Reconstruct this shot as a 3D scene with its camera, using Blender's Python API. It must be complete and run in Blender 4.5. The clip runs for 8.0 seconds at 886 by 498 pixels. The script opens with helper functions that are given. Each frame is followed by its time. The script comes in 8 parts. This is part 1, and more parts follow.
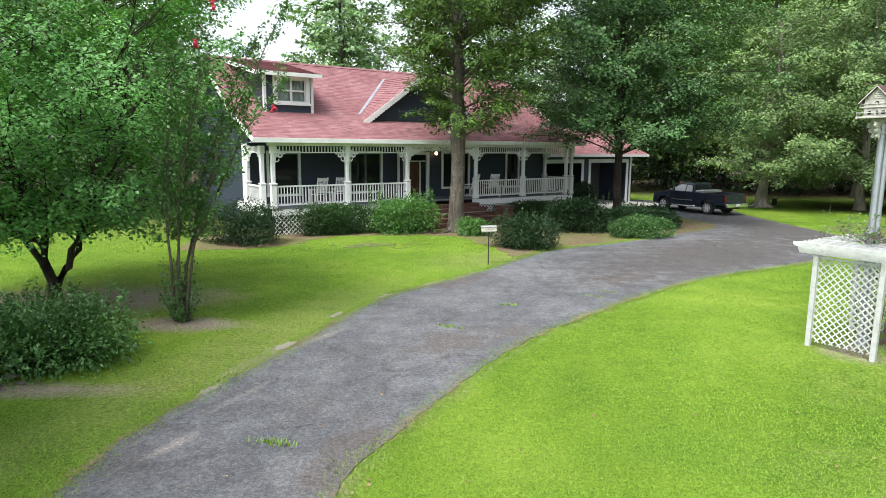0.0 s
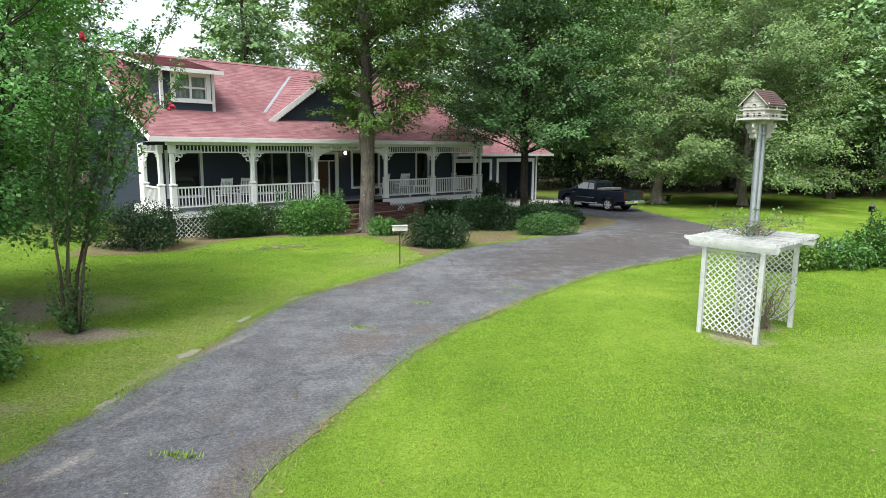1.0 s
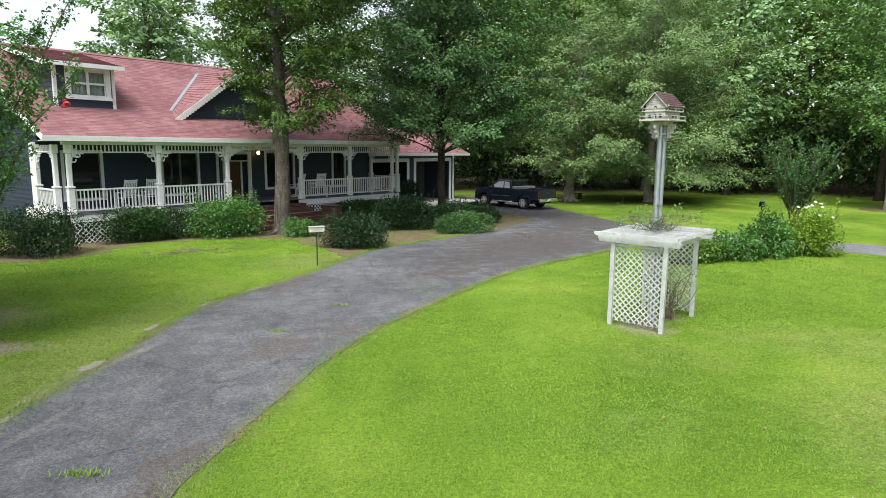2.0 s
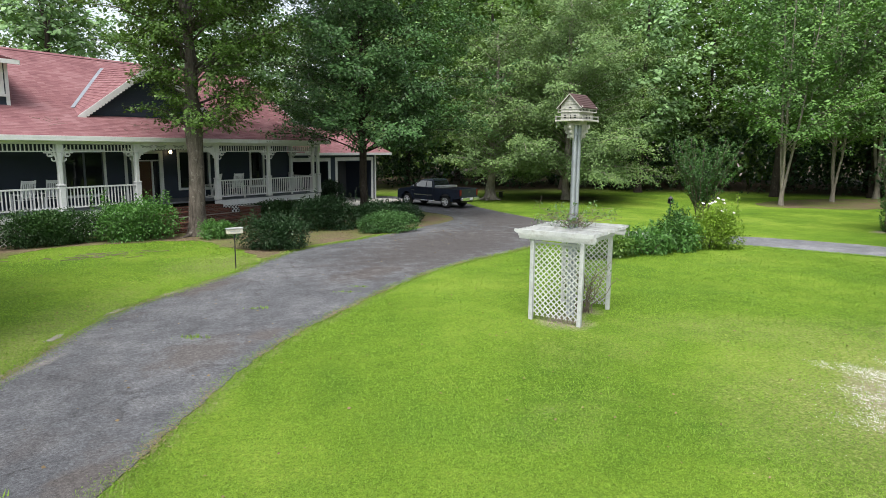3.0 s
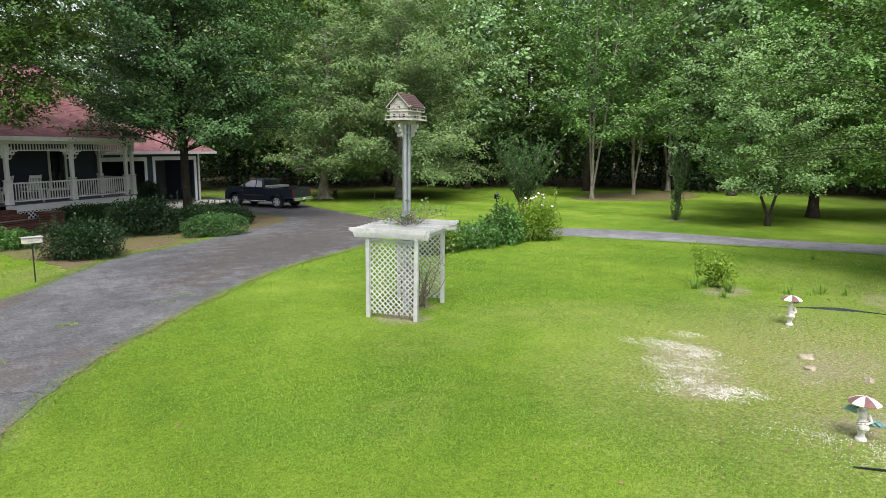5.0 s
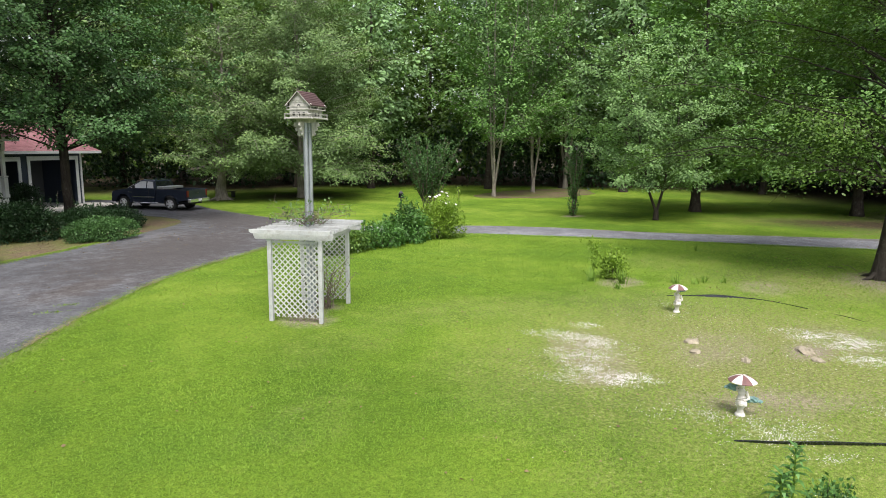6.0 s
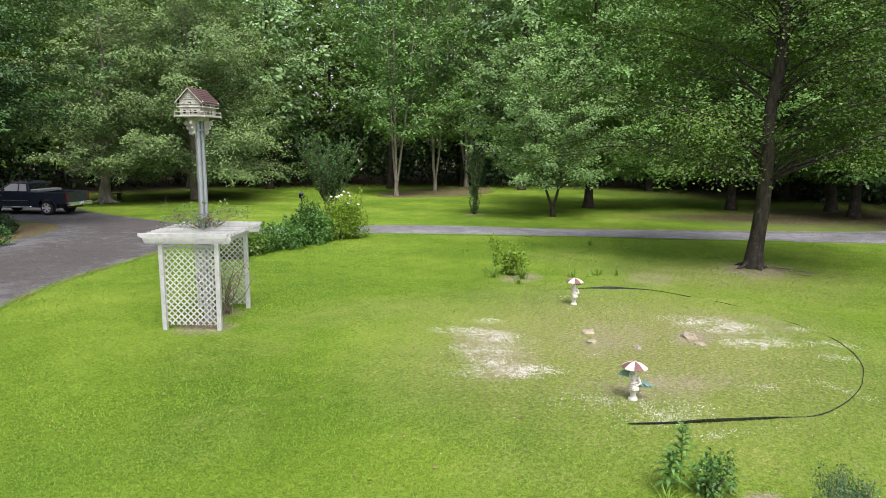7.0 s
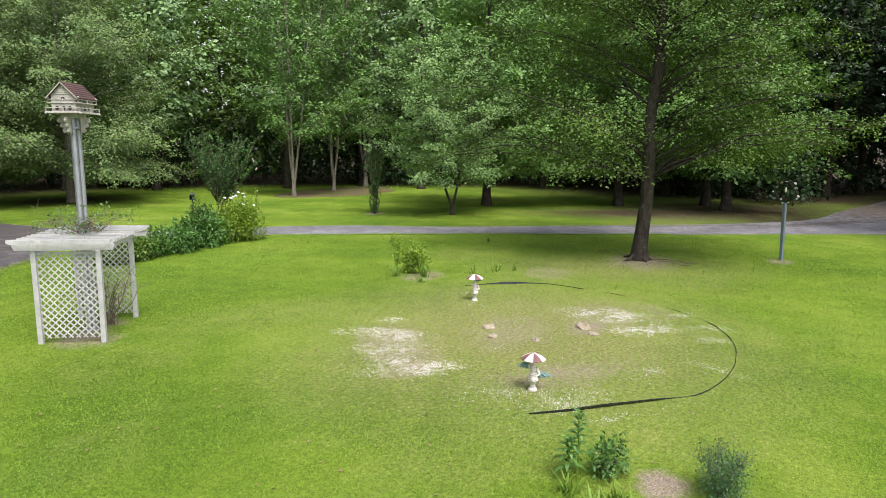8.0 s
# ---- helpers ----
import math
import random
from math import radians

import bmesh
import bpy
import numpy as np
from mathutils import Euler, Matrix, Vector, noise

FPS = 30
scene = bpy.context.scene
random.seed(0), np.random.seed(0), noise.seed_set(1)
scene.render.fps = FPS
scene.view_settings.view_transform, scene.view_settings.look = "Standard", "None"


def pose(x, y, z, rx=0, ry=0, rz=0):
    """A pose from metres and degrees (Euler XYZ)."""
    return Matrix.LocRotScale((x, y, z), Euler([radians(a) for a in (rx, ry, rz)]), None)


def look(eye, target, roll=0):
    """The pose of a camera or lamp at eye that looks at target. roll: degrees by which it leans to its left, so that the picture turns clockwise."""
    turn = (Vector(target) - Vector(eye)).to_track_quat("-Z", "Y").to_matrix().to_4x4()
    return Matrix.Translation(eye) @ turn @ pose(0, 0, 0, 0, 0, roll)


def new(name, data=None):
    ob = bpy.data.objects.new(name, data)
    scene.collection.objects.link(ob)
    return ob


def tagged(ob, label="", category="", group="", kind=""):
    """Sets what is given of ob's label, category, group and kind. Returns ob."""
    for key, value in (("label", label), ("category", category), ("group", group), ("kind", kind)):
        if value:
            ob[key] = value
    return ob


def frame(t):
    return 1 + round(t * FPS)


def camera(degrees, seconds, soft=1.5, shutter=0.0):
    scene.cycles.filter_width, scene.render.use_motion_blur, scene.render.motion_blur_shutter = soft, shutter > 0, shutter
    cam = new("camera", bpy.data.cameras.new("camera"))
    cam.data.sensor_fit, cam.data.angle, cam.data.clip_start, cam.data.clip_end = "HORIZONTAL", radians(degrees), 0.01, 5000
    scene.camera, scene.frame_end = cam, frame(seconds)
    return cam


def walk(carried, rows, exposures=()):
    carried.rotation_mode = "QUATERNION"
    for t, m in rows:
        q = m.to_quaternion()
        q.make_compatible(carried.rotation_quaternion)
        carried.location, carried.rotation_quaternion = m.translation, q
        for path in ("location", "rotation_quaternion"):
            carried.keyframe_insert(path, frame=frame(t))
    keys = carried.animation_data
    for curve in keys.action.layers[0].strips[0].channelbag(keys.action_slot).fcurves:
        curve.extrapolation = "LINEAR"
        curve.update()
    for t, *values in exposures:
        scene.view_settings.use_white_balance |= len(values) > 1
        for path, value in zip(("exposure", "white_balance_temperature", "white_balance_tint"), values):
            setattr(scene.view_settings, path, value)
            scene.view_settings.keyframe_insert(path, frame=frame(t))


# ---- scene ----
# ---------------------------------------------------------------- camera
cam = camera(69.69, 8.0, soft=0.6)
ROWS = (
    (0.0, 0.000, 0.000, 3.750, 0.00, -9.08, -0.45),
    (0.5, 0.016, -0.012, 3.750, -3.91, -9.07, -0.45),
    (1.0, 0.031, -0.024, 3.750, -7.98, -9.06, -0.46),
    (1.5, 0.045, -0.036, 3.750, -11.73, -9.04, -0.45),
    (3.0, 0.078, -0.067, 3.751, -22.22, -9.04, -0.50),
    (3.5, 0.086, -0.076, 3.752, -25.54, -9.05, -0.52),
    (4.0, 0.093, -0.085, 3.752, -28.88, -9.06, -0.48),
    (4.5, 0.099, -0.093, 3.753, -32.77, -9.05, -0.50),
    (6.0, 0.108, -0.115, 3.755, -45.58, -9.07, -0.46),
    (6.5, 0.109, -0.121, 3.756, -49.76, -9.07, -0.48),
    (7.0, 0.108, -0.126, 3.757, -54.32, -9.06, -0.46),
    (7.5, 0.105, -0.132, 3.759, -58.72, -9.07, -0.46),
    (8.0, 0.102, -0.136, 3.760, -63.29, -9.08, -0.46),
)
walk(cam, [(t, pose(x, y, z, 90 + pitch, roll, yaw)) for t, x, y, z, yaw, pitch, roll in ROWS],
     [(0.0, 0.84, 6450, 9), (1.5, 0.63, 6450, 9), (3.0, 0.46, 6500, 10), (4.5, 0.45, 6550, 12), (6.0, 0.41, 6600, 14), (8.0, 0.39, 6700, 17)])

# ---------------------------------------------------------------- light: bright hazy overcast
SUN_ELEV, SUN_AZ = 60.0, 218.0          # azimuth: clockwise from +y
world = bpy.data.worlds.new("sky")
scene.world = world
world.use_nodes = True
wn, wl = world.node_tree.nodes, world.node_tree.links
wn.clear()
sky = wn.new("ShaderNodeTexSky")
sky.sky_type, sky.sun_disc = "NISHITA", False
sky.sun_elevation, sky.sun_rotation = radians(SUN_ELEV), radians(SUN_AZ)
sky.air_density, sky.dust_density, sky.ozone_density = 1.0, 3.0, 1.0
veil = wn.new("ShaderNodeHueSaturation")     # thin cloud takes most of the blue out
veil.inputs["Saturation"].default_value = 0.42
veil.inputs["Value"].default_value = 1.0
bgd = wn.new("ShaderNodeBackground")
bgd.inputs["Strength"].default_value = 0.205
wout = wn.new("ShaderNodeOutputWorld")
wl.new(sky.outputs[0], veil.inputs["Color"])
wl.new(veil.outputs[0], bgd.inputs[0])
wl.new(bgd.outputs[0], wout.inputs[0])
sun_data = bpy.data.lights.new("sun", "SUN")
sun_data.energy, sun_data.angle, sun_data.color = 2.9, radians(30), (1.0, 0.97, 0.92)
sun = new("sun", sun_data)
az = radians(SUN_AZ)
sun.matrix_world = look((math.sin(az) * 50, math.cos(az) * 50, 50 * math.tan(radians(SUN_ELEV))), (0, 0, 0))
# ---------------------------------------------------------------- materials
def nodes_of(name):
    m = bpy.data.materials.new(name)
    m.use_nodes = True
    nt = m.node_tree
    nt.nodes.clear()
    out = nt.nodes.new("ShaderNodeOutputMaterial")
    return m, nt, out


def node(nt, kind, **sets):
    n = nt.nodes.new(kind)
    for key, value in sets.items():
        n.inputs[key.replace("_", " ")].default_value = value
    return n


def noise_at(nt, vec, scale, detail=4.0, rough=0.55, distort=0.0):
    n = node(nt, "ShaderNodeTexNoise", Scale=scale, Detail=detail, Roughness=rough, Distortion=distort)
    nt.links.new(vec, n.inputs["Vector"])
    return n.outputs["Fac"]


def ramp(nt, fac, stops):
    n = nt.nodes.new("ShaderNodeValToRGB")
    el = n.color_ramp.elements
    while len(el) < len(stops):
        el.new(0.5)
    for e, (p, c) in zip(el, stops):
        e.position = p
        e.color = (*c, 1) if len(c) == 3 else c
    nt.links.new(fac, n.inputs[0])
    return n.outputs[0]


def mix(nt, fac, a, b, blend="MIX"):
    n = nt.nodes.new("ShaderNodeMix")
    n.data_type, n.blend_type = "RGBA", blend
    for sock, val in ((n.inputs[0], fac), (n.inputs[6], a), (n.inputs[7], b)):
        if isinstance(val, (int, float)):
            sock.default_value = val
        elif isinstance(val, tuple):
            sock.default_value = (*val, 1)
        else:
            nt.links.new(val, sock)
    return n.outputs[2]


def maths(nt, op, a, b=0.0, clamp=False):
    n = nt.nodes.new("ShaderNodeMath")
    n.operation, n.use_clamp = op, clamp
    for sock, val in zip(n.inputs, (a, b)):
        if isinstance(val, (int, float)):
            sock.default_value = val
        else:
            nt.links.new(val, sock)
    return n.outputs[0]


def place(nt, kind="Object"):
    return nt.nodes.new("ShaderNodeTexCoord").outputs[kind]


def world_place(nt):
    return nt.nodes.new("ShaderNodeNewGeometry").outputs["Position"]


def bump(nt, height, strength, distance=0.01):
    n = node(nt, "ShaderNodeBump", Strength=strength, Distance=distance)
    nt.links.new(height, n.inputs["Height"])
    return n.outputs[0]


def finish(nt, out, col, rough=0.6, normal=None, metal=0.0, spec=0.5):
    b = node(nt, "ShaderNodeBsdfPrincipled", Metallic=metal)
    b.inputs["Specular IOR Level"].default_value = spec
    for key, val in (("Base Color", col), ("Roughness", rough)):
        if isinstance(val, (int, float)):
            b.inputs[key].default_value = val
        elif isinstance(val, tuple):
            b.inputs[key].default_value = (*val, 1)
        else:
            nt.links.new(val, b.inputs[key])
    if normal is not None:
        nt.links.new(normal, b.inputs["Normal"])
    nt.links.new(b.outputs[0], out.inputs[0])
    return b


def surf(name, a, b, rough=0.6, big=0.8, fine=20.0, lift=0.2, metal=0.0, dirt=None, dirt_amount=0.4, spec=0.5, piece=0.0, coat=0.0):
    """A painted, wooden or stony surface: two tones, large blotches and fine grain, with relief."""
    m, nt, out = nodes_of(name)
    p = place(nt)
    n1, n2 = noise_at(nt, p, big, 3.0), noise_at(nt, p, fine, 6.0, 0.65)
    f = maths(nt, "ADD", maths(nt, "MULTIPLY", n1, 0.55), maths(nt, "MULTIPLY", n2, 0.45))
    col = ramp(nt, f, [(0.33, a), (0.67, b)])
    if dirt:
        d = ramp(nt, noise_at(nt, p, big * 3.1, 8.0, 0.7), [(0.5, (0, 0, 0)), (0.72, (1, 1, 1))])
        col = mix(nt, maths(nt, "MULTIPLY", d, dirt_amount), col, dirt)
    if piece:
        rnd = nt.nodes.new("ShaderNodeObjectInfo").outputs["Random"]
        col = mix(nt, 1.0, col, ramp(nt, rnd, [(0, (1 - piece,) * 3), (1, (1.0,) * 3)]), "MULTIPLY")
    rg = ramp(nt, n2, [(0.3, (rough * 0.85,) * 3), (0.7, (min(1, rough * 1.15),) * 3)])
    b = finish(nt, out, col, rg, bump(nt, n2, lift, 0.01), metal, spec)
    b.inputs["Coat Weight"].default_value, b.inputs["Coat Roughness"].default_value = coat, 0.03
    return m


def leafy(name, dark, light, hint, rough=0.45, through_light=0.17, clump=0.55):
    """Leaves: a tone for each leaf, a drift of tone over the crown, light passing through."""
    m, nt, out = nodes_of(name)
    geo = nt.nodes.new("ShaderNodeNewGeometry")
    n1 = noise_at(nt, geo.outputs["Position"], clump, 3.0)
    f = maths(nt, "ADD", maths(nt, "MULTIPLY", geo.outputs["Random Per Island"], 0.40), maths(nt, "MULTIPLY", ramp(nt, n1, [(0.3, (0, 0, 0)), (0.7, (1, 1, 1))]), 0.56))
    mean = tuple(0.5 * p + 0.95 * q for p, q in zip(dark, light))
    col = ramp(nt, f, [(0.10, tuple(0.5 * p + 0.35 * q for p, q in zip(dark, light))), (0.50, mean), (0.80, tuple(1.45 * c for c in light)), (0.96, tuple(0.95 * c for c in hint))])
    b = node(nt, "ShaderNodeBsdfPrincipled", Roughness=rough)
    b.inputs["Specular IOR Level"].default_value = 0.3
    t = nt.nodes.new("ShaderNodeBsdfTranslucent")
    glow = mix(nt, 1.0, col, (1.25, 1.25, 0.55), "MULTIPLY")
    nt.links.new(col, b.inputs["Base Color"])
    nt.links.new(glow, t.inputs[0])
    mx = node(nt, "ShaderNodeMixShader", Fac=through_light)
    nt.links.new(b.outputs[0], mx.inputs[1])
    nt.links.new(t.outputs[0], mx.inputs[2])
    nt.links.new(mx.outputs[0], out.inputs[0])
    return m


def bark(name, a, b, scale=6.0, moss=None):
    m, nt, out = nodes_of(name)
    p = place(nt)
    mp = nt.nodes.new("ShaderNodeMapping")
    mp.inputs["Scale"].default_value = (1.0, 1.0, 0.22)
    nt.links.new(p, mp.inputs["Vector"])
    n1 = noise_at(nt, mp.outputs[0], scale * 2.2, 8.0, 0.7, 0.4)
    n2 = noise_at(nt, p, 1.3, 4.0)
    col = ramp(nt, n1, [(0.32, a), (0.66, b)])
    patch = ramp(nt, noise_at(nt, p, 4.0, 6.0, 0.7), [(0.56, (0, 0, 0)), (0.68, (1, 1, 1))])
    col = mix(nt, maths(nt, "MULTIPLY", patch, 0.55), col, moss or tuple(min(1, c * 1.7) for c in b))
    col = mix(nt, 1.0, col, ramp(nt, n2, [(0.3, (0.65,) * 3), (0.7, (1.1,) * 3)]), "MULTIPLY")
    finish(nt, out, col, 0.9, bump(nt, n1, 0.9, 0.03), 0.0, 0.2)
    return m


WHITE = surf("white_paint", (0.68, 0.69, 0.69), (0.82, 0.83, 0.83), 0.5, 0.7, 14, 0.15, dirt=(0.42, 0.42, 0.38), dirt_amount=0.35)
WORN_WHITE = surf("weathered_white_paint", (0.38, 0.40, 0.41), (0.62, 0.64, 0.64), 0.65, 2.2, 40, 0.4, dirt=(0.26, 0.24, 0.20), dirt_amount=0.65, piece=0.22)
SIDING = surf("slate_blue_siding", (0.022, 0.032, 0.052), (0.034, 0.047, 0.072), 0.6, 0.6, 18, 0.2)
DECK = surf("grey_deck_paint", (0.09, 0.105, 0.125), (0.14, 0.155, 0.18), 0.55, 0.9, 22, 0.2)
PORCH_CEIL = surf("porch_ceiling_paint", (0.12, 0.14, 0.155), (0.17, 0.19, 0.21), 0.6, 0.7, 10, 0.1)
DOOR_WOOD = surf("dark_red_door_stain", (0.055, 0.020, 0.012), (0.11, 0.042, 0.024), 0.4, 1.5, 30, 0.2)
DARK_IN = surf("dim_interior_wall", (0.02, 0.019, 0.018), (0.035, 0.033, 0.03), 0.8, 0.8, 12, 0.1)
CONCRETE = surf("pale_concrete", (0.36, 0.35, 0.32), (0.52, 0.50, 0.46), 0.85, 0.6, 30, 0.3, dirt=(0.2, 0.19, 0.17))
GREY_WALL = surf("grey_render", (0.34, 0.36, 0.36), (0.46, 0.48, 0.48), 0.8, 0.6, 16, 0.2)
CARPORT_WALL = surf("carport_wall_paint", (0.055, 0.06, 0.062), (0.09, 0.095, 0.097), 0.8, 0.6, 16, 0.2)
STEEL = surf("galvanised_steel", (0.26, 0.29, 0.33), (0.44, 0.47, 0.51), 0.45, 1.5, 30, 0.15, metal=0.55, dirt=(0.25, 0.25, 0.26))
BLACK_IRON = surf("black_painted_iron", (0.012, 0.012, 0.014), (0.028, 0.028, 0.03), 0.5, 2, 40, 0.2)
BLUE_STEEL = surf("blue_grey_painted_steel", (0.13, 0.18, 0.22), (0.20, 0.26, 0.31), 0.5, 2, 40, 0.2, metal=0.3)
BH_ROOF = surf("faded_maroon_shingle", (0.050, 0.026, 0.026), (0.105, 0.058, 0.056), 0.9, 3, 50, 0.5)
STATUE = surf("painted_concrete_white", (0.55, 0.53, 0.48), (0.76, 0.74, 0.69), 0.7, 5, 40, 0.3, dirt=(0.3, 0.29, 0.26))
TEAL = surf("faded_teal_paint", (0.10, 0.21, 0.20), (0.19, 0.33, 0.31), 0.6, 6, 40, 0.3, dirt=(0.35, 0.38, 0.36))
RED_PAINT = surf("faded_red_paint", (0.115, 0.052, 0.048), (0.20, 0.098, 0.090), 0.6, 5, 40, 0.2)
EDGE_PLASTIC = surf("black_edging_plastic", (0.010, 0.012, 0.015), (0.024, 0.028, 0.034), 0.26, 2, 30, 0.2)
ROCK = surf("tan_fieldstone", (0.20, 0.175, 0.125), (0.42, 0.375, 0.28), 0.9, 3, 25, 0.7, dirt=(0.16, 0.13, 0.10))
GREY_ROCK = surf("grey_flat_stone", (0.07, 0.066, 0.06), (0.17, 0.16, 0.145), 0.9, 3, 25, 0.7, dirt=(0.07, 0.08, 0.05))
PEBBLE = surf("white_marble_chip", (0.46, 0.44, 0.42), (0.74, 0.72, 0.70), 0.8, 3, 30, 0.3)
SAND = surf("washed_sand", (0.17, 0.155, 0.13), (0.33, 0.31, 0.27), 0.95, 3.0, 60, 0.5, dirt=(0.09, 0.085, 0.06), dirt_amount=0.7)
TWIG = surf("dry_twig_wood", (0.10, 0.075, 0.055), (0.20, 0.16, 0.13), 0.9, 4, 50, 0.4)
DRYLEAF = leafy("fallen_leaf", (0.09, 0.062, 0.035), (0.20, 0.15, 0.085), (0.40, 0.36, 0.21), 0.8, 0.15)
PETAL_W = surf("white_petal", (0.70, 0.68, 0.70), (0.82, 0.80, 0.82), 0.6, 6, 30, 0.1)
PETAL_PALE = surf("faded_pink_petal", (0.36, 0.27, 0.30), (0.52, 0.42, 0.45), 0.7, 6, 30, 0.1)
PETAL_R = surf("crimson_petal", (0.50, 0.02, 0.05), (0.70, 0.05, 0.10), 0.6, 6, 30, 0.1)
TRUCK_PAINT = surf("dark_navy_car_paint", (0.020, 0.026, 0.040), (0.028, 0.036, 0.054), 0.14, 0.6, 60, 0.0, spec=0.25, coat=0.25)
CHROME = surf("chrome", (0.62, 0.63, 0.65), (0.78, 0.79, 0.80), 0.16, 2, 20, 0.02, metal=0.85)
ALLOY = surf("alloy_wheel_metal", (0.66, 0.67, 0.69), (0.80, 0.81, 0.83), 0.3, 2, 30, 0.05, metal=0.35)
TYRE = surf("tyre_rubber", (0.012, 0.012, 0.012), (0.03, 0.03, 0.03), 0.85, 6, 60, 0.4)
PLASTIC_BLK = surf("black_trim_plastic", (0.012, 0.012, 0.013), (0.022, 0.022, 0.024), 0.55, 3, 60, 0.1)
TAIL_RED = surf("red_lamp_lens", (0.10, 0.008, 0.008), (0.16, 0.014, 0.014), 0.2, 8, 30, 0.05)
LENS = surf("clear_lamp_lens", (0.55, 0.56, 0.58), (0.70, 0.71, 0.72), 0.15, 8, 30, 0.05, spec=0.8)
TOOLBOX = surf("brushed_aluminium", (0.50, 0.51, 0.53), (0.64, 0.65, 0.67), 0.38, 2, 40, 0.15, metal=0.7)

# barks and leaves
BARK_OAK = bark("oak_bark", (0.050, 0.042, 0.035), (0.185, 0.160, 0.135), 4.0, (0.34, 0.32, 0.28))
BARK_DARK = bark("dark_wet_bark", (0.025, 0.020, 0.016), (0.075, 0.062, 0.050), 6.0, (0.13, 0.13, 0.11))
BARK_WET = bark("nearly_black_bark", (0.018, 0.016, 0.013), (0.075, 0.066, 0.053), 5.0, (0.15, 0.155, 0.12))
BARK_TAN = bark("tan_smooth_bark", (0.085, 0.070, 0.054), (0.19, 0.16, 0.125), 4.0, (0.26, 0.235, 0.20))
BARK_PALE = bark("pale_smooth_bark", (0.19, 0.17, 0.14), (0.37, 0.335, 0.285), 4.0, (0.46, 0.44, 0.40))
LEAF_OAK = leafy("oak_leaf", (0.011, 0.030, 0.006), (0.086, 0.160, 0.030), (0.19, 0.27, 0.055))
LEAF_MAPLE = leafy("maple_leaf", (0.014, 0.046, 0.012), (0.122, 0.240, 0.060), (0.32, 0.45, 0.12))
LEAF_DIM = leafy("water_oak_leaf", (0.008, 0.026, 0.009), (0.062, 0.138, 0.042), (0.165, 0.27, 0.085))
LEAF_YOUNG = leafy("young_maple_leaf", (0.016, 0.055, 0.014), (0.135, 0.320, 0.085), (0.33, 0.53, 0.16))
LEAF_BOX = leafy("boxwood_leaf", (0.010, 0.032, 0.008), (0.029, 0.070, 0.017), (0.080, 0.15, 0.04), 0.5, 0.12)
LEAF_GUM = leafy("sweetgum_leaf", (0.018, 0.046, 0.015), (0.150, 0.235, 0.082), (0.36, 0.42, 0.15))
LEAF_WOOD = leafy("forest_leaf", (0.018, 0.046, 0.020), (0.205, 0.340, 0.145), (0.34, 0.46, 0.19))
LEAF_PALE = leafy("pale_leaf", (0.026, 0.066, 0.022), (0.175, 0.295, 0.105), (0.38, 0.48, 0.18))
LEAF_CRAPE = leafy("crape_myrtle_leaf", (0.018, 0.054, 0.014), (0.075, 0.170, 0.048), (0.20, 0.30, 0.09))
# evergreen shrubs; in the woods its dark colour stands in for deep shade
LEAF_HOLLY_SHADE = leafy("evergreen_and_shaded_leaf", (0.006, 0.019, 0.006), (0.019, 0.048, 0.016), (0.064, 0.12, 0.042), 0.5, 0.12)
LEAF_AZALEA = leafy("bright_shrub_leaf", (0.024, 0.071, 0.014), (0.078, 0.180, 0.042), (0.17, 0.31, 0.09))
LEAF_LIME = leafy("lime_shrub_leaf", (0.070, 0.140, 0.015), (0.15, 0.24, 0.028), (0.25, 0.34, 0.05))
LEAF_BLADE = leafy("strap_leaf", (0.07, 0.15, 0.02), (0.13, 0.22, 0.03), (0.26, 0.33, 0.065))
LEAF_GREY = leafy("blue_green_twig_leaf", (0.020, 0.056, 0.022), (0.056, 0.125, 0.048), (0.12, 0.20, 0.08))
GRASS = leafy("grass_blade", (0.105, 0.195, 0.017), (0.135, 0.228, 0.024), (0.42, 0.50, 0.11), 0.55, 0.3, 0.35)
STRAW = leafy("dead_grass_blade", (0.10, 0.08, 0.045), (0.24, 0.19, 0.11), (0.42, 0.36, 0.22), 0.8, 0.15, 0.9)


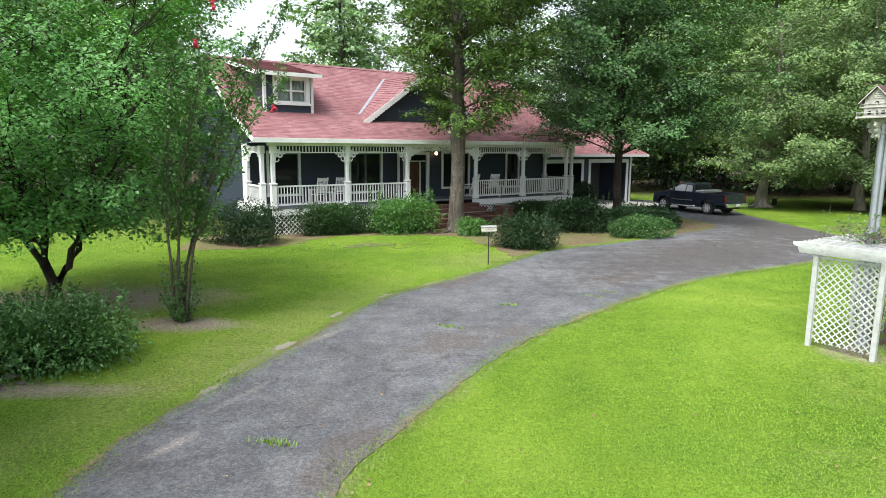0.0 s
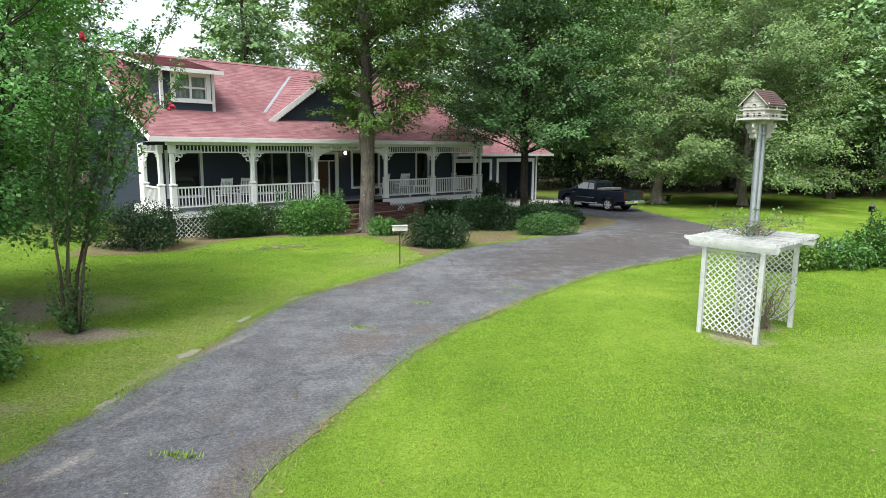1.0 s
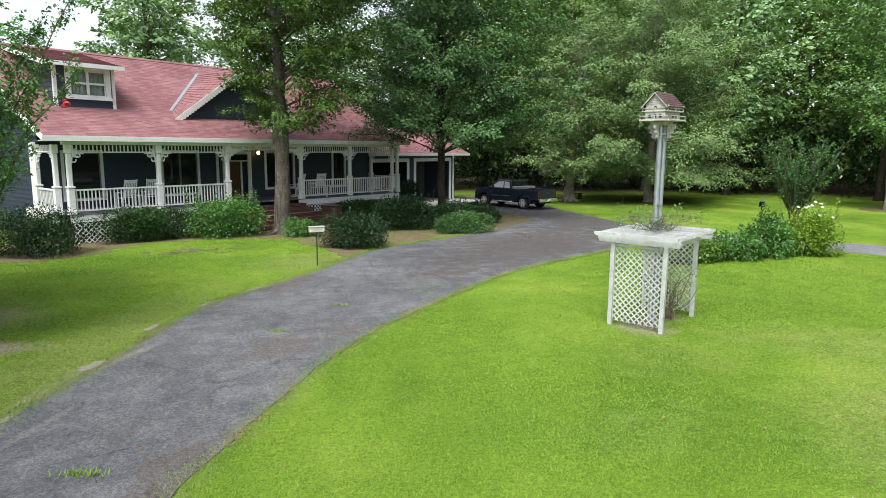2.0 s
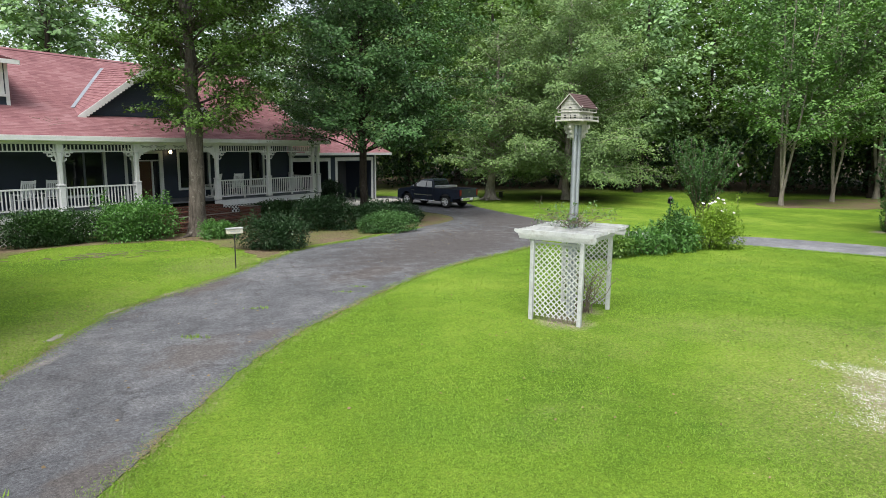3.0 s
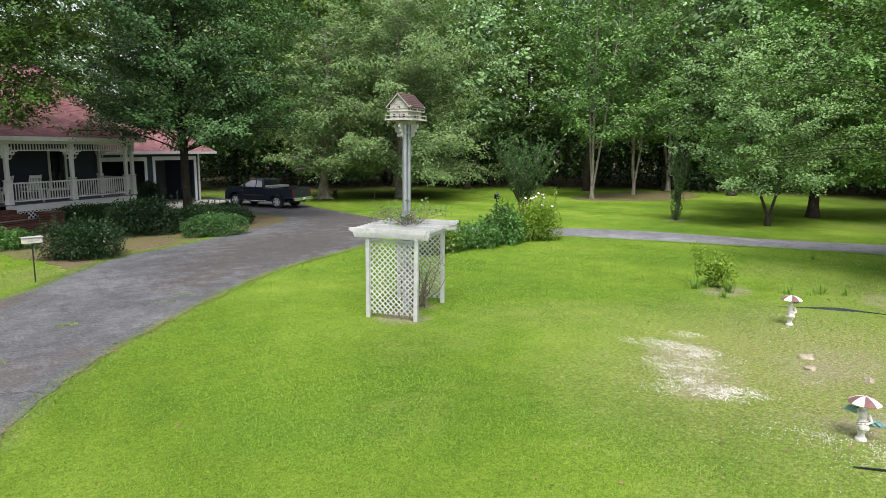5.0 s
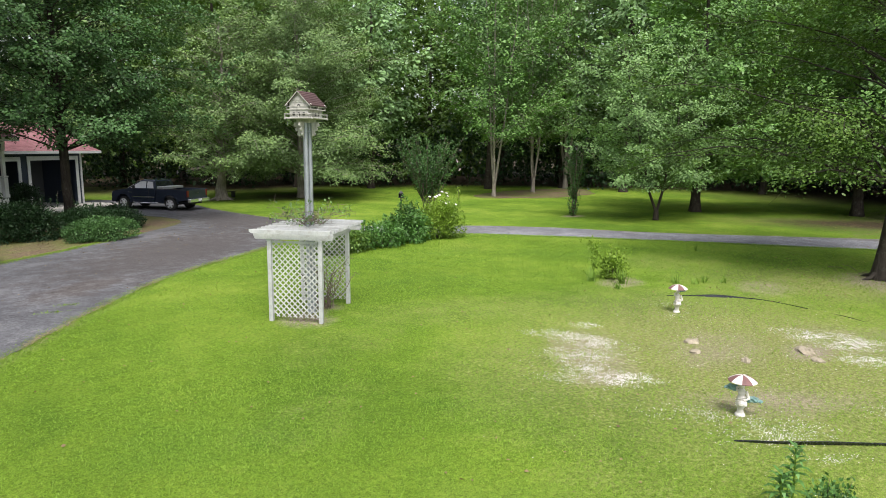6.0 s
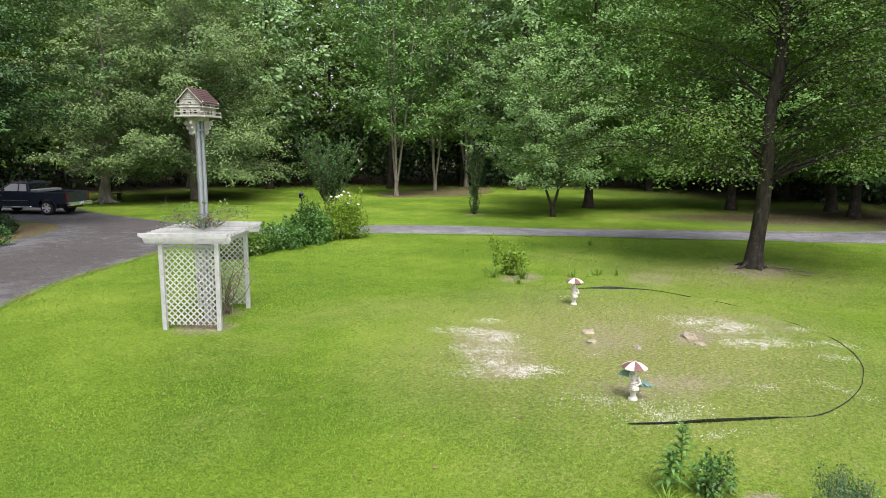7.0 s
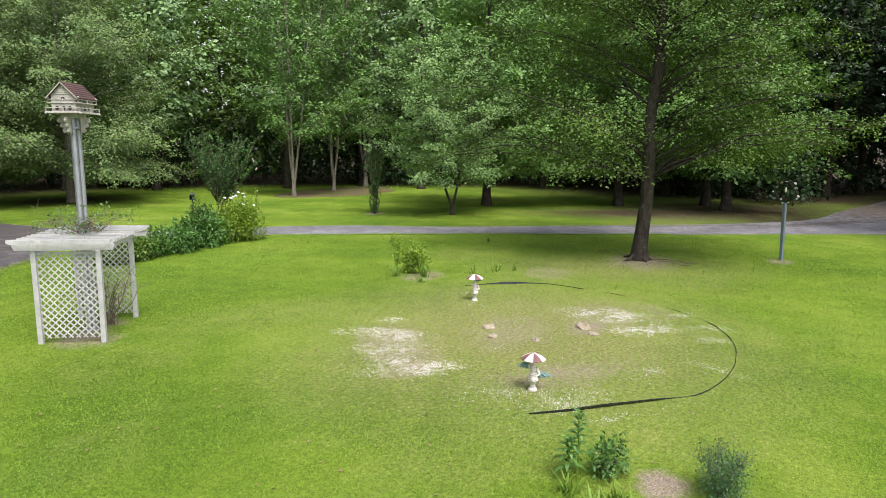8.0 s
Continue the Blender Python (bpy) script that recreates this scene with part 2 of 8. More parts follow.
def lawn_material():
    m, nt, out = nodes_of("mown_lawn")
    p = world_place(nt)
    big, mid, fine, tiny = noise_at(nt, p, 0.20, 4.0, 0.6), noise_at(nt, p, 1.5, 5.0, 0.65), noise_at(nt, p, 17.0, 5.0, 0.7), noise_at(nt, p, 62.0, 4.0, 0.75)
    f = maths(nt, "ADD", maths(nt, "MULTIPLY", big, 0.42), maths(nt, "ADD", maths(nt, "MULTIPLY", mid, 0.18), maths(nt, "ADD", maths(nt, "MULTIPLY", fine, 0.18), maths(nt, "MULTIPLY", tiny, 0.22))))
    col = ramp(nt, f, [(0.39, (0.060, 0.130, 0.011)), (0.5, (0.128, 0.220, 0.019)), (0.61, (0.232, 0.318, 0.046))])
    # clover and deeper green in drifts
    lush = ramp(nt, noise_at(nt, p, 0.42, 5.0, 0.6, 0.6), [(0.52, (0, 0, 0)), (0.66, (1, 1, 1))])
    col = mix(nt, maths(nt, "MULTIPLY", lush, 0.35), col, (0.075, 0.165, 0.018))
    grain = ramp(nt, maths(nt, "ADD", maths(nt, "MULTIPLY", noise_at(nt, p, 42.0, 4.0, 0.8), 0.55), maths(nt, "MULTIPLY", noise_at(nt, p, 13.0, 5.0, 0.8), 0.45)), [(0.37, (0.42,) * 3), (0.50, (0.96,) * 3), (0.63, (1.62,) * 3)])
    def attr(name):
        a = nt.nodes.new("ShaderNodeAttribute")
        a.attribute_name = name
        return a.outputs["Fac"]
    # thin straw-coloured turf, bare earth, fallen litter: each breaks up through noise
    broken = maths(nt, "ADD", maths(nt, "MULTIPLY", mid, 0.5), maths(nt, "MULTIPLY", fine, 0.5))
    def cover(name, soft=0.22):
        a = attr(name)
        d = maths(nt, "SUBTRACT", maths(nt, "ADD", a, broken), 1.0)
        return maths(nt, "MULTIPLY", maths(nt, "ADD", d, soft * 0.5), 1.0 / soft, True)
    dry = ramp(nt, fine, [(0.3, (0.155, 0.170, 0.052)), (0.52, (0.245, 0.245, 0.098)), (0.7, (0.42, 0.39, 0.22))])
    col = mix(nt, maths(nt, "MULTIPLY", cover("thin", 0.6), 0.75), col, dry)
    earth = ramp(nt, tiny, [(0.3, (0.17, 0.138, 0.100)), (0.7, (0.42, 0.36, 0.285))])
    col = mix(nt, cover("bare", 0.42), col, earth)
    litter = ramp(nt, noise_at(nt, p, 9.0, 8.0, 0.8), [(0.32, (0.020, 0.017, 0.010)), (0.55, (0.062, 0.046, 0.028)), (0.72, (0.15, 0.105, 0.068))])
    col = mix(nt, cover("litter", 0.5), col, litter)
    col = mix(nt, 1.0, col, grain, "MULTIPLY")
    finish(nt, out, col, 0.9, bump(nt, maths(nt, "ADD", fine, noise_at(nt, p, 90.0, 4.0, 0.7)), 0.7, 0.03), 0.0, 0.15)
    return m


def blot(nt, p, x, y, rx, ry, turn, ragged_by):
    """A stain or an area of other tone with a broken outline, lying round one spot."""
    v = nt.nodes.new("ShaderNodeMapping")
    v.vector_type = "TEXTURE"
    v.inputs["Location"].default_value = (x, y, 0)
    v.inputs["Rotation"].default_value = (0, 0, radians(turn))
    v.inputs["Scale"].default_value = (rx, ry, 1000.0)
    nt.links.new(p, v.inputs["Vector"])
    ln = nt.nodes.new("ShaderNodeVectorMath")
    ln.operation = "LENGTH"
    nt.links.new(v.outputs[0], ln.inputs[0])
    d = maths(nt, "ADD", ln.outputs["Value"], maths(nt, "MULTIPLY", maths(nt, "SUBTRACT", ragged_by, 0.5), 2.2))
    return ramp(nt, d, [(0.45, (1, 1, 1)), (1.0, (0, 0, 0))])


def asphalt_material(name="worn_asphalt", tone=1.0, blots=()):
    m, nt, out = nodes_of(name)
    p = world_place(nt)
    big, mid = noise_at(nt, p, 0.30, 5.0, 0.6, 0.4), noise_at(nt, p, 1.9, 7.0, 0.72)
    fine, grit = noise_at(nt, p, 17.0, 6.0, 0.9), noise_at(nt, p, 52.0, 4.0, 0.85)
    f = maths(nt, "ADD", maths(nt, "MULTIPLY", big, 0.5), maths(nt, "MULTIPLY", mid, 0.5))
    col = ramp(nt, f, [(0.34, (0.056, 0.058, 0.063)), (0.5, (0.104, 0.107, 0.116)), (0.66, (0.172, 0.174, 0.182))])
    brown = ramp(nt, noise_at(nt, p, 0.45, 6.0, 0.65, 0.8), [(0.56, (0, 0, 0)), (0.72, (1, 1, 1))])
    col = mix(nt, maths(nt, "MULTIPLY", brown, 0.42), col, (0.105, 0.086, 0.076))
    dark = ramp(nt, noise_at(nt, p, 0.9, 7.0, 0.72, 0.9), [(0.56, (0, 0, 0)), (0.70, (1, 1, 1))])
    col = mix(nt, maths(nt, "MULTIPLY", dark, 0.45), col, (0.050, 0.049, 0.052))
    for x, y, rx, ry, turn, tint, much in blots:
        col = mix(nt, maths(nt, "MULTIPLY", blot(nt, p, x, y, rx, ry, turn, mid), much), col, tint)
    speck = ramp(nt, maths(nt, "ADD", maths(nt, "MULTIPLY", fine, 0.55), maths(nt, "MULTIPLY", grit, 0.45)), [(0.38, (0.30,) * 3), (0.50, (0.94,) * 3), (0.63, (2.0,) * 3)])
    col = mix(nt, 1.0, col, speck, "MULTIPLY")
    col = mix(nt, 1.0, col, (tone, tone, tone), "MULTIPLY")
    warp = nt.nodes.new("ShaderNodeVectorMath")
    warp.operation = "MULTIPLY_ADD"
    wob = node(nt, "ShaderNodeTexNoise", Scale=2.2, Detail=6.0, Roughness=0.7)
    nt.links.new(p, wob.inputs["Vector"])
    nt.links.new(wob.outputs["Color"], warp.inputs[0])
    warp.inputs[1].default_value = (0.75, 0.75, 0.0)
    nt.links.new(p, warp.inputs[2])
    cr = nt.nodes.new("ShaderNodeTexVoronoi")
    cr.feature = "DISTANCE_TO_EDGE"
    cr.inputs["Scale"].default_value = 0.45
    nt.links.new(warp.outputs[0], cr.inputs["Vector"])
    crack = ramp(nt, cr.outputs["Distance"], [(0.0, (1, 1, 1)), (0.0065, (0, 0, 0))])
    worn = ramp(nt, noise_at(nt, p, 0.7, 3.0), [(0.46, (0, 0, 0)), (0.58, (1, 1, 1))])
    crack = maths(nt, "MULTIPLY", crack, worn)
    col = mix(nt, maths(nt, "MULTIPLY", crack, 0.65), col, (0.030, 0.028, 0.026))
    h = maths(nt, "SUBTRACT", fine, maths(nt, "MULTIPLY", crack, 1.5))
    finish(nt, out, col, 0.85, bump(nt, maths(nt, "ADD", h, grit), 0.6, 0.01), 0.0, 0.3)
    return m


def shingle_material():
    m, nt, out = nodes_of("faded_red_shingles")
    p = place(nt)
    big, fine = noise_at(nt, p, 0.5, 5.0, 0.65), noise_at(nt, p, 35.0, 4.0, 0.7)
    mp = nt.nodes.new("ShaderNodeMapping")
    mp.inputs["Scale"].default_value = (3.3, 7.0, 7.0)
    nt.links.new(p, mp.inputs["Vector"])
    tab = nt.nodes.new("ShaderNodeTexWhiteNoise")
    fl = nt.nodes.new("ShaderNodeVectorMath")
    fl.operation = "FLOOR"
    nt.links.new(mp.outputs[0], fl.inputs[0])
    nt.links.new(fl.outputs[0], tab.inputs["Vector"])
    f = maths(nt, "ADD", maths(nt, "MULTIPLY", big, 0.55), maths(nt, "ADD", maths(nt, "MULTIPLY", fine, 0.25), maths(nt, "MULTIPLY", tab.outputs[0], 0.2)))
    col = ramp(nt, f, [(0.3, (0.155, 0.066, 0.073)), (0.5, (0.222, 0.102, 0.110)), (0.72, (0.31, 0.175, 0.184))])
    stain = ramp(nt, noise_at(nt, p, 0.9, 6.0, 0.7), [(0.56, (0, 0, 0)), (0.74, (1, 1, 1))])
    col = mix(nt, maths(nt, "MULTIPLY", stain, 0.35), col, (0.10, 0.042, 0.038))
    finish(nt, out, col, 0.85, bump(nt, fine, 0.5, 0.01), 0.0, 0.3)
    return m


def brick_material():
    m, nt, out = nodes_of("dark_red_brick")
    p = place(nt)
    mp = nt.nodes.new("ShaderNodeMapping")
    mp.inputs["Rotation"].default_value = (radians(90), 0, 0)
    nt.links.new(p, mp.inputs["Vector"])
    bt = node(nt, "ShaderNodeTexBrick", Scale=1.0, Mortar_Size=0.008, Brick_Width=0.21, Row_Height=0.072)
    bt.inputs["Color1"].default_value = (0.115, 0.040, 0.026, 1)
    bt.inputs["Color2"].default_value = (0.060, 0.024, 0.018, 1)
    bt.inputs["Mortar"].default_value = (0.13, 0.11, 0.095, 1)
    nt.links.new(mp.outputs[0], bt.inputs["Vector"])
    n = noise_at(nt, p, 12.0, 6.0, 0.7)
    col = mix(nt, 1.0, bt.outputs["Color"], ramp(nt, n, [(0.3, (0.6,) * 3), (0.7, (1.25,) * 3)]), "MULTIPLY")
    finish(nt, out, col, 0.9, bump(nt, maths(nt, "SUBTRACT", n, bt.outputs["Fac"]), 0.6, 0.01), 0.0, 0.25)
    return m


def litter_material():
    m, nt, out = nodes_of("pine_straw_mulch")
    p = world_place(nt)
    n1, n2, n3 = noise_at(nt, p, 11.0, 8.0, 0.8, 0.6), noise_at(nt, p, 0.6, 4.0), noise_at(nt, p, 50.0, 4.0, 0.7)
    col = ramp(nt, maths(nt, "ADD", maths(nt, "MULTIPLY", n1, 0.6), maths(nt, "MULTIPLY", n3, 0.4)),
               [(0.34, (0.040, 0.029, 0.019)), (0.50, (0.135, 0.100, 0.066)), (0.66, (0.33, 0.26, 0.175))])
    grassy = ramp(nt, maths(nt, "ADD", maths(nt, "MULTIPLY", n2, 0.6), maths(nt, "MULTIPLY", n1, 0.4)), [(0.44, (0, 0, 0)), (0.56, (1, 1, 1))])
    col = mix(nt, maths(nt, "MULTIPLY", grassy, 0.7), col, ramp(nt, n3, [(0.35, (0.060, 0.095, 0.018)), (0.65, (0.19, 0.225, 0.06))]))
    finish(nt, out, col, 0.95, bump(nt, n1, 0.9, 0.03), 0.0, 0.15)
    return m


def glass_material():
    m, nt, out = nodes_of("window_glass")
    p = place(nt)
    b = finish(nt, out, (0.012, 0.015, 0.017), 0.04, bump(nt, noise_at(nt, p, 1.5, 2.0), 0.03, 0.01), 0.0, 0.45)
    return m


def clear_glass_material():
    m, nt, out = nodes_of("clear_window_glass")
    b = finish(nt, out, (0.92, 0.95, 0.94), 0.02, None, 0.0, 0.5)
    b.inputs["Transmission Weight"].default_value = 1.0
    b.inputs["IOR"].default_value = 1.1
    return m


def screen_material():
    m, nt, out = nodes_of("warm_lamp_globe")
    e = node(nt, "ShaderNodeEmission", Strength=3.5)
    e.inputs[0].default_value = (1.0, 0.70, 0.38, 1)
    nt.links.new(e.outputs[0], out.inputs[0])
    return m


# the third tint gives two broad darker areas on the driveway's far part
DUST, RUST, DARK_TONE = (0.27, 0.25, 0.23), (0.100, 0.084, 0.074), (0.066, 0.058, 0.055)
# brown road dirt, taken darker to hold the shade at the road's end
DIRT_SHADE = (0.052, 0.043, 0.034)
DRIVE_BLOTS = ((-3.36, 7.58, 0.48, 0.16, 62, DUST, 0.75), (-3.05, 9.1, 0.75, 0.10, 66, DUST, 0.3), (-2.45, 12.1, 0.9, 0.16, 60, DUST, 0.5), (0.2, 11.9, 0.8, 1.3, -40, RUST, 0.55), (1.5, 12.7, 0.7, 0.35, 45, RUST, 0.5),
                (-1.1, 7.3, 0.5, 1.4, -8, RUST, 0.6), (5.2, 18.2, 2.2, 0.8, 40, RUST, 0.5), (0.4, 17.6, 1.6, 0.5, 48, RUST, 0.6), (-2.6, 13.0, 0.4, 1.6, -25, RUST, 0.5),
                (10.0, 22.8, 8.5, 3.4, 40, DARK_TONE, 0.75), (16.0, 30.5, 3.0, 7.5, 0, DARK_TONE, 0.7), (15.8, 26.6, 0.9, 0.16, 20, DUST, 0.5))
LAWN, ASPHALT, SHINGLE, BRICK, MULCH = lawn_material(), asphalt_material(blots=DRIVE_BLOTS), shingle_material(), brick_material(), litter_material()
# the first two blots lay the woods' shade onto the asphalt as colour
ROAD = asphalt_material("pale_aged_asphalt", 1.75, ((49.0, -8.5, 10.0, 6.5, -20, DIRT_SHADE, 0.9), (45.0, -22.0, 5.0, 14.0, 0, DIRT_SHADE, 0.9), (38.5, -3.2, 5.0, 0.8, -42, DIRT_SHADE, 0.7), (33.0, 4.2, 7.0, 0.5, -57, DIRT_SHADE, 0.5)))
GLASS, CLEAR_GLASS, LAMP_GLOBE = glass_material(), clear_glass_material(), screen_material()
# pale base colour stands in for the bright sky mirrored in the truck windows
CAR_GLASS = surf("sky_pale_car_glass", (0.48, 0.50, 0.52), (0.60, 0.62, 0.64), 0.05, 0.5, 20, 0.0, spec=1.0)
AGED = surf("aged_cream_paint", (0.32, 0.315, 0.285), (0.54, 0.53, 0.49), 0.7, 4, 40, 0.4, dirt=(0.13, 0.12, 0.09), dirt_amount=0.6)
CURTAIN = surf("pale_curtain", (0.22, 0.25, 0.25), (0.36, 0.39, 0.38), 0.9, 1.0, 30, 0.2)
# ---------------------------------------------------------------- mesh helpers
class Geo:
    """Gathers faces for one mesh."""
    def __init__(self):
        self.v, self.f, self.mi, self.cur = [], [], [], 0

    def add(self, verts, faces, m=None):
        k = len(self.v)
        self.v += [tuple(m @ Vector(p)) if m is not None else tuple(p) for p in verts]
        self.f += [tuple(i + k for i in q) for q in faces]
        self.mi += [self.cur] * len(faces)
        return self

    def box(self, x0, y0, z0, x1, y1, z1, m=None):
        vs = [(x, y, z) for z in (z0, z1) for y in (y0, y1) for x in (x0, x1)]
        return self.add(vs, [(0, 2, 3, 1), (4, 5, 7, 6), (0, 1, 5, 4), (2, 6, 7, 3), (0, 4, 6, 2), (1, 3, 7, 5)], m)

    def chamfered(self, x0, y0, z0, x1, y1, z1, c, m=None):
        """A box whose upright and top edges are cut back by c."""
        def ring(x0, y0, x1, y1, k, z):
            return [(x0 + k, y0, z), (x1 - k, y0, z), (x1, y0 + k, z), (x1, y1 - k, z), (x1 - k, y1, z), (x0 + k, y1, z), (x0, y1 - k, z), (x0, y0 + k, z)]
        vs = ring(x0, y0, x1, y1, c, z0) + ring(x0, y0, x1, y1, c, z1 - c) + ring(x0 + c, y0 + c, x1 - c, y1 - c, c * 0.5, z1)
        fs = [tuple(range(7, -1, -1)), tuple(range(16, 24))]
        for r in (0, 8):
            fs += [(r + i, r + (i + 1) % 8, r + 8 + (i + 1) % 8, r + 8 + i) for i in range(8)]
        return self.add(vs, fs, m)

    def tube(self, pts, radii, n=8, m=None):
        pts = [Vector(p) for p in pts]
        vs, fs = [], []
        for i, p in enumerate(pts):
            d = (pts[min(i + 1, len(pts) - 1)] - pts[max(i - 1, 0)]).normalized()
            side = d.cross(Vector((0, 0, 1)) if abs(d.z) < 0.9 else Vector((1, 0, 0))).normalized()
            up = side.cross(d)
            for k in range(n):
                a = 2 * math.pi * k / n
                vs.append(p + (side * math.cos(a) + up * math.sin(a)) * radii[i])
        for i in range(len(pts) - 1):
            fs += [(i * n + k, (i + 1) * n + k, (i + 1) * n + (k + 1) % n, i * n + (k + 1) % n) for k in range(n)]
        fs += [tuple(range(n)), tuple(range((len(pts) - 1) * n + n - 1, (len(pts) - 1) * n - 1, -1))]
        return self.add(vs, fs, m)

    def lathe(self, prof, n=12, m=None):
        vs = [(r * math.cos(2 * math.pi * k / n), r * math.sin(2 * math.pi * k / n), z) for r, z in prof for k in range(n)]
        fs = [(i * n + k, i * n + (k + 1) % n, (i + 1) * n + (k + 1) % n, (i + 1) * n + k) for i in range(len(prof) - 1) for k in range(n)]
        fs += [tuple(range(n - 1, -1, -1)), tuple(range((len(prof) - 1) * n, len(prof) * n))]
        return self.add(vs, fs, m)

    def prism(self, outline, y0, y1, m=None):
        """Extrudes an outline of (x, z) from y0 to y1."""
        n = len(outline)
        vs = [(x, y0, z) for x, z in outline] + [(x, y1, z) for x, z in outline]
        fs = [tuple(range(n)), tuple(range(2 * n - 1, n - 1, -1))] + [(i, n + i, n + (i + 1) % n, (i + 1) % n) for i in range(n)]
        return self.add(vs, fs, m)

    def bar(self, a, b, w, h, m=None):
        """A rectangular bar from a to b."""
        a, b = Vector(a), Vector(b)
        d = (b - a).normalized()
        s = d.cross(Vector((0, 0, 1)) if abs(d.z) < 0.95 else Vector((0, 1, 0))).normalized() * (w / 2)
        u = s.cross(d).normalized() * (h / 2)
        vs = [p + i * s + j * u for p in (a, b) for i, j in ((-1, -1), (1, -1), (1, 1), (-1, 1))]
        return self.add(vs, [(0, 1, 2, 3), (7, 6, 5, 4), (0, 4, 5, 1), (1, 5, 6, 2), (2, 6, 7, 3), (3, 7, 4, 0)], m)

    def lump(self, c, r, seed=0, n=10, rough=0.15):
        """A stone or flower-head: a sphere pushed about by noise."""
        vs, fs = [], []
        for i in range(1, n // 2):
            th = math.pi * i / (n // 2)
            for k in range(n):
                ph = 2 * math.pi * k / n
                d = Vector((math.sin(th) * math.cos(ph), math.sin(th) * math.sin(ph), math.cos(th)))
                q = 1 + rough * 2 * noise.noise(d * 1.7 + Vector((seed * 3.1, seed * 1.7, 0)))
                vs.append((c[0] + d.x * r[0] * q, c[1] + d.y * r[1] * q, c[2] + d.z * r[2] * q))
        m = n // 2 - 1
        top, bot = len(vs), len(vs) + 1
        vs += [(c[0], c[1], c[2] + r[2]), (c[0], c[1], c[2] - r[2])]
        for i in range(m - 1):
            fs += [(i * n + k, (i + 1) * n + k, (i + 1) * n + (k + 1) % n, i * n + (k + 1) % n) for k in range(n)]
        fs += [(top, k, (k + 1) % n) for k in range(n)] + [(bot, (m - 1) * n + (k + 1) % n, (m - 1) * n + k) for k in range(n)]
        return self.add(vs, fs)

    def mesh(self, name, smooth=False):
        me = bpy.data.meshes.new(name)
        me.from_pydata(self.v, [], self.f)
        bm = bmesh.new()
        bm.from_mesh(me)
        bmesh.ops.recalc_face_normals(bm, faces=bm.faces)
        bm.to_mesh(me)
        bm.free()
        me.polygons.foreach_set("material_index", self.mi)
        if smooth:
            me.polygons.foreach_set("use_smooth", [True] * len(me.polygons))
        return me


def part(name, geo, material, parent=None, label="", smooth=False, bevel=0.0):
    me = geo if isinstance(geo, bpy.types.Mesh) else geo.mesh(name, smooth)
    if not me.materials:
        for m in (material if isinstance(material, (list, tuple)) else [material]):
            me.materials.append(m)
    ob = new(name, me)
    if parent is not None:
        ob.parent = parent
    if label:
        ob["label"] = label
    if bevel:
        bv = ob.modifiers.new("bevel", "BEVEL")
        bv.width, bv.segments, bv.limit_method = bevel, 2, "ANGLE"
    return ob


def thing(name, m, label, category, group="", kind=""):
    ob = new(name)
    ob.matrix_basis = m
    ob.empty_display_size = 0.2
    return tagged(ob, label, category, group, kind)


def quads_mesh(name, verts, per=4):
    """A mesh of loose faces, each with per corners, from an array of corners."""
    n = len(verts)
    me = bpy.data.meshes.new(name)
    me.vertices.add(n)
    me.vertices.foreach_set("co", np.ascontiguousarray(verts, dtype=np.float32).ravel())
    me.loops.add(n)
    me.loops.foreach_set("vertex_index", np.arange(n, dtype=np.int32))
    me.polygons.add(n // per)
    me.polygons.foreach_set("loop_start", np.arange(0, n, per, dtype=np.int32))
    me.update(calc_edges=True)
    return me


def unit(a):
    return a / np.maximum(np.linalg.norm(a, axis=1, keepdims=True), 1e-9)


def leaf_quads(rng, at, out_dir, size, wide=0.55, droop=0.25, jitter=0.8):
    """One folded four-cornered leaf at each point, pointing roughly along out_dir and lying fairly flat."""
    n = len(at)
    d = unit(out_dir + rng.normal(0, jitter, (n, 3)) + np.array([0, 0, -droop]))
    up = unit(np.array([0, 0, 1.0]) + rng.normal(0, 0.45, (n, 3)))
    s = unit(np.cross(d, up))
    nm = np.cross(s, d)
    L = size * rng.uniform(0.65, 1.3, (n, 1))
    a = at
    b = at + d * L * 0.45 + s * L * wide * 0.5 + nm * L * 0.10
    c = at + d * L + nm * L * -0.06
    e = at + d * L * 0.45 - s * L * wide * 0.5 + nm * L * 0.10
    return np.stack([a, b, c, e], 1).reshape(-1, 3)


def curve_pts(a, b, sag, n=6):
    """Points along a limb from a to b that bows by sag upwards in its middle."""
    a, b = np.array(a, float), np.array(b, float)
    s = np.linspace(0, 1, n)[:, None]
    return a + (b - a) * s + np.array([0, 0, 1.0]) * sag * (4 * s * (1 - s))


def flat_leaves(rng, at, way, face, size, wide=0.6):
    """One folded four-cornered leaf at each point, pointing along way, its upper side turned to face."""
    d = unit(way)
    s = unit(np.cross(d, face))
    nm = np.cross(s, d)
    L = size * rng.uniform(0.65, 1.3, (len(at), 1))
    b = at + d * L * 0.48 + s * L * wide * 0.5 + nm * L * 0.07
    c = at + d * L - nm * L * 0.10
    e = at + d * L * 0.48 - s * L * wide * 0.5 + nm * L * 0.07
    return np.stack([at, b, c, e], 1).reshape(-1, 3)


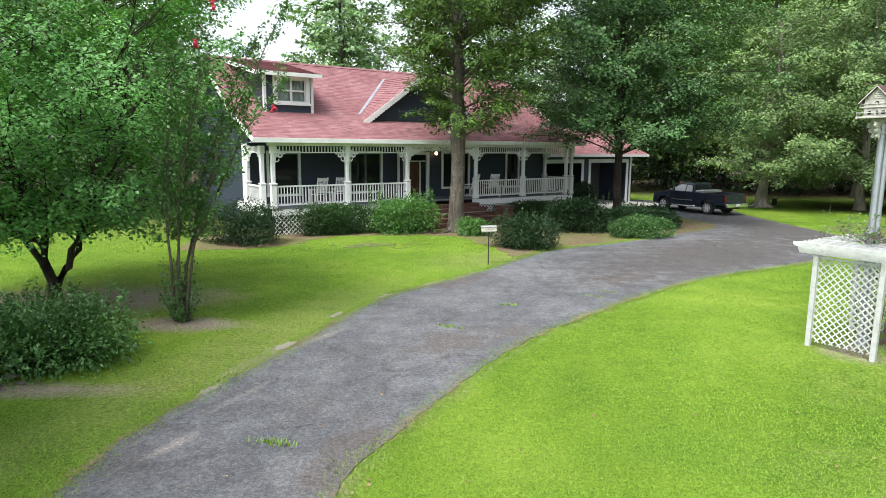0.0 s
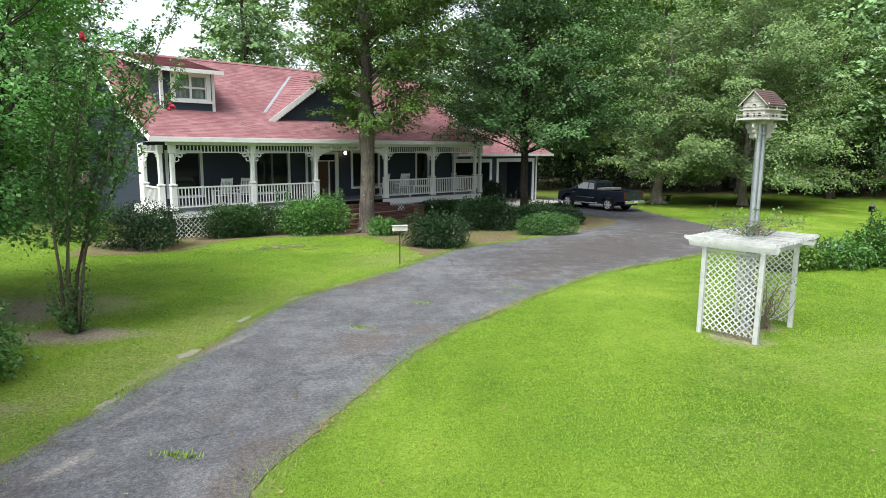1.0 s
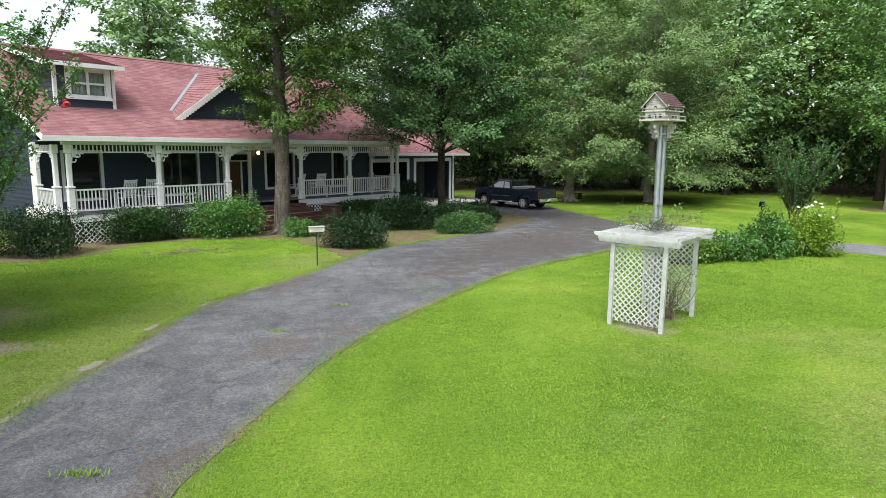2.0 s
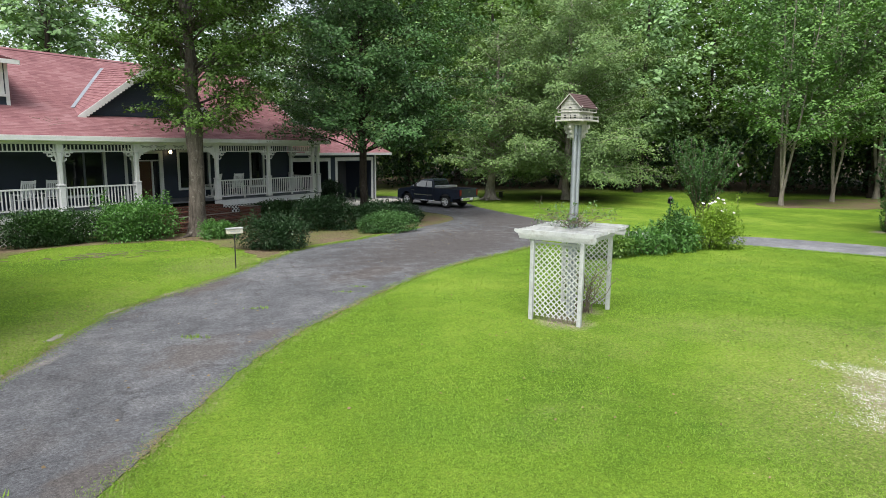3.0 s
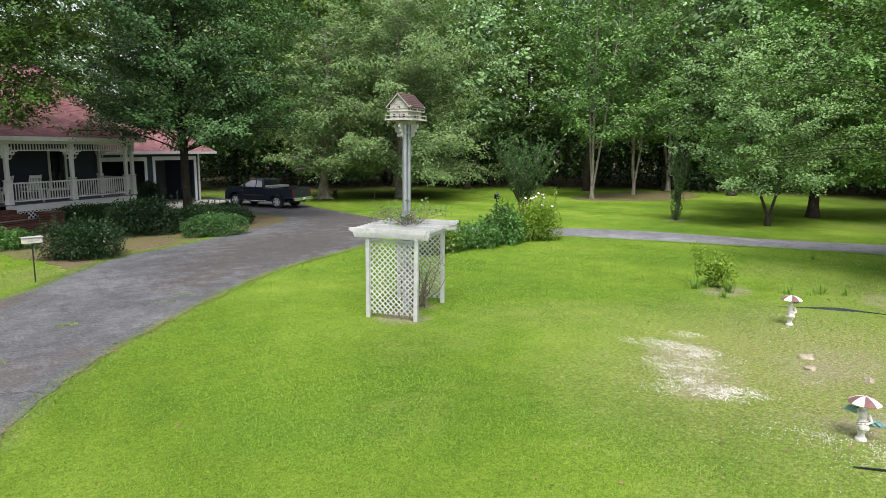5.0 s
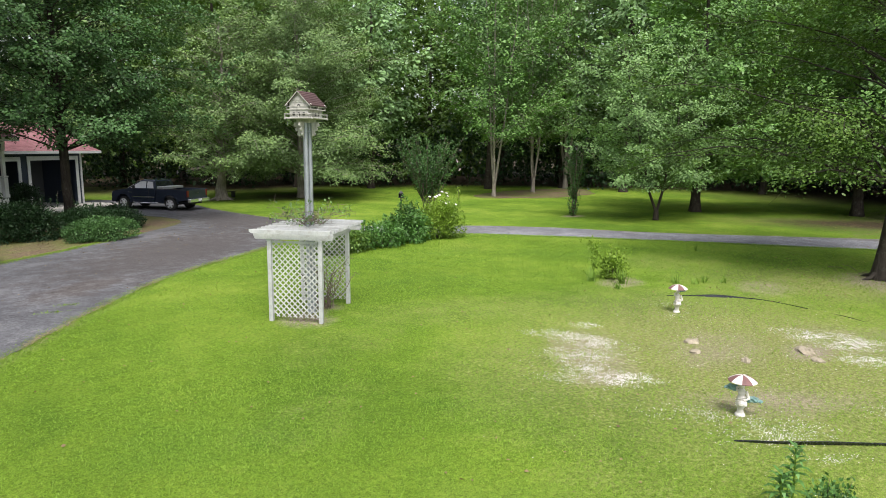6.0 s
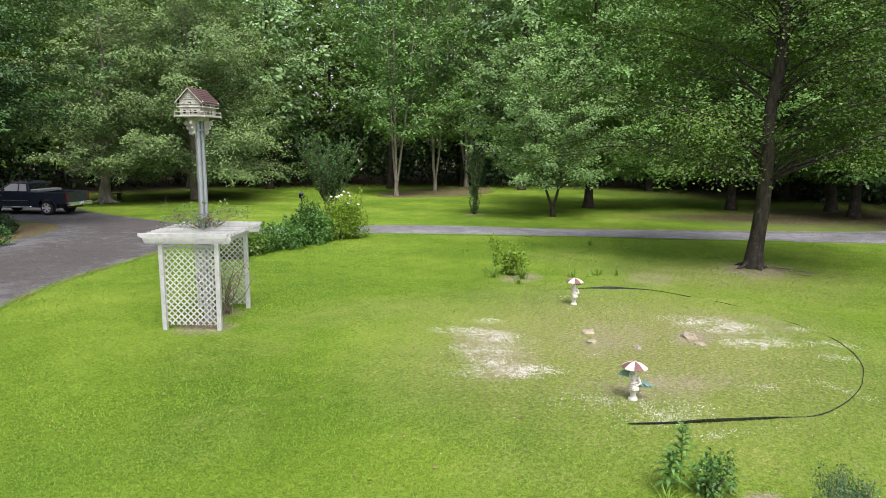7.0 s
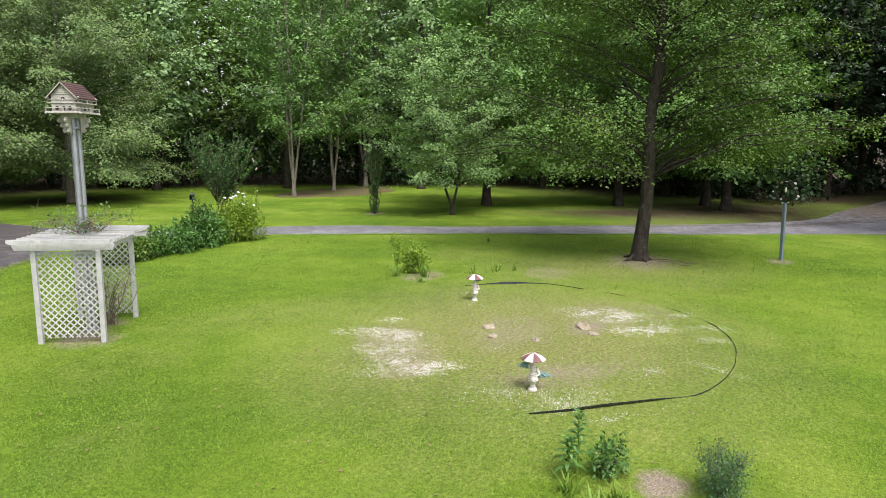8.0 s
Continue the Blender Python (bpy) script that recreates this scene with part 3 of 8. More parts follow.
def build_tree(spec, seed):
    """Trunk and crown meshes. spec: height, trunk (radius), first (height of the lowest leaves), spread (crown radius), limbs (their number), bough (length of the side boughs),
    total (leaves in all), leaf (length), bark, foliage; forks (stems, splay, height), droop, belly (where the crown is widest), up (rise of the limbs)."""
    rng = np.random.default_rng(seed)
    H, R = spec["height"], spec["spread"]
    first, r0 = spec["first"], spec["trunk"]
    forks, splay, fork_at = spec.get("forks", (1, 0.0, 0.0))
    lean = spec.get("lean", (0.0, 0.0))
    wood = Geo()
    stems = []
    for k in range(forks):
        ang = 2 * math.pi * (k + rng.uniform(-0.2, 0.2)) / forks + seed
        top = np.array([math.cos(ang) * splay + lean[0], math.sin(ang) * splay + lean[1], H * (0.93 - 0.06 * k)]) + rng.normal(0, 0.15, 3) * np.array([1, 1, 0])
        n = 17
        s = np.linspace(0, 1, n)[:, None]
        path = np.zeros((n, 3))
        bend = np.clip((s - fork_at / H) / max(1e-6, 1 - fork_at / H), 0, 1) ** 0.8
        path[:, :2] = (top[:2] * bend)
        path[:, 2] = top[2] * s[:, 0]
        path[1:-1, :2] += rng.normal(0, spec.get("gnarl", 0.16 * r0), (n - 2, 2)) * np.minimum(1, path[1:-1, 2:] / 1.2)
        rad = r0 * (1 - 0.80 * s[:, 0] ** 0.9)
        if forks > 1:
            rad = rad * np.where(path[:, 2] <= fork_at, 1.0, 0.66)
        if k == 0 or fork_at <= 0.3:
            pts = [np.array([*path[0, :2], -0.15]), np.array([*path[0, :2], 0.12]), np.array([*(path[0, :2] * 0.9 + path[1, :2] * 0.1), 0.5])] + list(path[1:])
            rds = [rad[0] * 1.55, rad[0] * 1.3, rad[0] * 1.05] + list(rad[1:])
        else:
            pts, rds = list(path), list(rad)
        wood.tube(pts, rds, 10)
        stems.append(path)
    # surface roots
    for k in range(spec.get("roots", 0)):
        a = 2 * math.pi * k / spec["roots"] + rng.uniform(-0.3, 0.3)
        e = np.array([math.cos(a), math.sin(a), 0]) * r0 * rng.uniform(2.2, 3.6)
        wood.tube([e * 0.2 + np.array([0, 0, 0.25]), e * 0.5 + np.array([0, 0, 0.07]), e + np.array([0, 0, -0.06])], [r0 * 0.4, r0 * 0.25, r0 * 0.1], 6)
    # crown: limbs that reach out in tiers, each with a flat fan of leafy boughs
    belly, up = spec.get("belly", 0.45), spec.get("up", 0.5)
    bias, skirt, floor = spec.get("bias"), spec.get("skirt", 0.35), spec.get("floor", 0.8)
    low, hang = spec.get("low"), spec.get("hang", 0.16)
    base_of, start, run, length, outward = [], [], [], [], []
    n = spec["limbs"]
    for i in range(n):
        q = (i + rng.uniform(0, 1)) / n
        prof = math.sqrt(max(0.04, 1 - ((q - belly) / (1.02 - belly if q > belly else belly + skirt)) ** 2))
        ang = i * 2.39996 + rng.uniform(-0.5, 0.5)
        clear = spec.get("clear")            # a side left open, so that the trunk shows
        if clear and math.cos(ang - radians(clear[0])) > math.cos(radians(clear[1])):
            continue
        h = first + (H - first) * q
        lumpy = 1 + 0.34 * noise.noise(Vector((math.cos(ang) * 1.3, math.sin(ang) * 1.3, h * 0.35 + seed)))
        rho = R * prof * lumpy * (rng.uniform(0.40, 0.70) if i % 3 == 0 else rng.uniform(0.74, 1.06))
        if bias:
            rho *= 1 + bias[1] * math.cos(ang - radians(bias[0]))
        path = stems[i % len(stems)]
        hs = max(first * 0.7, min(h, H * 0.9) - rho * up)
        p0 = np.array([np.interp(hs, path[:, 2], path[:, j]) for j in range(3)])
        mid = np.array([np.interp(min(h, H * 0.9), path[:, 2], path[:, j]) for j in range(2)])
        out = np.array([math.cos(ang), math.sin(ang), 0.0])
        c = np.array([mid[0], mid[1], h - spec.get("droop", 0.15) * rho * (1 - q)]) + out * rho
        base = low[1] if low and math.cos(ang - radians(low[0])) > 0.2 else floor
        c[2] = max(c[2], base + 0.2)
        L = float(np.linalg.norm(c - p0))
        rl = max(0.016, r0 * 0.20 * (1 - 0.7 * q) * min(1, (L / R)) ** 0.5)
        pts = curve_pts(p0, c, L * 0.10, 7)
        pts[1:-1] += rng.normal(0, 0.025 * L, (5, 3)) * np.array([1, 1, 0.5])
        if spec.get("twigs", 1):
            wood.tube(pts, np.linspace(rl, 0.008, 7), 5)
        elif i % 2 == 0:                     # trees of the far woods carry coarser limbs
            wood.tube(pts[::2], np.linspace(rl, 0.012, 4), 4)
        t = unit((c - p0)[None] * np.array([1, 1, 0.5]))[0]
        side = unit(np.cross(t, (0, 0, 1.0))[None])[0]
        nb = max(4, int(L / spec.get("gap", 0.40)))
        for j in range(nb + 1):
            s = 0.20 + 0.80 * min(1.0, (j + rng.uniform(0, 1)) / nb)
            b = np.array([np.interp(s, np.linspace(0, 1, 7), pts[:, k]) for k in range(3)])
            bl = min(spec["bough"], 0.42 * L) * (0.45 + 0.80 * (1 - s)) * rng.uniform(0.7, 1.3)
            d = t * rng.uniform(0.5, 1.0) + side * (1 if j % 2 else -1) * rng.uniform(0.45, 1.0) if j < nb else t.copy()
            d[2] += rng.normal(0.04, spec.get("loose", 0.38))
            d = unit(d[None])[0]
            if spec.get("twigs", 1) and j % 2 == 0:
                wood.tube([b, b + d * bl * 0.6 + np.array([0, 0, 0.03]), b + d * bl - np.array([0, 0, hang * bl * 0.5])], [0.013, 0.009, 0.004], 3)
            start.append(b), run.append(d), length.append(bl), outward.append(out), base_of.append(base)
    start, run, length, outward, base_of = (np.array(v) for v in (start, run, length, outward, base_of))
    share = length ** 1.35 * rng.uniform(0.6, 1.3, len(length))
    pick = np.repeat(np.arange(len(length)), np.maximum(3, (spec["total"] * share / share.sum()).astype(int)))
    m = len(pick)
    L, d, o = length[pick][:, None], run[pick], outward[pick]
    across = unit(np.stack([-d[:, 1], d[:, 0], np.zeros(m)], 1))
    s = rng.uniform(0.02, 1.08, (m, 1)) ** 0.85
    lat = rng.normal(0, 0.24, (m, 1)) * (0.30 + 2.6 * s * np.clip(1.06 - s, 0, 1))
    at = start[pick] + d * L * s + across * L * lat + np.array([0, 0, 1.0]) * (rng.normal(0.02, 0.115, (m, 1)) * L ** 0.7 - hang * L * s ** 2 - 0.5 * L * lat ** 2)
    ok = at[:, 2] > base_of[pick] * 0.85
    at, d, o, across, lat = at[ok], d[ok], o[ok], across[ok], lat[ok]
    m = len(at)
    way = d * 0.7 + across * np.sign(lat) * 0.7 + rng.normal(0, 0.40, (m, 3)) + np.array([0, 0, -spec.get("limp", 0.25)])
    face = np.array([0, 0, 1.0]) + o * 0.75 + rng.normal(0, spec.get("ruffle", 0.45), (m, 3))
    quads = flat_leaves(rng, at, way, face, spec["leaf"], spec.get("wide", 0.62))
    return wood.mesh("trunk", True), quads_mesh("crown", quads)


def plant_tree(name, x, y, spec, seed, label, category="tree", group="", turn=0.0, meshes=None):
    wood, crown = meshes or build_tree(spec, seed)
    ob = thing(name, pose(x, y, 0, 0, 0, turn), label, category, group)
    part("trunk", wood, spec["bark"], ob)
    part("crown", crown, spec["foliage"], ob)
    return ob


def build_shrub(seed, rx, ry, h, leaves, leaf, lumps=9, wide=0.5, top=0.25, tall=0.0):
    """Stems and foliage of a bush: lumpy shell of leaves over a twiggy inside."""
    rng = np.random.default_rng(seed)
    wood = Geo()
    cs = []
    for i in range(lumps):
        a, q = i * 2.39996 + seed, math.sqrt((i + 0.5) / lumps)
        z = h * (0.40 + 0.20 * (1 - q) + rng.uniform(-0.10, 0.08))
        c = np.array([math.cos(a) * rx * q * 0.66, math.sin(a) * ry * q * 0.66, z])
        cs.append((c, np.array([rx * 0.46, ry * 0.46, h * 0.44]) * rng.uniform(0.8, 1.12)))
        wood.tube(curve_pts((c[0] * 0.2, c[1] * 0.2, -0.03), c, 0.05, 4), [0.022, 0.017, 0.012, 0.006], 4)
    at, od = [], []
    per = leaves // lumps
    for c, r in cs:
        d = unit(rng.normal(0, 1, (per, 3)))
        rad = rng.uniform(0.55, 1.0, (per, 1)) ** 0.5 * (1 + rng.normal(0, top * 0.35, (per, 1)))
        at.append(c + d * r * rad)
        od.append(d)
    at, od = np.concatenate(at), np.concatenate(od)
    at[:, 2] = np.maximum(at[:, 2], 0.03 + 0.08 * rng.uniform(0, 1, len(at)))
    for k in range(int(tall)):           # shoots standing above the rest
        a, q = rng.uniform(0, 6.28), math.sqrt(rng.uniform(0, 0.7))
        b = np.array([math.cos(a) * rx * q, math.sin(a) * ry * q, h * 0.8])
        e = b + np.array([rng.normal(0, 0.08), rng.normal(0, 0.08), h * rng.uniform(0.25, 0.5)])
        wood.tube([b, e], [0.004, 0.002], 3)
        m = 30
        s = rng.uniform(0, 1, (m, 1))
        at = np.concatenate([at, b + (e - b) * s + rng.normal(0, 0.03, (m, 3))])
        od = np.concatenate([od, unit(rng.normal(0, 1, (m, 3)))])
    return wood.mesh("stems", True), quads_mesh("foliage", leaf_quads(rng, at, od, leaf, wide, 0.1, 0.7))


def plant_shrub(name, x, y, seed, rx, ry, h, leaves, leaf, mat, label, group="", turn=0.0, **kw):
    wood, fol = build_shrub(seed, rx, ry, h, leaves, leaf, **kw)
    ob = thing(name, pose(x, y, 0, 0, 0, turn), label, "shrub", group)
    tagged(part("branchwork", wood, TWIG, ob), kind="stuff")
    part("foliage", fol, mat, ob)
    return ob
# ---------------------------------------------------------------- ground
def smooth_line(pts, step, closed=False):
    """Catmull-Rom points through pts, about step apart."""
    P = [np.array(p, float) for p in pts]
    out = []
    n = len(P)
    for i in range(n if closed else n - 1):
        p0, p1, p2, p3 = (P[(i + k) % n] if closed else P[min(max(i + k, 0), n - 1)] for k in (-1, 0, 1, 2))
        m = max(2, int(np.linalg.norm(p2 - p1) / step))
        for k in range(m):
            t = k / m
            out.append(0.5 * (2 * p1 + (p2 - p0) * t + (2 * p0 - 5 * p1 + 4 * p2 - p3) * t * t + (3 * p1 - p0 - 3 * p2 + p3) * t ** 3))
    if not closed:
        out.append(P[-1])
    return np.array(out)


def ragged(line, amount, freq=1.3, seed=0.0):
    """Frays a line sideways, at two scales."""
    d = np.gradient(line, axis=0)
    nrm = unit(np.stack([-d[:, 1], d[:, 0]], 1))
    k = np.array([noise.noise(Vector((p[0] * freq, p[1] * freq, seed))) + 0.7 * noise.noise(Vector((p[0] * freq * 4.3, p[1] * freq * 4.3, seed + 5))) for p in line])
    return line + nrm * (k * amount)[:, None]


def flat_slab(name, outline, z, mat, label, category):
    from mathutils.geometry import tessellate_polygon
    n = len(outline)
    tris = tessellate_polygon([[Vector((p[0], p[1], 0)) for p in outline]])
    g = Geo()
    g.add([(p[0], p[1], z) for p in outline] + [(p[0], p[1], -0.12) for p in outline],
          [tuple(t) for t in tris] + [(i, (i + 1) % n, n + (i + 1) % n, n + i) for i in range(n)])
    ob = part(name, g, mat)
    return tagged(ob, label, category, kind="structure")


OUTER = [(-4.6, -16), (-4.2, 2), (-4.13, 7.2), (-3.55, 9.4), (-2.75, 11.7), (-1.82, 14.8), (-0.85, 16.5), (1.35, 19.4), (2.5, 21.3), (4.15, 23.5), (6.8, 25.3),
         (10.25, 28.0), (13.2, 30.6), (13.7, 33.4), (12.5, 36.7), (10.6, 41.5), (9.6, 44.2)]
FAR = [(14.6, 47.5), (17.0, 44.5), (18.0, 40), (17.6, 36.4), (17.6, 31), (18.0, 26.2), (19.2, 23.7)]
INNER = [(17.2, 21.7), (16.2, 22.2), (14.2, 22.3), (11.95, 20.75), (7.85, 18.35),
         (4.6, 15.4), (1.98, 12.45), (0.8, 10.65), (-0.55, 8.0), (-1.15, 6.4), (-1.5, 2), (-1.6, -16)]
ROAD_FAR = [(19.2, 23.7), (22.9, 20.5), (25.4, 17.3), (27.4, 13.0), (32.2, 6.0), (35.7, 1.2), (40.2, -2.6), (47, -4.6), (55, -7.4), (75, -14)]
ROAD_END = [(75, -19), (55, -12), (47, -9.5), (43.5, -10.5), (44, -18), (52, -40)]
ROAD_NEAR = [(47, -41), (39, -17), (34.9, -5.4), (28.7, 5.3), (25.0, 11.9), (22.6, 15.8), (20.7, 18.5), (18.6, 20.6), (17.2, 21.7)]
edge = lambda q: ragged(smooth_line(q, 0.16), 0.060, 1.9, 3.0)
drive_line = np.concatenate([edge(q) for q in (OUTER, FAR, INNER)])
road_line = np.concatenate([edge(q) for q in (ROAD_FAR, ROAD_END, ROAD_NEAR)])
outline = np.concatenate([edge(q) for q in (OUTER, FAR + ROAD_FAR[1:], ROAD_END, ROAD_NEAR + INNER[1:])])
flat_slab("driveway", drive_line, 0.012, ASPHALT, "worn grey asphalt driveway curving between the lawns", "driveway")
flat_slab("road", road_line, 0.010, ROAD, "pale aged asphalt road past the lawn", "road")

BED = [(-9.6, 22.9), (-7.4, 23.1), (-5.9, 24.1), (-4.6, 26.5), (-2.4, 27.0), (-0.6, 27.2), (0.7, 26.7), (1.7, 24.6), (2.8, 21.5), (4.9, 23.3), (7.4, 24.9), (10.9, 27.5), (14.0, 30.4),
       (14.5, 33.4), (13.1, 36.8), (10.2, 41.3), (6.8, 39.3), (0.0, 33.5), (-5.5, 29.7), (-9.6, 26.6)]
bed = flat_slab("planting_bed", ragged(smooth_line(BED, 0.35, True), 0.34, 1.7, 9.0), 0.006, MULCH, "pine straw and leaf litter bed along the house", "mulch bed")
ISLAND = [(36.8, 31.4), (39.6, 28.8), (44.0, 27.6), (48.0, 29.0), (52.3, 33.0), (48.0, 35.0), (42.0, 34.8), (38.2, 33.6)]
island = flat_slab("mulch_island", ragged(smooth_line(ISLAND, 0.5, True), 0.5, 0.5, 2.0), 0.006, MULCH, "brown mulch round the pale forked trees", "mulch bed")

RIM = [(8.37, 2.62), (8.72, 2.17), (9.22, 1.64), (9.89, 0.93), (10.35, 0.49), (11.25, 0.20), (12.28, 0.08), (13.56, 0.19), (14.9, 0.76), (15.8, 1.72), (16.6, 2.96), (17.0, 4.2), (16.95, 5.19),
       (16.42, 6.17), (15.9, 6.8)]


def soft_spot(X, Y, x, y, rx, ry, turn=0.0):
    c, s = math.cos(radians(turn)), math.sin(radians(turn))
    dx, dy = X - x, Y - y
    q = np.sqrt(((dx * c + dy * s) / rx) ** 2 + ((-dx * s + dy * c) / ry) ** 2)
    return np.clip(1.25 - 0.62 * q, 0, 1)


def ground_sheet():
    xs = np.concatenate([[-700, -300, -120], np.arange(-60, -14, 2.0), np.arange(-14, 34, 0.3), np.arange(34, 112, 2.0), [150, 320, 700]])
    ys = np.concatenate([[-700, -300, -120], np.arange(-60, -8, 2.0), np.arange(-8, 36, 0.3), np.arange(36, 112, 2.0), [150, 320, 700]])
    X, Y = np.meshgrid(xs, ys)
    Z = np.zeros_like(X)
    for k, (fx, fy, a) in enumerate(((0.9, 0.7, 0.002), (2.1, 2.6, 0.001))):
        Z += a * (np.sin(X * fx + 1.3 * k) * np.cos(Y * fy + 0.6 * k) - 1)
    n, m = X.shape
    me = bpy.data.meshes.new("ground")
    verts = np.stack([X, Y, Z], 2).reshape(-1, 3)
    idx = np.arange(n * m).reshape(n, m)
    quads = np.stack([idx[:-1, :-1], idx[:-1, 1:], idx[1:, 1:], idx[1:, :-1]], 2).reshape(-1, 4)
    me.from_pydata(verts.tolist(), [], quads.tolist())
    def layer(name, val):
        a = me.attributes.new(name, "FLOAT", "POINT")
        a.data.foreach_set("value", np.ascontiguousarray(val, dtype=np.float32).ravel())
    S = lambda *q: soft_spot(X, Y, *q)
    top = lambda *q: np.clip(np.maximum.reduce(q), 0, 1)
    rim_pts = outline[(np.hypot(outline[:, 0], outline[:, 1]) < 40)]
    G = np.stack([X.ravel(), Y.ravel()], 1)
    edge_d = np.full(len(G), 9.0)
    close = (np.abs(G[:, 0] - 8) < 26) & (np.abs(G[:, 1] - 15) < 26)
    edge_d[close] = np.min(np.hypot(G[close][:, None, 0] - rim_pts[None, :, 0], G[close][:, None, 1] - rim_pts[None, :, 1]), axis=1)
    worn = np.clip(1 - edge_d / 0.55, 0, 1).reshape(X.shape)
    layer("thin", top(worn * 0.50, S(12.3, 3.9, 4.0, 3.5, 20) * 0.88, S(9.6, 5.2, 2.2, 2.2) * 0.7, S(20.5, 4.0, 3.6, 2.2, -60) * 0.7, S(20.4, 9, 2, 2) * 0.4, S(-3.6, 12.0, 0.9, 6.0, -20) * 0.55,
                      S(1.4, 21.4, 1.3, 2.0, -45) * 0.6, S(8.5, 27.0, 2.6, 1.0, 40) * 0.8, S(15.2, 29.0, 1.4, 2.6) * 0.45, S(4.9, 7.2, 1.5, 0.9, 20) * 0.28, S(7.2, 9.6, 2.0, 1.2) * 0.3, S(11.5, 9.2, 3.0, 1.2, -30) * 0.45, S(6.8, 3.0, 1.3, 0.9) * 0.4, S(20.2, 1.6, 3.0, 1.6) * 0.5, S(-8.5, 15.5, 3.0, 2.0) * 0.55, S(38.5, -2.2, 3.2, 1.3, -40) * 0.9))
    layer("bare", top(worn * 0.46, S(-8.9, 15.0, 3.0, 1.3, 10) * 0.80, S(-5.6, 13.1, 1.2, 0.5) * 0.84, S(22.0, 3.4, 1.3, 1.0) * 0.75, S(24.4, -0.8, 0.6, 0.4) * 0.7, S(7.22, 0.62, 0.30, 0.24) * 1.0,
                      S(-6.4, 9.35, 1.6, 0.3) * 0.72, S(7.7, 11.5, 0.50, 0.55) * 0.74, S(8.6, 12.2, 0.5, 0.5) * 0.6, S(16.4, 8.7, 0.7, 0.5) * 0.7, S(13.2, 3.0, 0.7, 0.4) * 0.5, S(12.2, 4.3, 1.6, 1.0) * 0.46, S(10.2, 5.9, 1.5, 0.8, 40) * 0.53, S(9.3, 5.1, 0.7, 0.5, 0) * 0.50, S(14.2, 2.5, 1.1, 0.55, -60) * 0.45, S(13.2, 3.0, 0.55, 0.35) * 0.75, S(14.6, 2.9, 1.6, 1.2) * 0.38, S(15.4, 1.9, 1.0, 0.5, 45) * 0.42, S(10.2, 2.6, 1.6, 0.6, -40) * 0.52, S(4.9, 7.3, 0.5, 0.4) * 0.3,
                      S(-3.15, 10.7, 0.3, 1.2, -18) * 0.72, S(18.6, 5.6, 1.3, 0.8) * 0.5, S(30.74, 19.58, 0.7, 0.5) * 0.7, S(42, 4, 10, 6) * 0.42))
    layer("litter", top(S(39.0, 6.2, 6.8, 2.6, -62) * 0.78, S(41, 0.0, 4.5, 2.0, -60) * 0.7, S(64, 8, 12, 14) * 0.8, S(60, -2, 10, 10) * 0.78, S(48, 50, 22, 6, -25) * 0.8, S(30, 57, 18, 8) * 0.8,
                        S(21.3, 42.4, 1.6, 1.2) * 0.6, S(-12, 42, 10, 14) * 0.7, S(86, 20, 22, 40) * 1.0, S(66, 62, 40, 16, -35) * 1.0, S(20, 82, 70, 18) * 1.0, S(27.3, 42, 4, 3) * 0.75, S(44, 1, 9, 5, -30) * 0.72, S(39, -1.5, 4, 1.6, -45) * 0.7, np.clip((np.hypot(X, Y) - 60) / 8, 0, 1)))
    me.polygons.foreach_set("use_smooth", [True] * len(me.polygons))
    me.materials.append(LAWN)
    return tagged(new("ground", me), "bright green mown lawn with thin and bare patches", "lawn", kind="structure")


ground_sheet()


# sand washed over the edge of the asphalt
rng = np.random.default_rng(18)
for x, y, rx, ry, turn in ((-2.95, 11.62, 0.26, 0.11, 62), (-3.6, 9.4, 0.20, 0.08, 70), (-2.38, 13.95, 0.26, 0.07, 68), (-1.45, 15.8, 0.30, 0.08, 58), (-0.4, 17.2, 0.25, 0.07, 52)):
    a = np.linspace(0, 2 * math.pi, 28, endpoint=False)
    q = 1 + 0.6 * np.array([noise.noise(Vector((math.cos(t) * 1.6 + x, math.sin(t) * 1.6 + y, 0))) for t in a]) + rng.normal(0, 0.16, 28)
    c, s = math.cos(radians(turn)), math.sin(radians(turn))
    px, py = rx * q * np.cos(a), ry * q * np.sin(a)
    flat_slab("sand_patch", np.stack([x + px * c - py * s, y + px * s + py * c], 1), 0.014, SAND, "dull sand washed over the edge of the asphalt", "sand")
# ---------------------------------------------------------------- house
# Local axes: x along the porch front, y into the house, z up; the porch front posts stand on y = 0.
house = thing("house", pose(-7.09, 26.73, 0, 0, 0, 35.5), "slate blue timber house with red shingle roof and white porch", "house")
DECK_Z, BEAM_Z, EAVE_Z, BREAK_Y, BREAK_Z, RIDGE_Y, RIDGE_Z = 1.15, 3.86, 4.06, 2.4, 5.28, 6.5, 8.0
WALL_Y, BACK_Y, X0, X1 = 2.4, 10.6, -0.15, 17.75
OV0, OV1 = -0.95, 18.45                  # roof ends


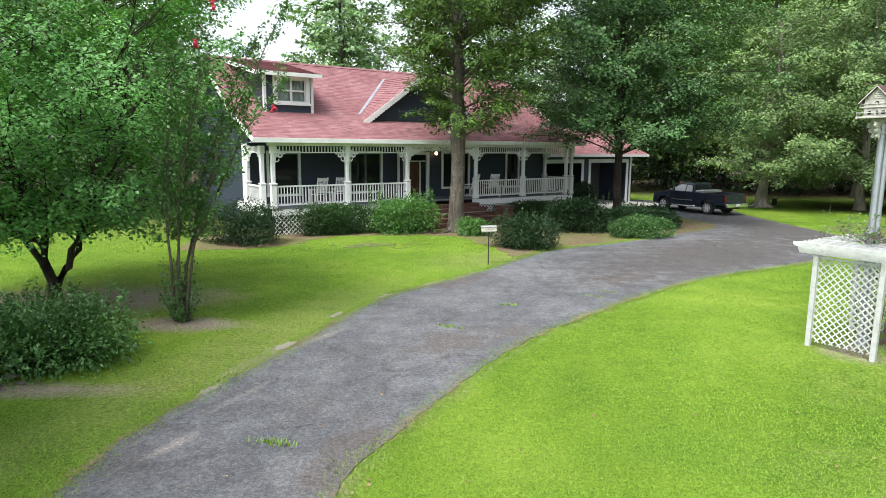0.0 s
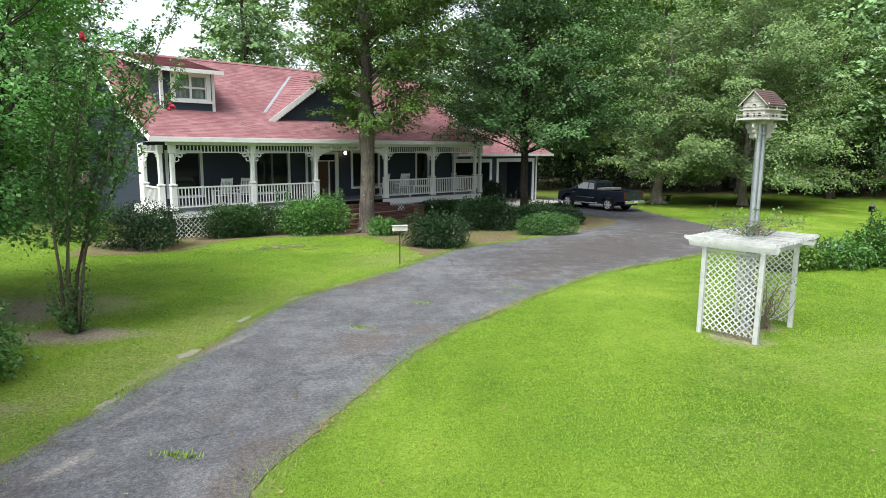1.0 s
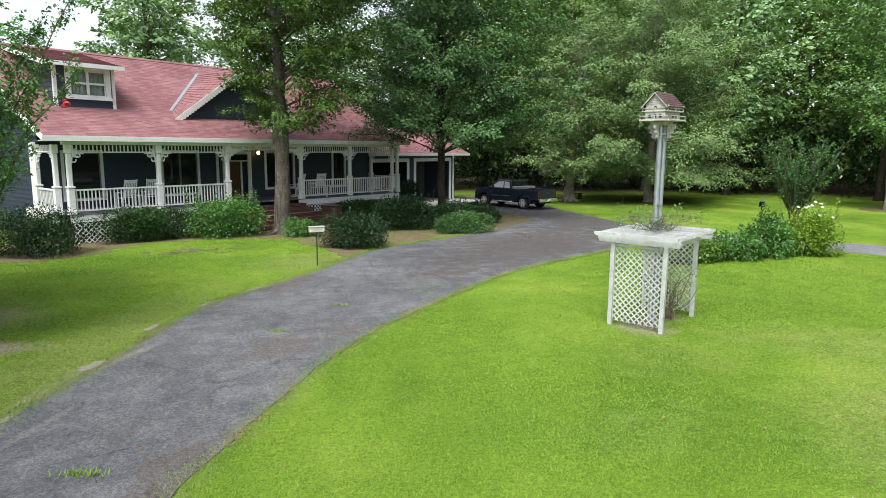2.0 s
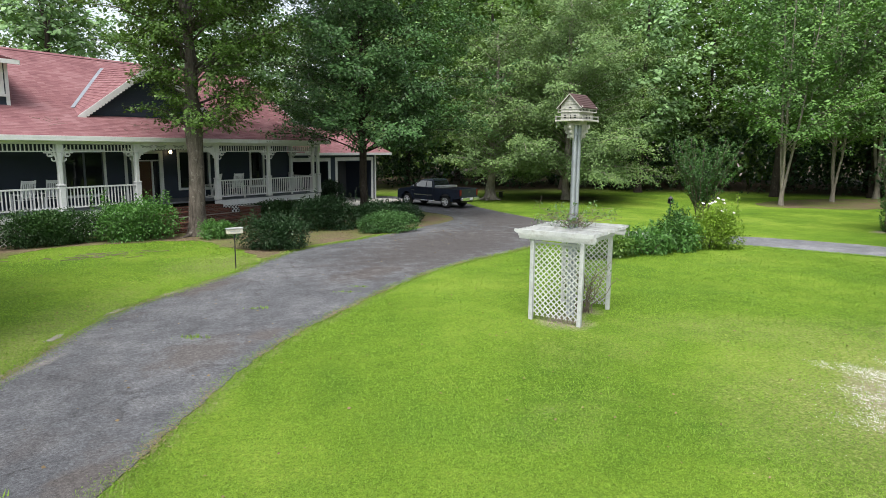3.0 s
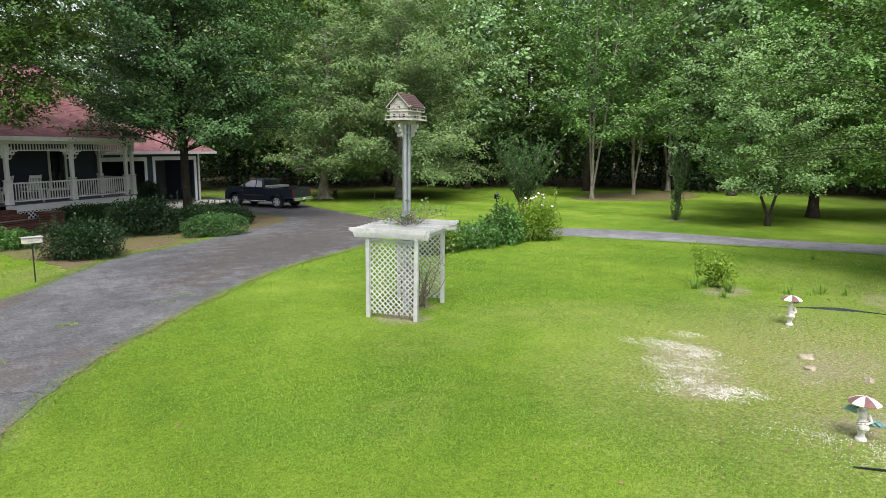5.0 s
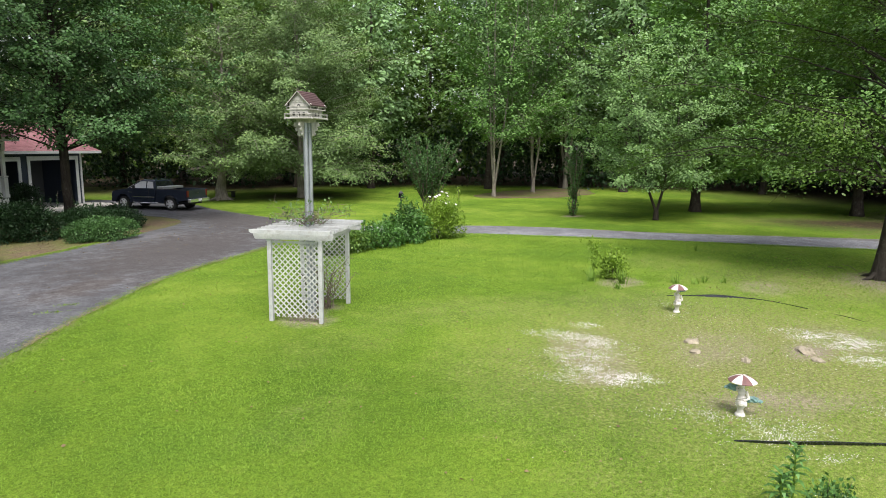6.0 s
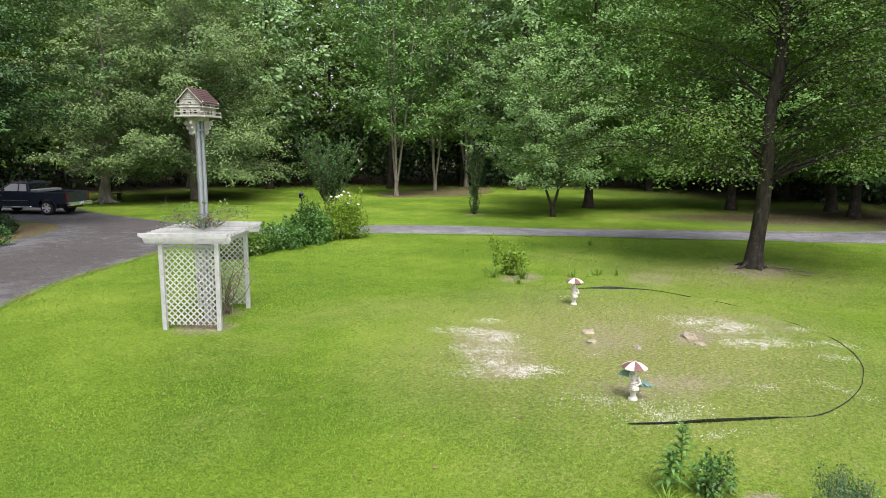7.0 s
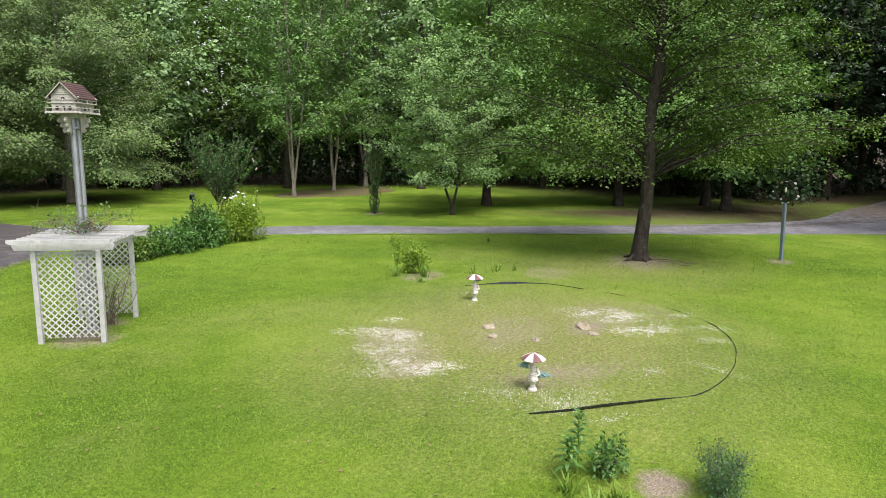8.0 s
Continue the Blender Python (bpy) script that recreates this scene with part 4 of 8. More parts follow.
def lap(g, span, z0, z1, y, step=0.19, place_at=None):
    """Lapped boards as one folded sheet. span(z): the two ends at that height; place_at(a, y, z) maps to the wall."""
    at = place_at or (lambda x, yy, z: (x, yy, z))
    vs, z = [], z0
    while z < z1 - 0.01:
        t = min(z + step, z1)
        (a0, b0), (a1, b1) = span(z), span(t)
        if b0 - a0 < 0.02:
            break
        b1, a1 = max(b1, a1), min(a1, max(b1, a1))
        vs += [at(a0, y - 0.024, z), at(b0, y - 0.024, z), at(a1, y - 0.005, t), at(b1, y - 0.005, t)]
        z = t
    n = len(vs) // 2
    g.add(vs, [(2 * i, 2 * i + 1, 2 * i + 3, 2 * i + 2) for i in range(n - 1)])


# walls: core behind lapped boards, with the window and door openings left out
OPEN = [(0.72, 1.55, 2.12, 3.42), (4.85, 1.55, 6.52, 3.42), (8.02, 1.17, 9.30, 3.35), (10.42, 1.62, 12.12, 3.42), (14.98, 1.55, 15.82, 3.42)]


def wall_front():
    """Wall panels between and round the openings, each faced with its run of boards."""
    cuts = sorted({X0, X1, *(o[0] for o in OPEN), *(o[2] for o in OPEN)})
    for a, b in zip(cuts, cuts[1:]):
        hole = next((o for o in OPEN if o[0] <= a and b <= o[2]), None)
        spans = [(0.2, hole[1]), (hole[3], 5.2)] if hole else [(0.2, 5.2)]
        for lo, hi in spans:
            panel = part("wall", Geo().box(a, WALL_Y, lo, b, WALL_Y + 0.16, hi), SIDING, house, "dark slate blue lapped siding")
            g = Geo()
            lap(g, lambda z: (a, b), lo if lo > 0.5 else DECK_Z, min(hi, BEAM_Z + 0.1), WALL_Y)
            if g.f:
                part("siding", g, SIDING, panel)


wall_front()
part("wall", Geo().box(X0, BACK_Y - 0.16, 0.2, X1, BACK_Y, 5.2), SIDING, house)


def gable_wall(x, face):
    """End wall with its gable, boards outside."""
    g = Geo()
    def half(z):                          # depth span in y under the roof at height z
        if z <= 5.2:
            return WALL_Y, BACK_Y
        k = (z - 5.2) / (RIDGE_Z - 5.2)
        return WALL_Y + k * (RIDGE_Y - WALL_Y), BACK_Y - k * (BACK_Y - RIDGE_Y)
    outline = [(WALL_Y + 0.17, 0.2), (BACK_Y - 0.17, 0.2), (BACK_Y - 0.17, 5.1), (RIDGE_Y, RIDGE_Z - 0.15), (WALL_Y + 0.17, 5.1)]
    turn = Matrix.Rotation(radians(90), 4, "Z")
    g.prism(outline, -x - 0.08, -x + 0.08, turn)
    panel = part("wall", g, SIDING, house)
    g = Geo()
    lap(g, half, 0.4, RIDGE_Z - 0.15, 0.0, place_at=lambda a, yy, z: (x + face * (0.10 - yy), a, z))
    part("siding", g, SIDING, panel)
    return panel


gable_wall(X0 + 0.08, -1)
gable_wall(X1 - 0.08, 1)
part("floor", Geo().box(X0 + 0.2, WALL_Y + 0.2, 1.0, X1 - 0.2, BACK_Y - 0.2, 1.15), DARK_IN, house)
part("inner_wall", Geo().box(X0 + 0.2, 5.6, 1.15, X1 - 0.2, 5.7, 4.2), DARK_IN, house)


def courses(g, quad, n, lift=0.007, up=None):
    """Shingle courses as one stepped sheet: quad is eave left, eave right, top right, top left."""
    a, b, c, d = (Vector(p) for p in quad)
    nrm = (Vector(up) if up else (b - a).cross(d - a)).normalized() * lift
    vs = [a - nrm * 0.6, b - nrm * 0.6]
    for i in range(n):
        s, t = i / n, (i + 1) / n
        vs += [a.lerp(d, s) + nrm, b.lerp(c, s) + nrm, a.lerp(d, t) + nrm * 0.15, b.lerp(c, t) + nrm * 0.15]
    g.add(vs, [(2 * i, 2 * i + 1, 2 * i + 3, 2 * i + 2) for i in range(len(vs) // 2 - 1)])
    return g


part("porch_roof", courses(Geo(), [(OV0, -0.45, EAVE_Z), (OV1, -0.45, EAVE_Z), (OV1, BREAK_Y, BREAK_Z), (OV0, BREAK_Y, BREAK_Z)], 20), SHINGLE, house, "faded red asphalt shingles")
part("roof", courses(Geo(), [(OV0, BREAK_Y, BREAK_Z), (OV1, BREAK_Y, BREAK_Z), (OV1, RIDGE_Y, RIDGE_Z), (OV0, RIDGE_Y, RIDGE_Z)], 33), SHINGLE, house, "faded red asphalt shingles")
part("back_roof", courses(Geo(), [(OV1, BACK_Y + 0.4, EAVE_Z + 0.9), (OV0, BACK_Y + 0.4, EAVE_Z + 0.9), (OV0, RIDGE_Y, RIDGE_Z), (OV1, RIDGE_Y, RIDGE_Z)], 33), SHINGLE, house)
g = Geo()                                  # boarding under the shingles
for q in ([(-0.43, EAVE_Z - 0.035), (BREAK_Y, BREAK_Z - 0.035), (BREAK_Y, BREAK_Z - 0.10), (-0.43, EAVE_Z - 0.10)],
          [(BREAK_Y, BREAK_Z - 0.035), (RIDGE_Y, RIDGE_Z - 0.035), (RIDGE_Y, RIDGE_Z - 0.12), (BREAK_Y, BREAK_Z - 0.12)],
          [(RIDGE_Y, RIDGE_Z - 0.035), (BACK_Y + 0.38, EAVE_Z + 0.87), (BACK_Y + 0.38, EAVE_Z + 0.78), (RIDGE_Y, RIDGE_Z - 0.12)]):
    g.prism(q, -OV1 + 0.01, -OV0 - 0.01, Matrix.Rotation(radians(90), 4, "Z"))
part("roof_boarding", g, WHITE, house)
part("ridge_cap", Geo().add([(OV0, RIDGE_Y - 0.14, RIDGE_Z - 0.055), (OV1, RIDGE_Y - 0.14, RIDGE_Z - 0.055), (OV1, RIDGE_Y, RIDGE_Z + 0.045), (OV0, RIDGE_Y, RIDGE_Z + 0.045),
                             (OV1, RIDGE_Y + 0.14, RIDGE_Z - 0.055), (OV0, RIDGE_Y + 0.14, RIDGE_Z - 0.055)], [(0, 1, 2, 3), (3, 2, 4, 5)]), SHINGLE, house)
part("eave_fascia", Geo().box(OV0, -0.485, EAVE_Z - 0.17, OV1, -0.455, EAVE_Z + 0.02).box(OV0, -0.46, EAVE_Z - 0.17, OV1, 0.0, EAVE_Z - 0.15), WHITE, house, "white fascia board", bevel=0.006)
g = Geo()
for x in (OV0, OV1):
    g = Geo()
    for (ya, za), (yb, zb) in (((-0.45, EAVE_Z), (BREAK_Y, BREAK_Z)), ((BREAK_Y, BREAK_Z), (RIDGE_Y, RIDGE_Z)), ((RIDGE_Y, RIDGE_Z), (BACK_Y + 0.4, EAVE_Z + 0.9))):
        g.bar((x, ya, za - 0.07), (x, yb, zb - 0.07), 0.035, 0.20)
    part("rake_board", g, WHITE, house)

# porch: deck, beam, ceiling
g = Geo()
g.box(-0.12, -0.10, DECK_Z - 0.035, 17.95, WALL_Y - 0.03, DECK_Z)
part("porch_floor", g, DECK, house, "grey painted porch boards", bevel=0.004)
for q in ((-0.10, -0.08, 7.05, -0.045), (10.55, -0.08, 17.93, -0.045), (17.89, -0.04, 17.93, 2.35)):
    part("porch_skirt", Geo().box(q[0], q[1], DECK_Z - 0.32, q[2], q[3], DECK_Z - 0.04), WHITE, house, "white skirt board under the deck")
part("porch_ceiling", Geo().box(-0.3, 0.05, BEAM_Z + 0.02, 17.9, WALL_Y - 0.03, BEAM_Z + 0.05), PORCH_CEIL, house)
part("porch_beam", Geo().box(-0.2, -0.09, BEAM_Z - 0.10, 17.98, 0.09, BEAM_Z + 0.16).box(17.80, 0.1, BEAM_Z - 0.10, 17.98, 2.35, BEAM_Z + 0.16), WHITE, house, bevel=0.008)


def lattice_bits(g, x0, z0, x1, z1, y, pitch, w, t, flip=1):
    """Crossed laths clipped to a rectangle; returns each lath's ends."""
    ends = []
    for s in (1, -1):
        c = (x0 - (z1 - z0)) if s > 0 else x0
        hi = x1 if s > 0 else x1 + (z1 - z0)
        k = c + pitch * 0.5
        while k < hi:
            pts = []
            # lath x = k + s * (z - z0)
            for z in (z0, z1):
                x = k + s * (z - z0)
                if x0 <= x <= x1:
                    pts.append((x, z))
            for x in (x0, x1):
                z = z0 + (x - k) * s
                if z0 < z < z1:
                    pts.append((x, z))
            if len(pts) >= 2:
                (xa, za), (xb, zb) = pts[0], pts[-1]
                if math.hypot(xb - xa, zb - za) > 0.05:
                    ends.append(((xa, y + (t if s > 0 else 0), za), (xb, y + (t if s > 0 else 0), zb)))
            k += pitch
    if g is not None:
        for a, b in ends:
            g.bar(a, b, t, w)
    return ends


for xa, xb in ((0.0, 7.0), (10.6, 17.9)):
    g = Geo()
    lattice_bits(g, xa, 0.02, xb, DECK_Z - 0.33, -0.055, 0.20, 0.036, 0.012)
    tagged(part("lattice_skirt", g, WHITE, house, "white diagonal lattice under the porch"), kind="stuff")
part("foundation", Geo().box(0.1, 0.35, -0.1, 17.6, 0.5, DECK_Z - 0.06), DARK_IN, house)


def post_geo():
    g = Geo()
    g.chamfered(-0.115, -0.115, DECK_Z, 0.115, 0.115, DECK_Z + 0.98, 0.012)
    g.chamfered(-0.135, -0.135, DECK_Z, 0.135, 0.135, DECK_Z + 0.16, 0.012)
    g.chamfered(-0.135, -0.135, DECK_Z + 1.0, 0.135, 0.135, DECK_Z + 1.06, 0.012)
    g.chamfered(-0.085, -0.085, DECK_Z + 1.06, 0.085, 0.085, BEAM_Z - 0.42, 0.025)
    g.chamfered(-0.11, -0.11, BEAM_Z - 0.42, 0.11, 0.11, BEAM_Z - 0.10, 0.012)
    return g.mesh("porch_post")


def baluster_geo(h):
    return Geo().box(-0.018, -0.018, 0, 0.018, 0.018, h).mesh("baluster")


POST, BAL, SPIN = post_geo(), baluster_geo(0.74), Geo().box(-0.02, -0.014, 0, 0.02, 0.014, 0.24).mesh("spindle")
for me in (POST, BAL, SPIN):
    me.materials.append(WHITE)
POSTS_X = (0.0, 3.43, 6.63, 10.79, 14.08, 17.40)
for x, y in [(x, 0.0) for x in POSTS_X] + [(17.86, 0.02), (17.86, 2.2), (-0.34, 0.35), (-0.34, 2.15)]:
    ob = part("porch_post", POST, WHITE, house)
    ob.location = (x, y, 0)


def scroll_bracket(g, x, z, s, m=None):
    """A sawn scroll under the frieze: two curled ribbons in the corner."""
    for r, cx, cz, a0, a1 in ((0.20, 0.24, -0.04, 100, 330), (0.10, 0.22, -0.08, 330, 660), (0.13, 0.10, -0.26, 60, 380)):
        pts = []
        for i in range(11):
            a = radians(a0 + (a1 - a0) * i / 10)
            q = r * (1 - 0.45 * i / 10)
            pts.append((x + s * (cx + q * math.cos(a)), 0.0, z + cz + q * math.sin(a)))
        for p, q in zip(pts, pts[1:]):
            g.bar(p, q, 0.03, 0.045, m)
    g.bar((x, 0, z - 0.42), (x + s * 0.05, 0, z - 0.05), 0.03, 0.04, m)
    g.bar((x + s * 0.02, 0, z - 0.05), (x + s * 0.46, 0, z - 0.03), 0.03, 0.04, m)


def rail_run(a, b, frieze=True, rail=True, z=DECK_Z):
    """Railing and spindle frieze between two posts, as parts with their own balusters."""
    a, b = Vector(a), Vector(b)
    d = b - a
    L = d.length
    m = Matrix.Translation(a) @ Matrix.Rotation(math.atan2(d.y, d.x), 4, "Z")
    if rail:
        g = Geo().box(0.10, -0.045, z + 0.88, L - 0.10, 0.045, z + 0.94).box(0.10, -0.03, z + 0.10, L - 0.10, 0.03, z + 0.155)
        g.box(L / 2 - 0.035, -0.035, z, L / 2 + 0.035, 0.035, z + 0.10)
        r = part("railing", g, WHITE, house, "white porch railing")
        r.matrix_basis = m
        n = int((L - 0.25) / 0.135)
        for i in range(n):
            o = part("baluster", BAL, WHITE, r)
            o.location = (0.125 + (L - 0.25) * (i + 0.5) / n, 0, z + 0.15)
    if frieze:
        g = Geo().box(0.08, -0.03, BEAM_Z - 0.40, L - 0.08, 0.03, BEAM_Z - 0.355)
        for x, s in ((0.10, 1), (L - 0.10, -1)):
            scroll_bracket(g, x, BEAM_Z - 0.40, s)
        r = part("frieze", g, WHITE, house, "white spindle frieze with scroll brackets")
        r.matrix_basis = m
        n = int((L - 0.2) / 0.145)
        for i in range(n):
            o = part("spindle", SPIN, WHITE, r)
            o.location = (0.1 + (L - 0.2) * (i + 0.5) / n, 0, BEAM_Z - 0.357)


for i in (0, 1, 3, 4):
    rail_run((POSTS_X[i], 0, 0), (POSTS_X[i + 1], 0, 0))
rail_run((17.86, 0.02, 0), (17.86, 2.2, 0))
rail_run((-0.34, 2.15, 0), (-0.34, 0.35, 0))
# left flank of the porch: panelled white end
part("porch_end_panel", Geo().box(-0.40, 0.42, DECK_Z - 0.32, -0.30, 3.6, DECK_Z + 0.10).box(-0.38, 2.25, DECK_Z, -0.30, 2.75, BEAM_Z), WHITE, house)

# arch over the steps
g = Geo()
x0, x1 = POSTS_X[2] + 0.09, POSTS_X[3] - 0.09
top, n = BEAM_Z - 0.06, 28
for i in range(n):
    xa, xb = x0 + (x1 - x0) * i / n, x0 + (x1 - x0) * (i + 1) / n
    def low(x):
        k = min(x - x0, x1 - x)
        return top - (0.20 if k > 1.15 else 0.20 + 0.52 * (1 - math.sqrt(max(0, 1 - ((1.15 - k) / 1.15) ** 2))) if k > 0 else 0.72)
    za, zb = low(xa), low(xb)
    g.add([(xa, -0.03, za), (xb, -0.03, zb), (xb, -0.03, top), (xa, -0.03, top), (xa, 0.03, za), (xb, 0.03, zb), (xb, 0.03, top), (xa, 0.03, top)],
          [(0, 1, 2, 3), (7, 6, 5, 4), (0, 4, 5, 1)])
    if i % 1 == 0:
        g.box((xa + xb) / 2 - 0.03, -0.028, (za + zb) / 2 - 0.05, (xa + xb) / 2 + 0.03, 0.028, (za + zb) / 2 + 0.01)
arch = part("entrance_arch", g, WHITE, house, "white sawn arch over the steps")
g = Geo()
for cx in (x0 + 0.42, (x0 + x1) / 2 - 0.9, (x0 + x1) / 2, (x0 + x1) / 2 + 0.9, x1 - 0.42):
    for s in (-1, 1):
        g.bar((cx, -0.045, top - 0.13), (cx + s * 0.28, -0.045, top - 0.06), 0.02, 0.05)
        g.bar((cx + s * 0.05, -0.045, top - 0.10), (cx + s * 0.22, -0.045, top - 0.15), 0.02, 0.035)
part("arch_carving", g, GREY_WALL, arch, "dark cut-out vine pattern")


def window_unit(x0, z0, x1, z1, y, parent, cols=1, rows=2, trim=0.16, curtain=False, sash_m=None):
    """A sash window set in the opening: casing, sashes, panes."""
    g = Geo()
    g.box(x0 - trim, y - 0.05, z0 - trim * 0.7, x0, y + 0.0, z1 + trim).box(x1, y - 0.05, z0 - trim * 0.7, x1 + trim, y + 0.0, z1 + trim)
    g.box(x0, y - 0.05, z1, x1, y, z1 + trim).box(x0, y - 0.05, z0 - trim * 0.7, x1, y, z0)
    w = part("window", g, WHITE, parent, "white cased window", bevel=0.006)
    part("sill", Geo().box(x0 - trim * 1.2, y - 0.10, z0 - trim * 0.8, x1 + trim * 1.2, y - 0.052, z0 - trim * 0.25), WHITE, w)
    g = Geo()
    t = 0.05
    for i in range(cols + 1):
        x = x0 + (x1 - x0) * i / cols
        k = t if 0 < i < cols else t * 0.8
        g.box(max(x0, x - k), y + 0.02, z0, min(x1, x + k), y + 0.07, z1)
    for j in range(rows + 1):
        z = z0 + (z1 - z0) * j / rows
        g.box(x0, y + 0.012, max(z0, z - 0.04), x1, y + 0.062, min(z1, z + 0.04))
    part("sash", g, sash_m or WHITE, w)
    for i in range(cols):
        for j in range(rows):
            xa, xb = x0 + (x1 - x0) * i / cols + 0.03, x0 + (x1 - x0) * (i + 1) / cols - 0.03
            za, zb = z0 + (z1 - z0) * j / rows + 0.03, z0 + (z1 - z0) * (j + 1) / rows - 0.03
            pn = part("pane", Geo().box(xa, y + 0.035, za, xb, y + 0.043, zb), CLEAR_GLASS if curtain else GLASS, w)
            pn.visible_shadow = not curtain
    if curtain:
        g = Geo()
        n = 24
        pts = [(x0 + (x1 - x0) * i / n, y + 0.14 + 0.03 * math.sin(i * 1.9)) for i in range(n + 1)]
        for (xa, ya), (xb, yb) in zip(pts, pts[1:]):
            g.add([(xa, ya, z0), (xb, yb, z0), (xb, yb, z1), (xa, ya, z1)], [(0, 1, 2, 3)])
        part("curtain", g, CURTAIN, w)
    return w


for k in (0, 1, 3, 4):
    x0, z0, x1, z1 = OPEN[k]
    window_unit(x0, z0, x1, z1, WALL_Y - 0.024, house, cols=2 if k in (1, 3) else 1, rows=1, trim=0.12, sash_m=DECK)

# entrance door with sidelight
x0, z0, x1, z1 = OPEN[2]
g = Geo().box(x0 - 0.15, WALL_Y - 0.06, DECK_Z, x0, WALL_Y, z1 + 0.15).box(x1, WALL_Y - 0.06, DECK_Z, x1 + 0.2, WALL_Y, z1 + 0.15).box(x0, WALL_Y - 0.06, z1, x1, WALL_Y, z1 + 0.15)
g.box(x0 + 0.88, WALL_Y - 0.03, DECK_Z, x0 + 0.95, WALL_Y + 0.05, z1 - 0.3).box(x0, WALL_Y - 0.03, z1 - 0.36, x1, WALL_Y + 0.05, z1 - 0.30)
door = part("door", g, WHITE, house, "dark red wooden front door in a white frame")
g = Geo().box(x0 + 0.02, WALL_Y + 0.02, DECK_Z + 0.02, x0 + 0.87, WALL_Y + 0.07, z1 - 0.38)
for zz in (DECK_Z + 0.2, DECK_Z + 1.05):
    for xx in (x0 + 0.12, x0 + 0.50):
        g.chamfered(xx, WALL_Y + 0.0, zz, xx + 0.27, WALL_Y + 0.03, zz + 0.65, 0.01)
part("door_leaf", g, DOOR_WOOD, door)
part("door_handle", Geo().lump((x0 + 0.80, WALL_Y - 0.03, DECK_Z + 1.0), (0.03, 0.04, 0.03)), CHROME, door)
part("pane", Geo().box(x0 + 0.96, WALL_Y + 0.03, DECK_Z + 0.1, x1 - 0.01, WALL_Y + 0.04, z1 - 0.38), GLASS, door)
part("pane", Geo().box(x0 + 0.02, WALL_Y + 0.03, z1 - 0.29, x1 - 0.02, WALL_Y + 0.04, z1 - 0.02), GLASS, door)
# narrow trim board beside the door
part("trim_board", Geo().box(7.52, WALL_Y - 0.05, DECK_Z, 7.66, WALL_Y - 0.024, 3.6), WHITE, house)
# porch lantern, lit
lamp = part("wall_lantern", Geo().box(9.78, WALL_Y - 0.06, 3.28, 9.90, WALL_Y - 0.024, 3.55).bar((9.84, WALL_Y - 0.05, 3.5), (9.84, WALL_Y - 0.2, 3.55), 0.02, 0.02)
            .lathe([(0.02, 0.17), (0.11, 0.12), (0.11, 0.10), (0.02, 0.10)], 8, Matrix.Translation((9.84, WALL_Y - 0.2, 3.42))), BLACK_IRON, house, "lit porch lantern")
part("globe", Geo().lump((9.84, WALL_Y - 0.2, 3.43), (0.085, 0.085, 0.10)), LAMP_GLOBE, lamp)

# shed dormer
DX0, DX1, DY, DZ0, DZ1 = 0.60, 2.93, BREAK_Y - 0.0, 5.24, 6.98
g = Geo()
wx0, wz0, wx1, wz1 = 1.20, 5.74, 2.58, 6.74
for a, b, lo, hi in ((DX0, wx0, DZ0, DZ1), (wx1, DX1, DZ0, DZ1), (wx0, wx1, DZ0, wz0), (wx0, wx1, wz1, DZ1)):
    g.box(a, DY, lo, b, DY + 0.1, hi)
    lap(g, lambda z: (a, b), lo, hi, DY)
slope = (RIDGE_Z - BREAK_Z) / (RIDGE_Y - BREAK_Y)
def cheek(z):
    near = DY if z < DZ1 else DY + (z - DZ1) / 0.235
    return near, max(near, BREAK_Y + (z - BREAK_Z) / slope)


for x, f in ((DX0, -1), (DX1, 1)):
    lap(g, cheek, DZ0 + 0.06, 7.6, 0.0, place_at=lambda a, yy, z: (x - f * yy, a, z))
dormer = part("dormer", g, SIDING, house, "slate blue shed dormer with a white window")
window_unit(wx0, wz0, wx1, wz1, DY - 0.03, dormer, cols=2, rows=2, trim=0.19, curtain=True)
part("corner_board", Geo().box(DX0 - 0.03, DY - 0.05, DZ0, DX0 + 0.10, DY + 0.08, DZ1), WHITE, dormer)
part("corner_board", Geo().box(DX1 - 0.10, DY - 0.05, DZ0, DX1 + 0.03, DY + 0.08, DZ1), WHITE, dormer)
g = Geo()
courses(g, [(0.10, DY - 0.5, 6.98), (3.20, DY - 0.5, 6.98), (3.20, 6.35, 7.93), (0.10, 6.35, 7.93)], 26, 0.02)
part("dormer_roof", g, SHINGLE, dormer)
part("dormer_fascia", Geo().box(0.10, DY - 0.53, 6.83, 3.20, DY - 0.505, 7.0).bar((0.09, DY - 0.5, 6.90), (0.09, 6.2, 7.82), 0.03, 0.17).bar((3.21, DY - 0.5, 6.90), (3.21, 6.2, 7.82), 0.03, 0.17)
     .add([(0.12, DY - 0.5, 6.86), (3.18, DY - 0.5, 6.86), (3.18, 6.2, 7.80), (0.12, 6.2, 7.80)], [(0, 1, 2, 3)]), WHITE, dormer)

# front gable over the entrance
GX, GY, GW, GZ0, GP = 8.72, 1.75, 3.55, 4.98, 7.45
gs = (GP - GZ0 + 0.06) / GW
g = Geo()
g.prism([(GX - GW + 0.15, GZ0 - 0.15), (GX + GW - 0.15, GZ0 - 0.15), (GX, GP - 0.12)], GY + 0.004, GY + 0.1)
lap(g, lambda z: (GX - GW * (GP - z) / (GP - GZ0) + 0.12, GX + GW * (GP - z) / (GP - GZ0) - 0.12), GZ0 - 0.1, GP - 0.15, GY)
gable = part("front_gable", g, SIDING, house, "blue boarded gable with scalloped white bargeboards")
g = Geo()
yr = BREAK_Y + (GP - BREAK_Z) / slope
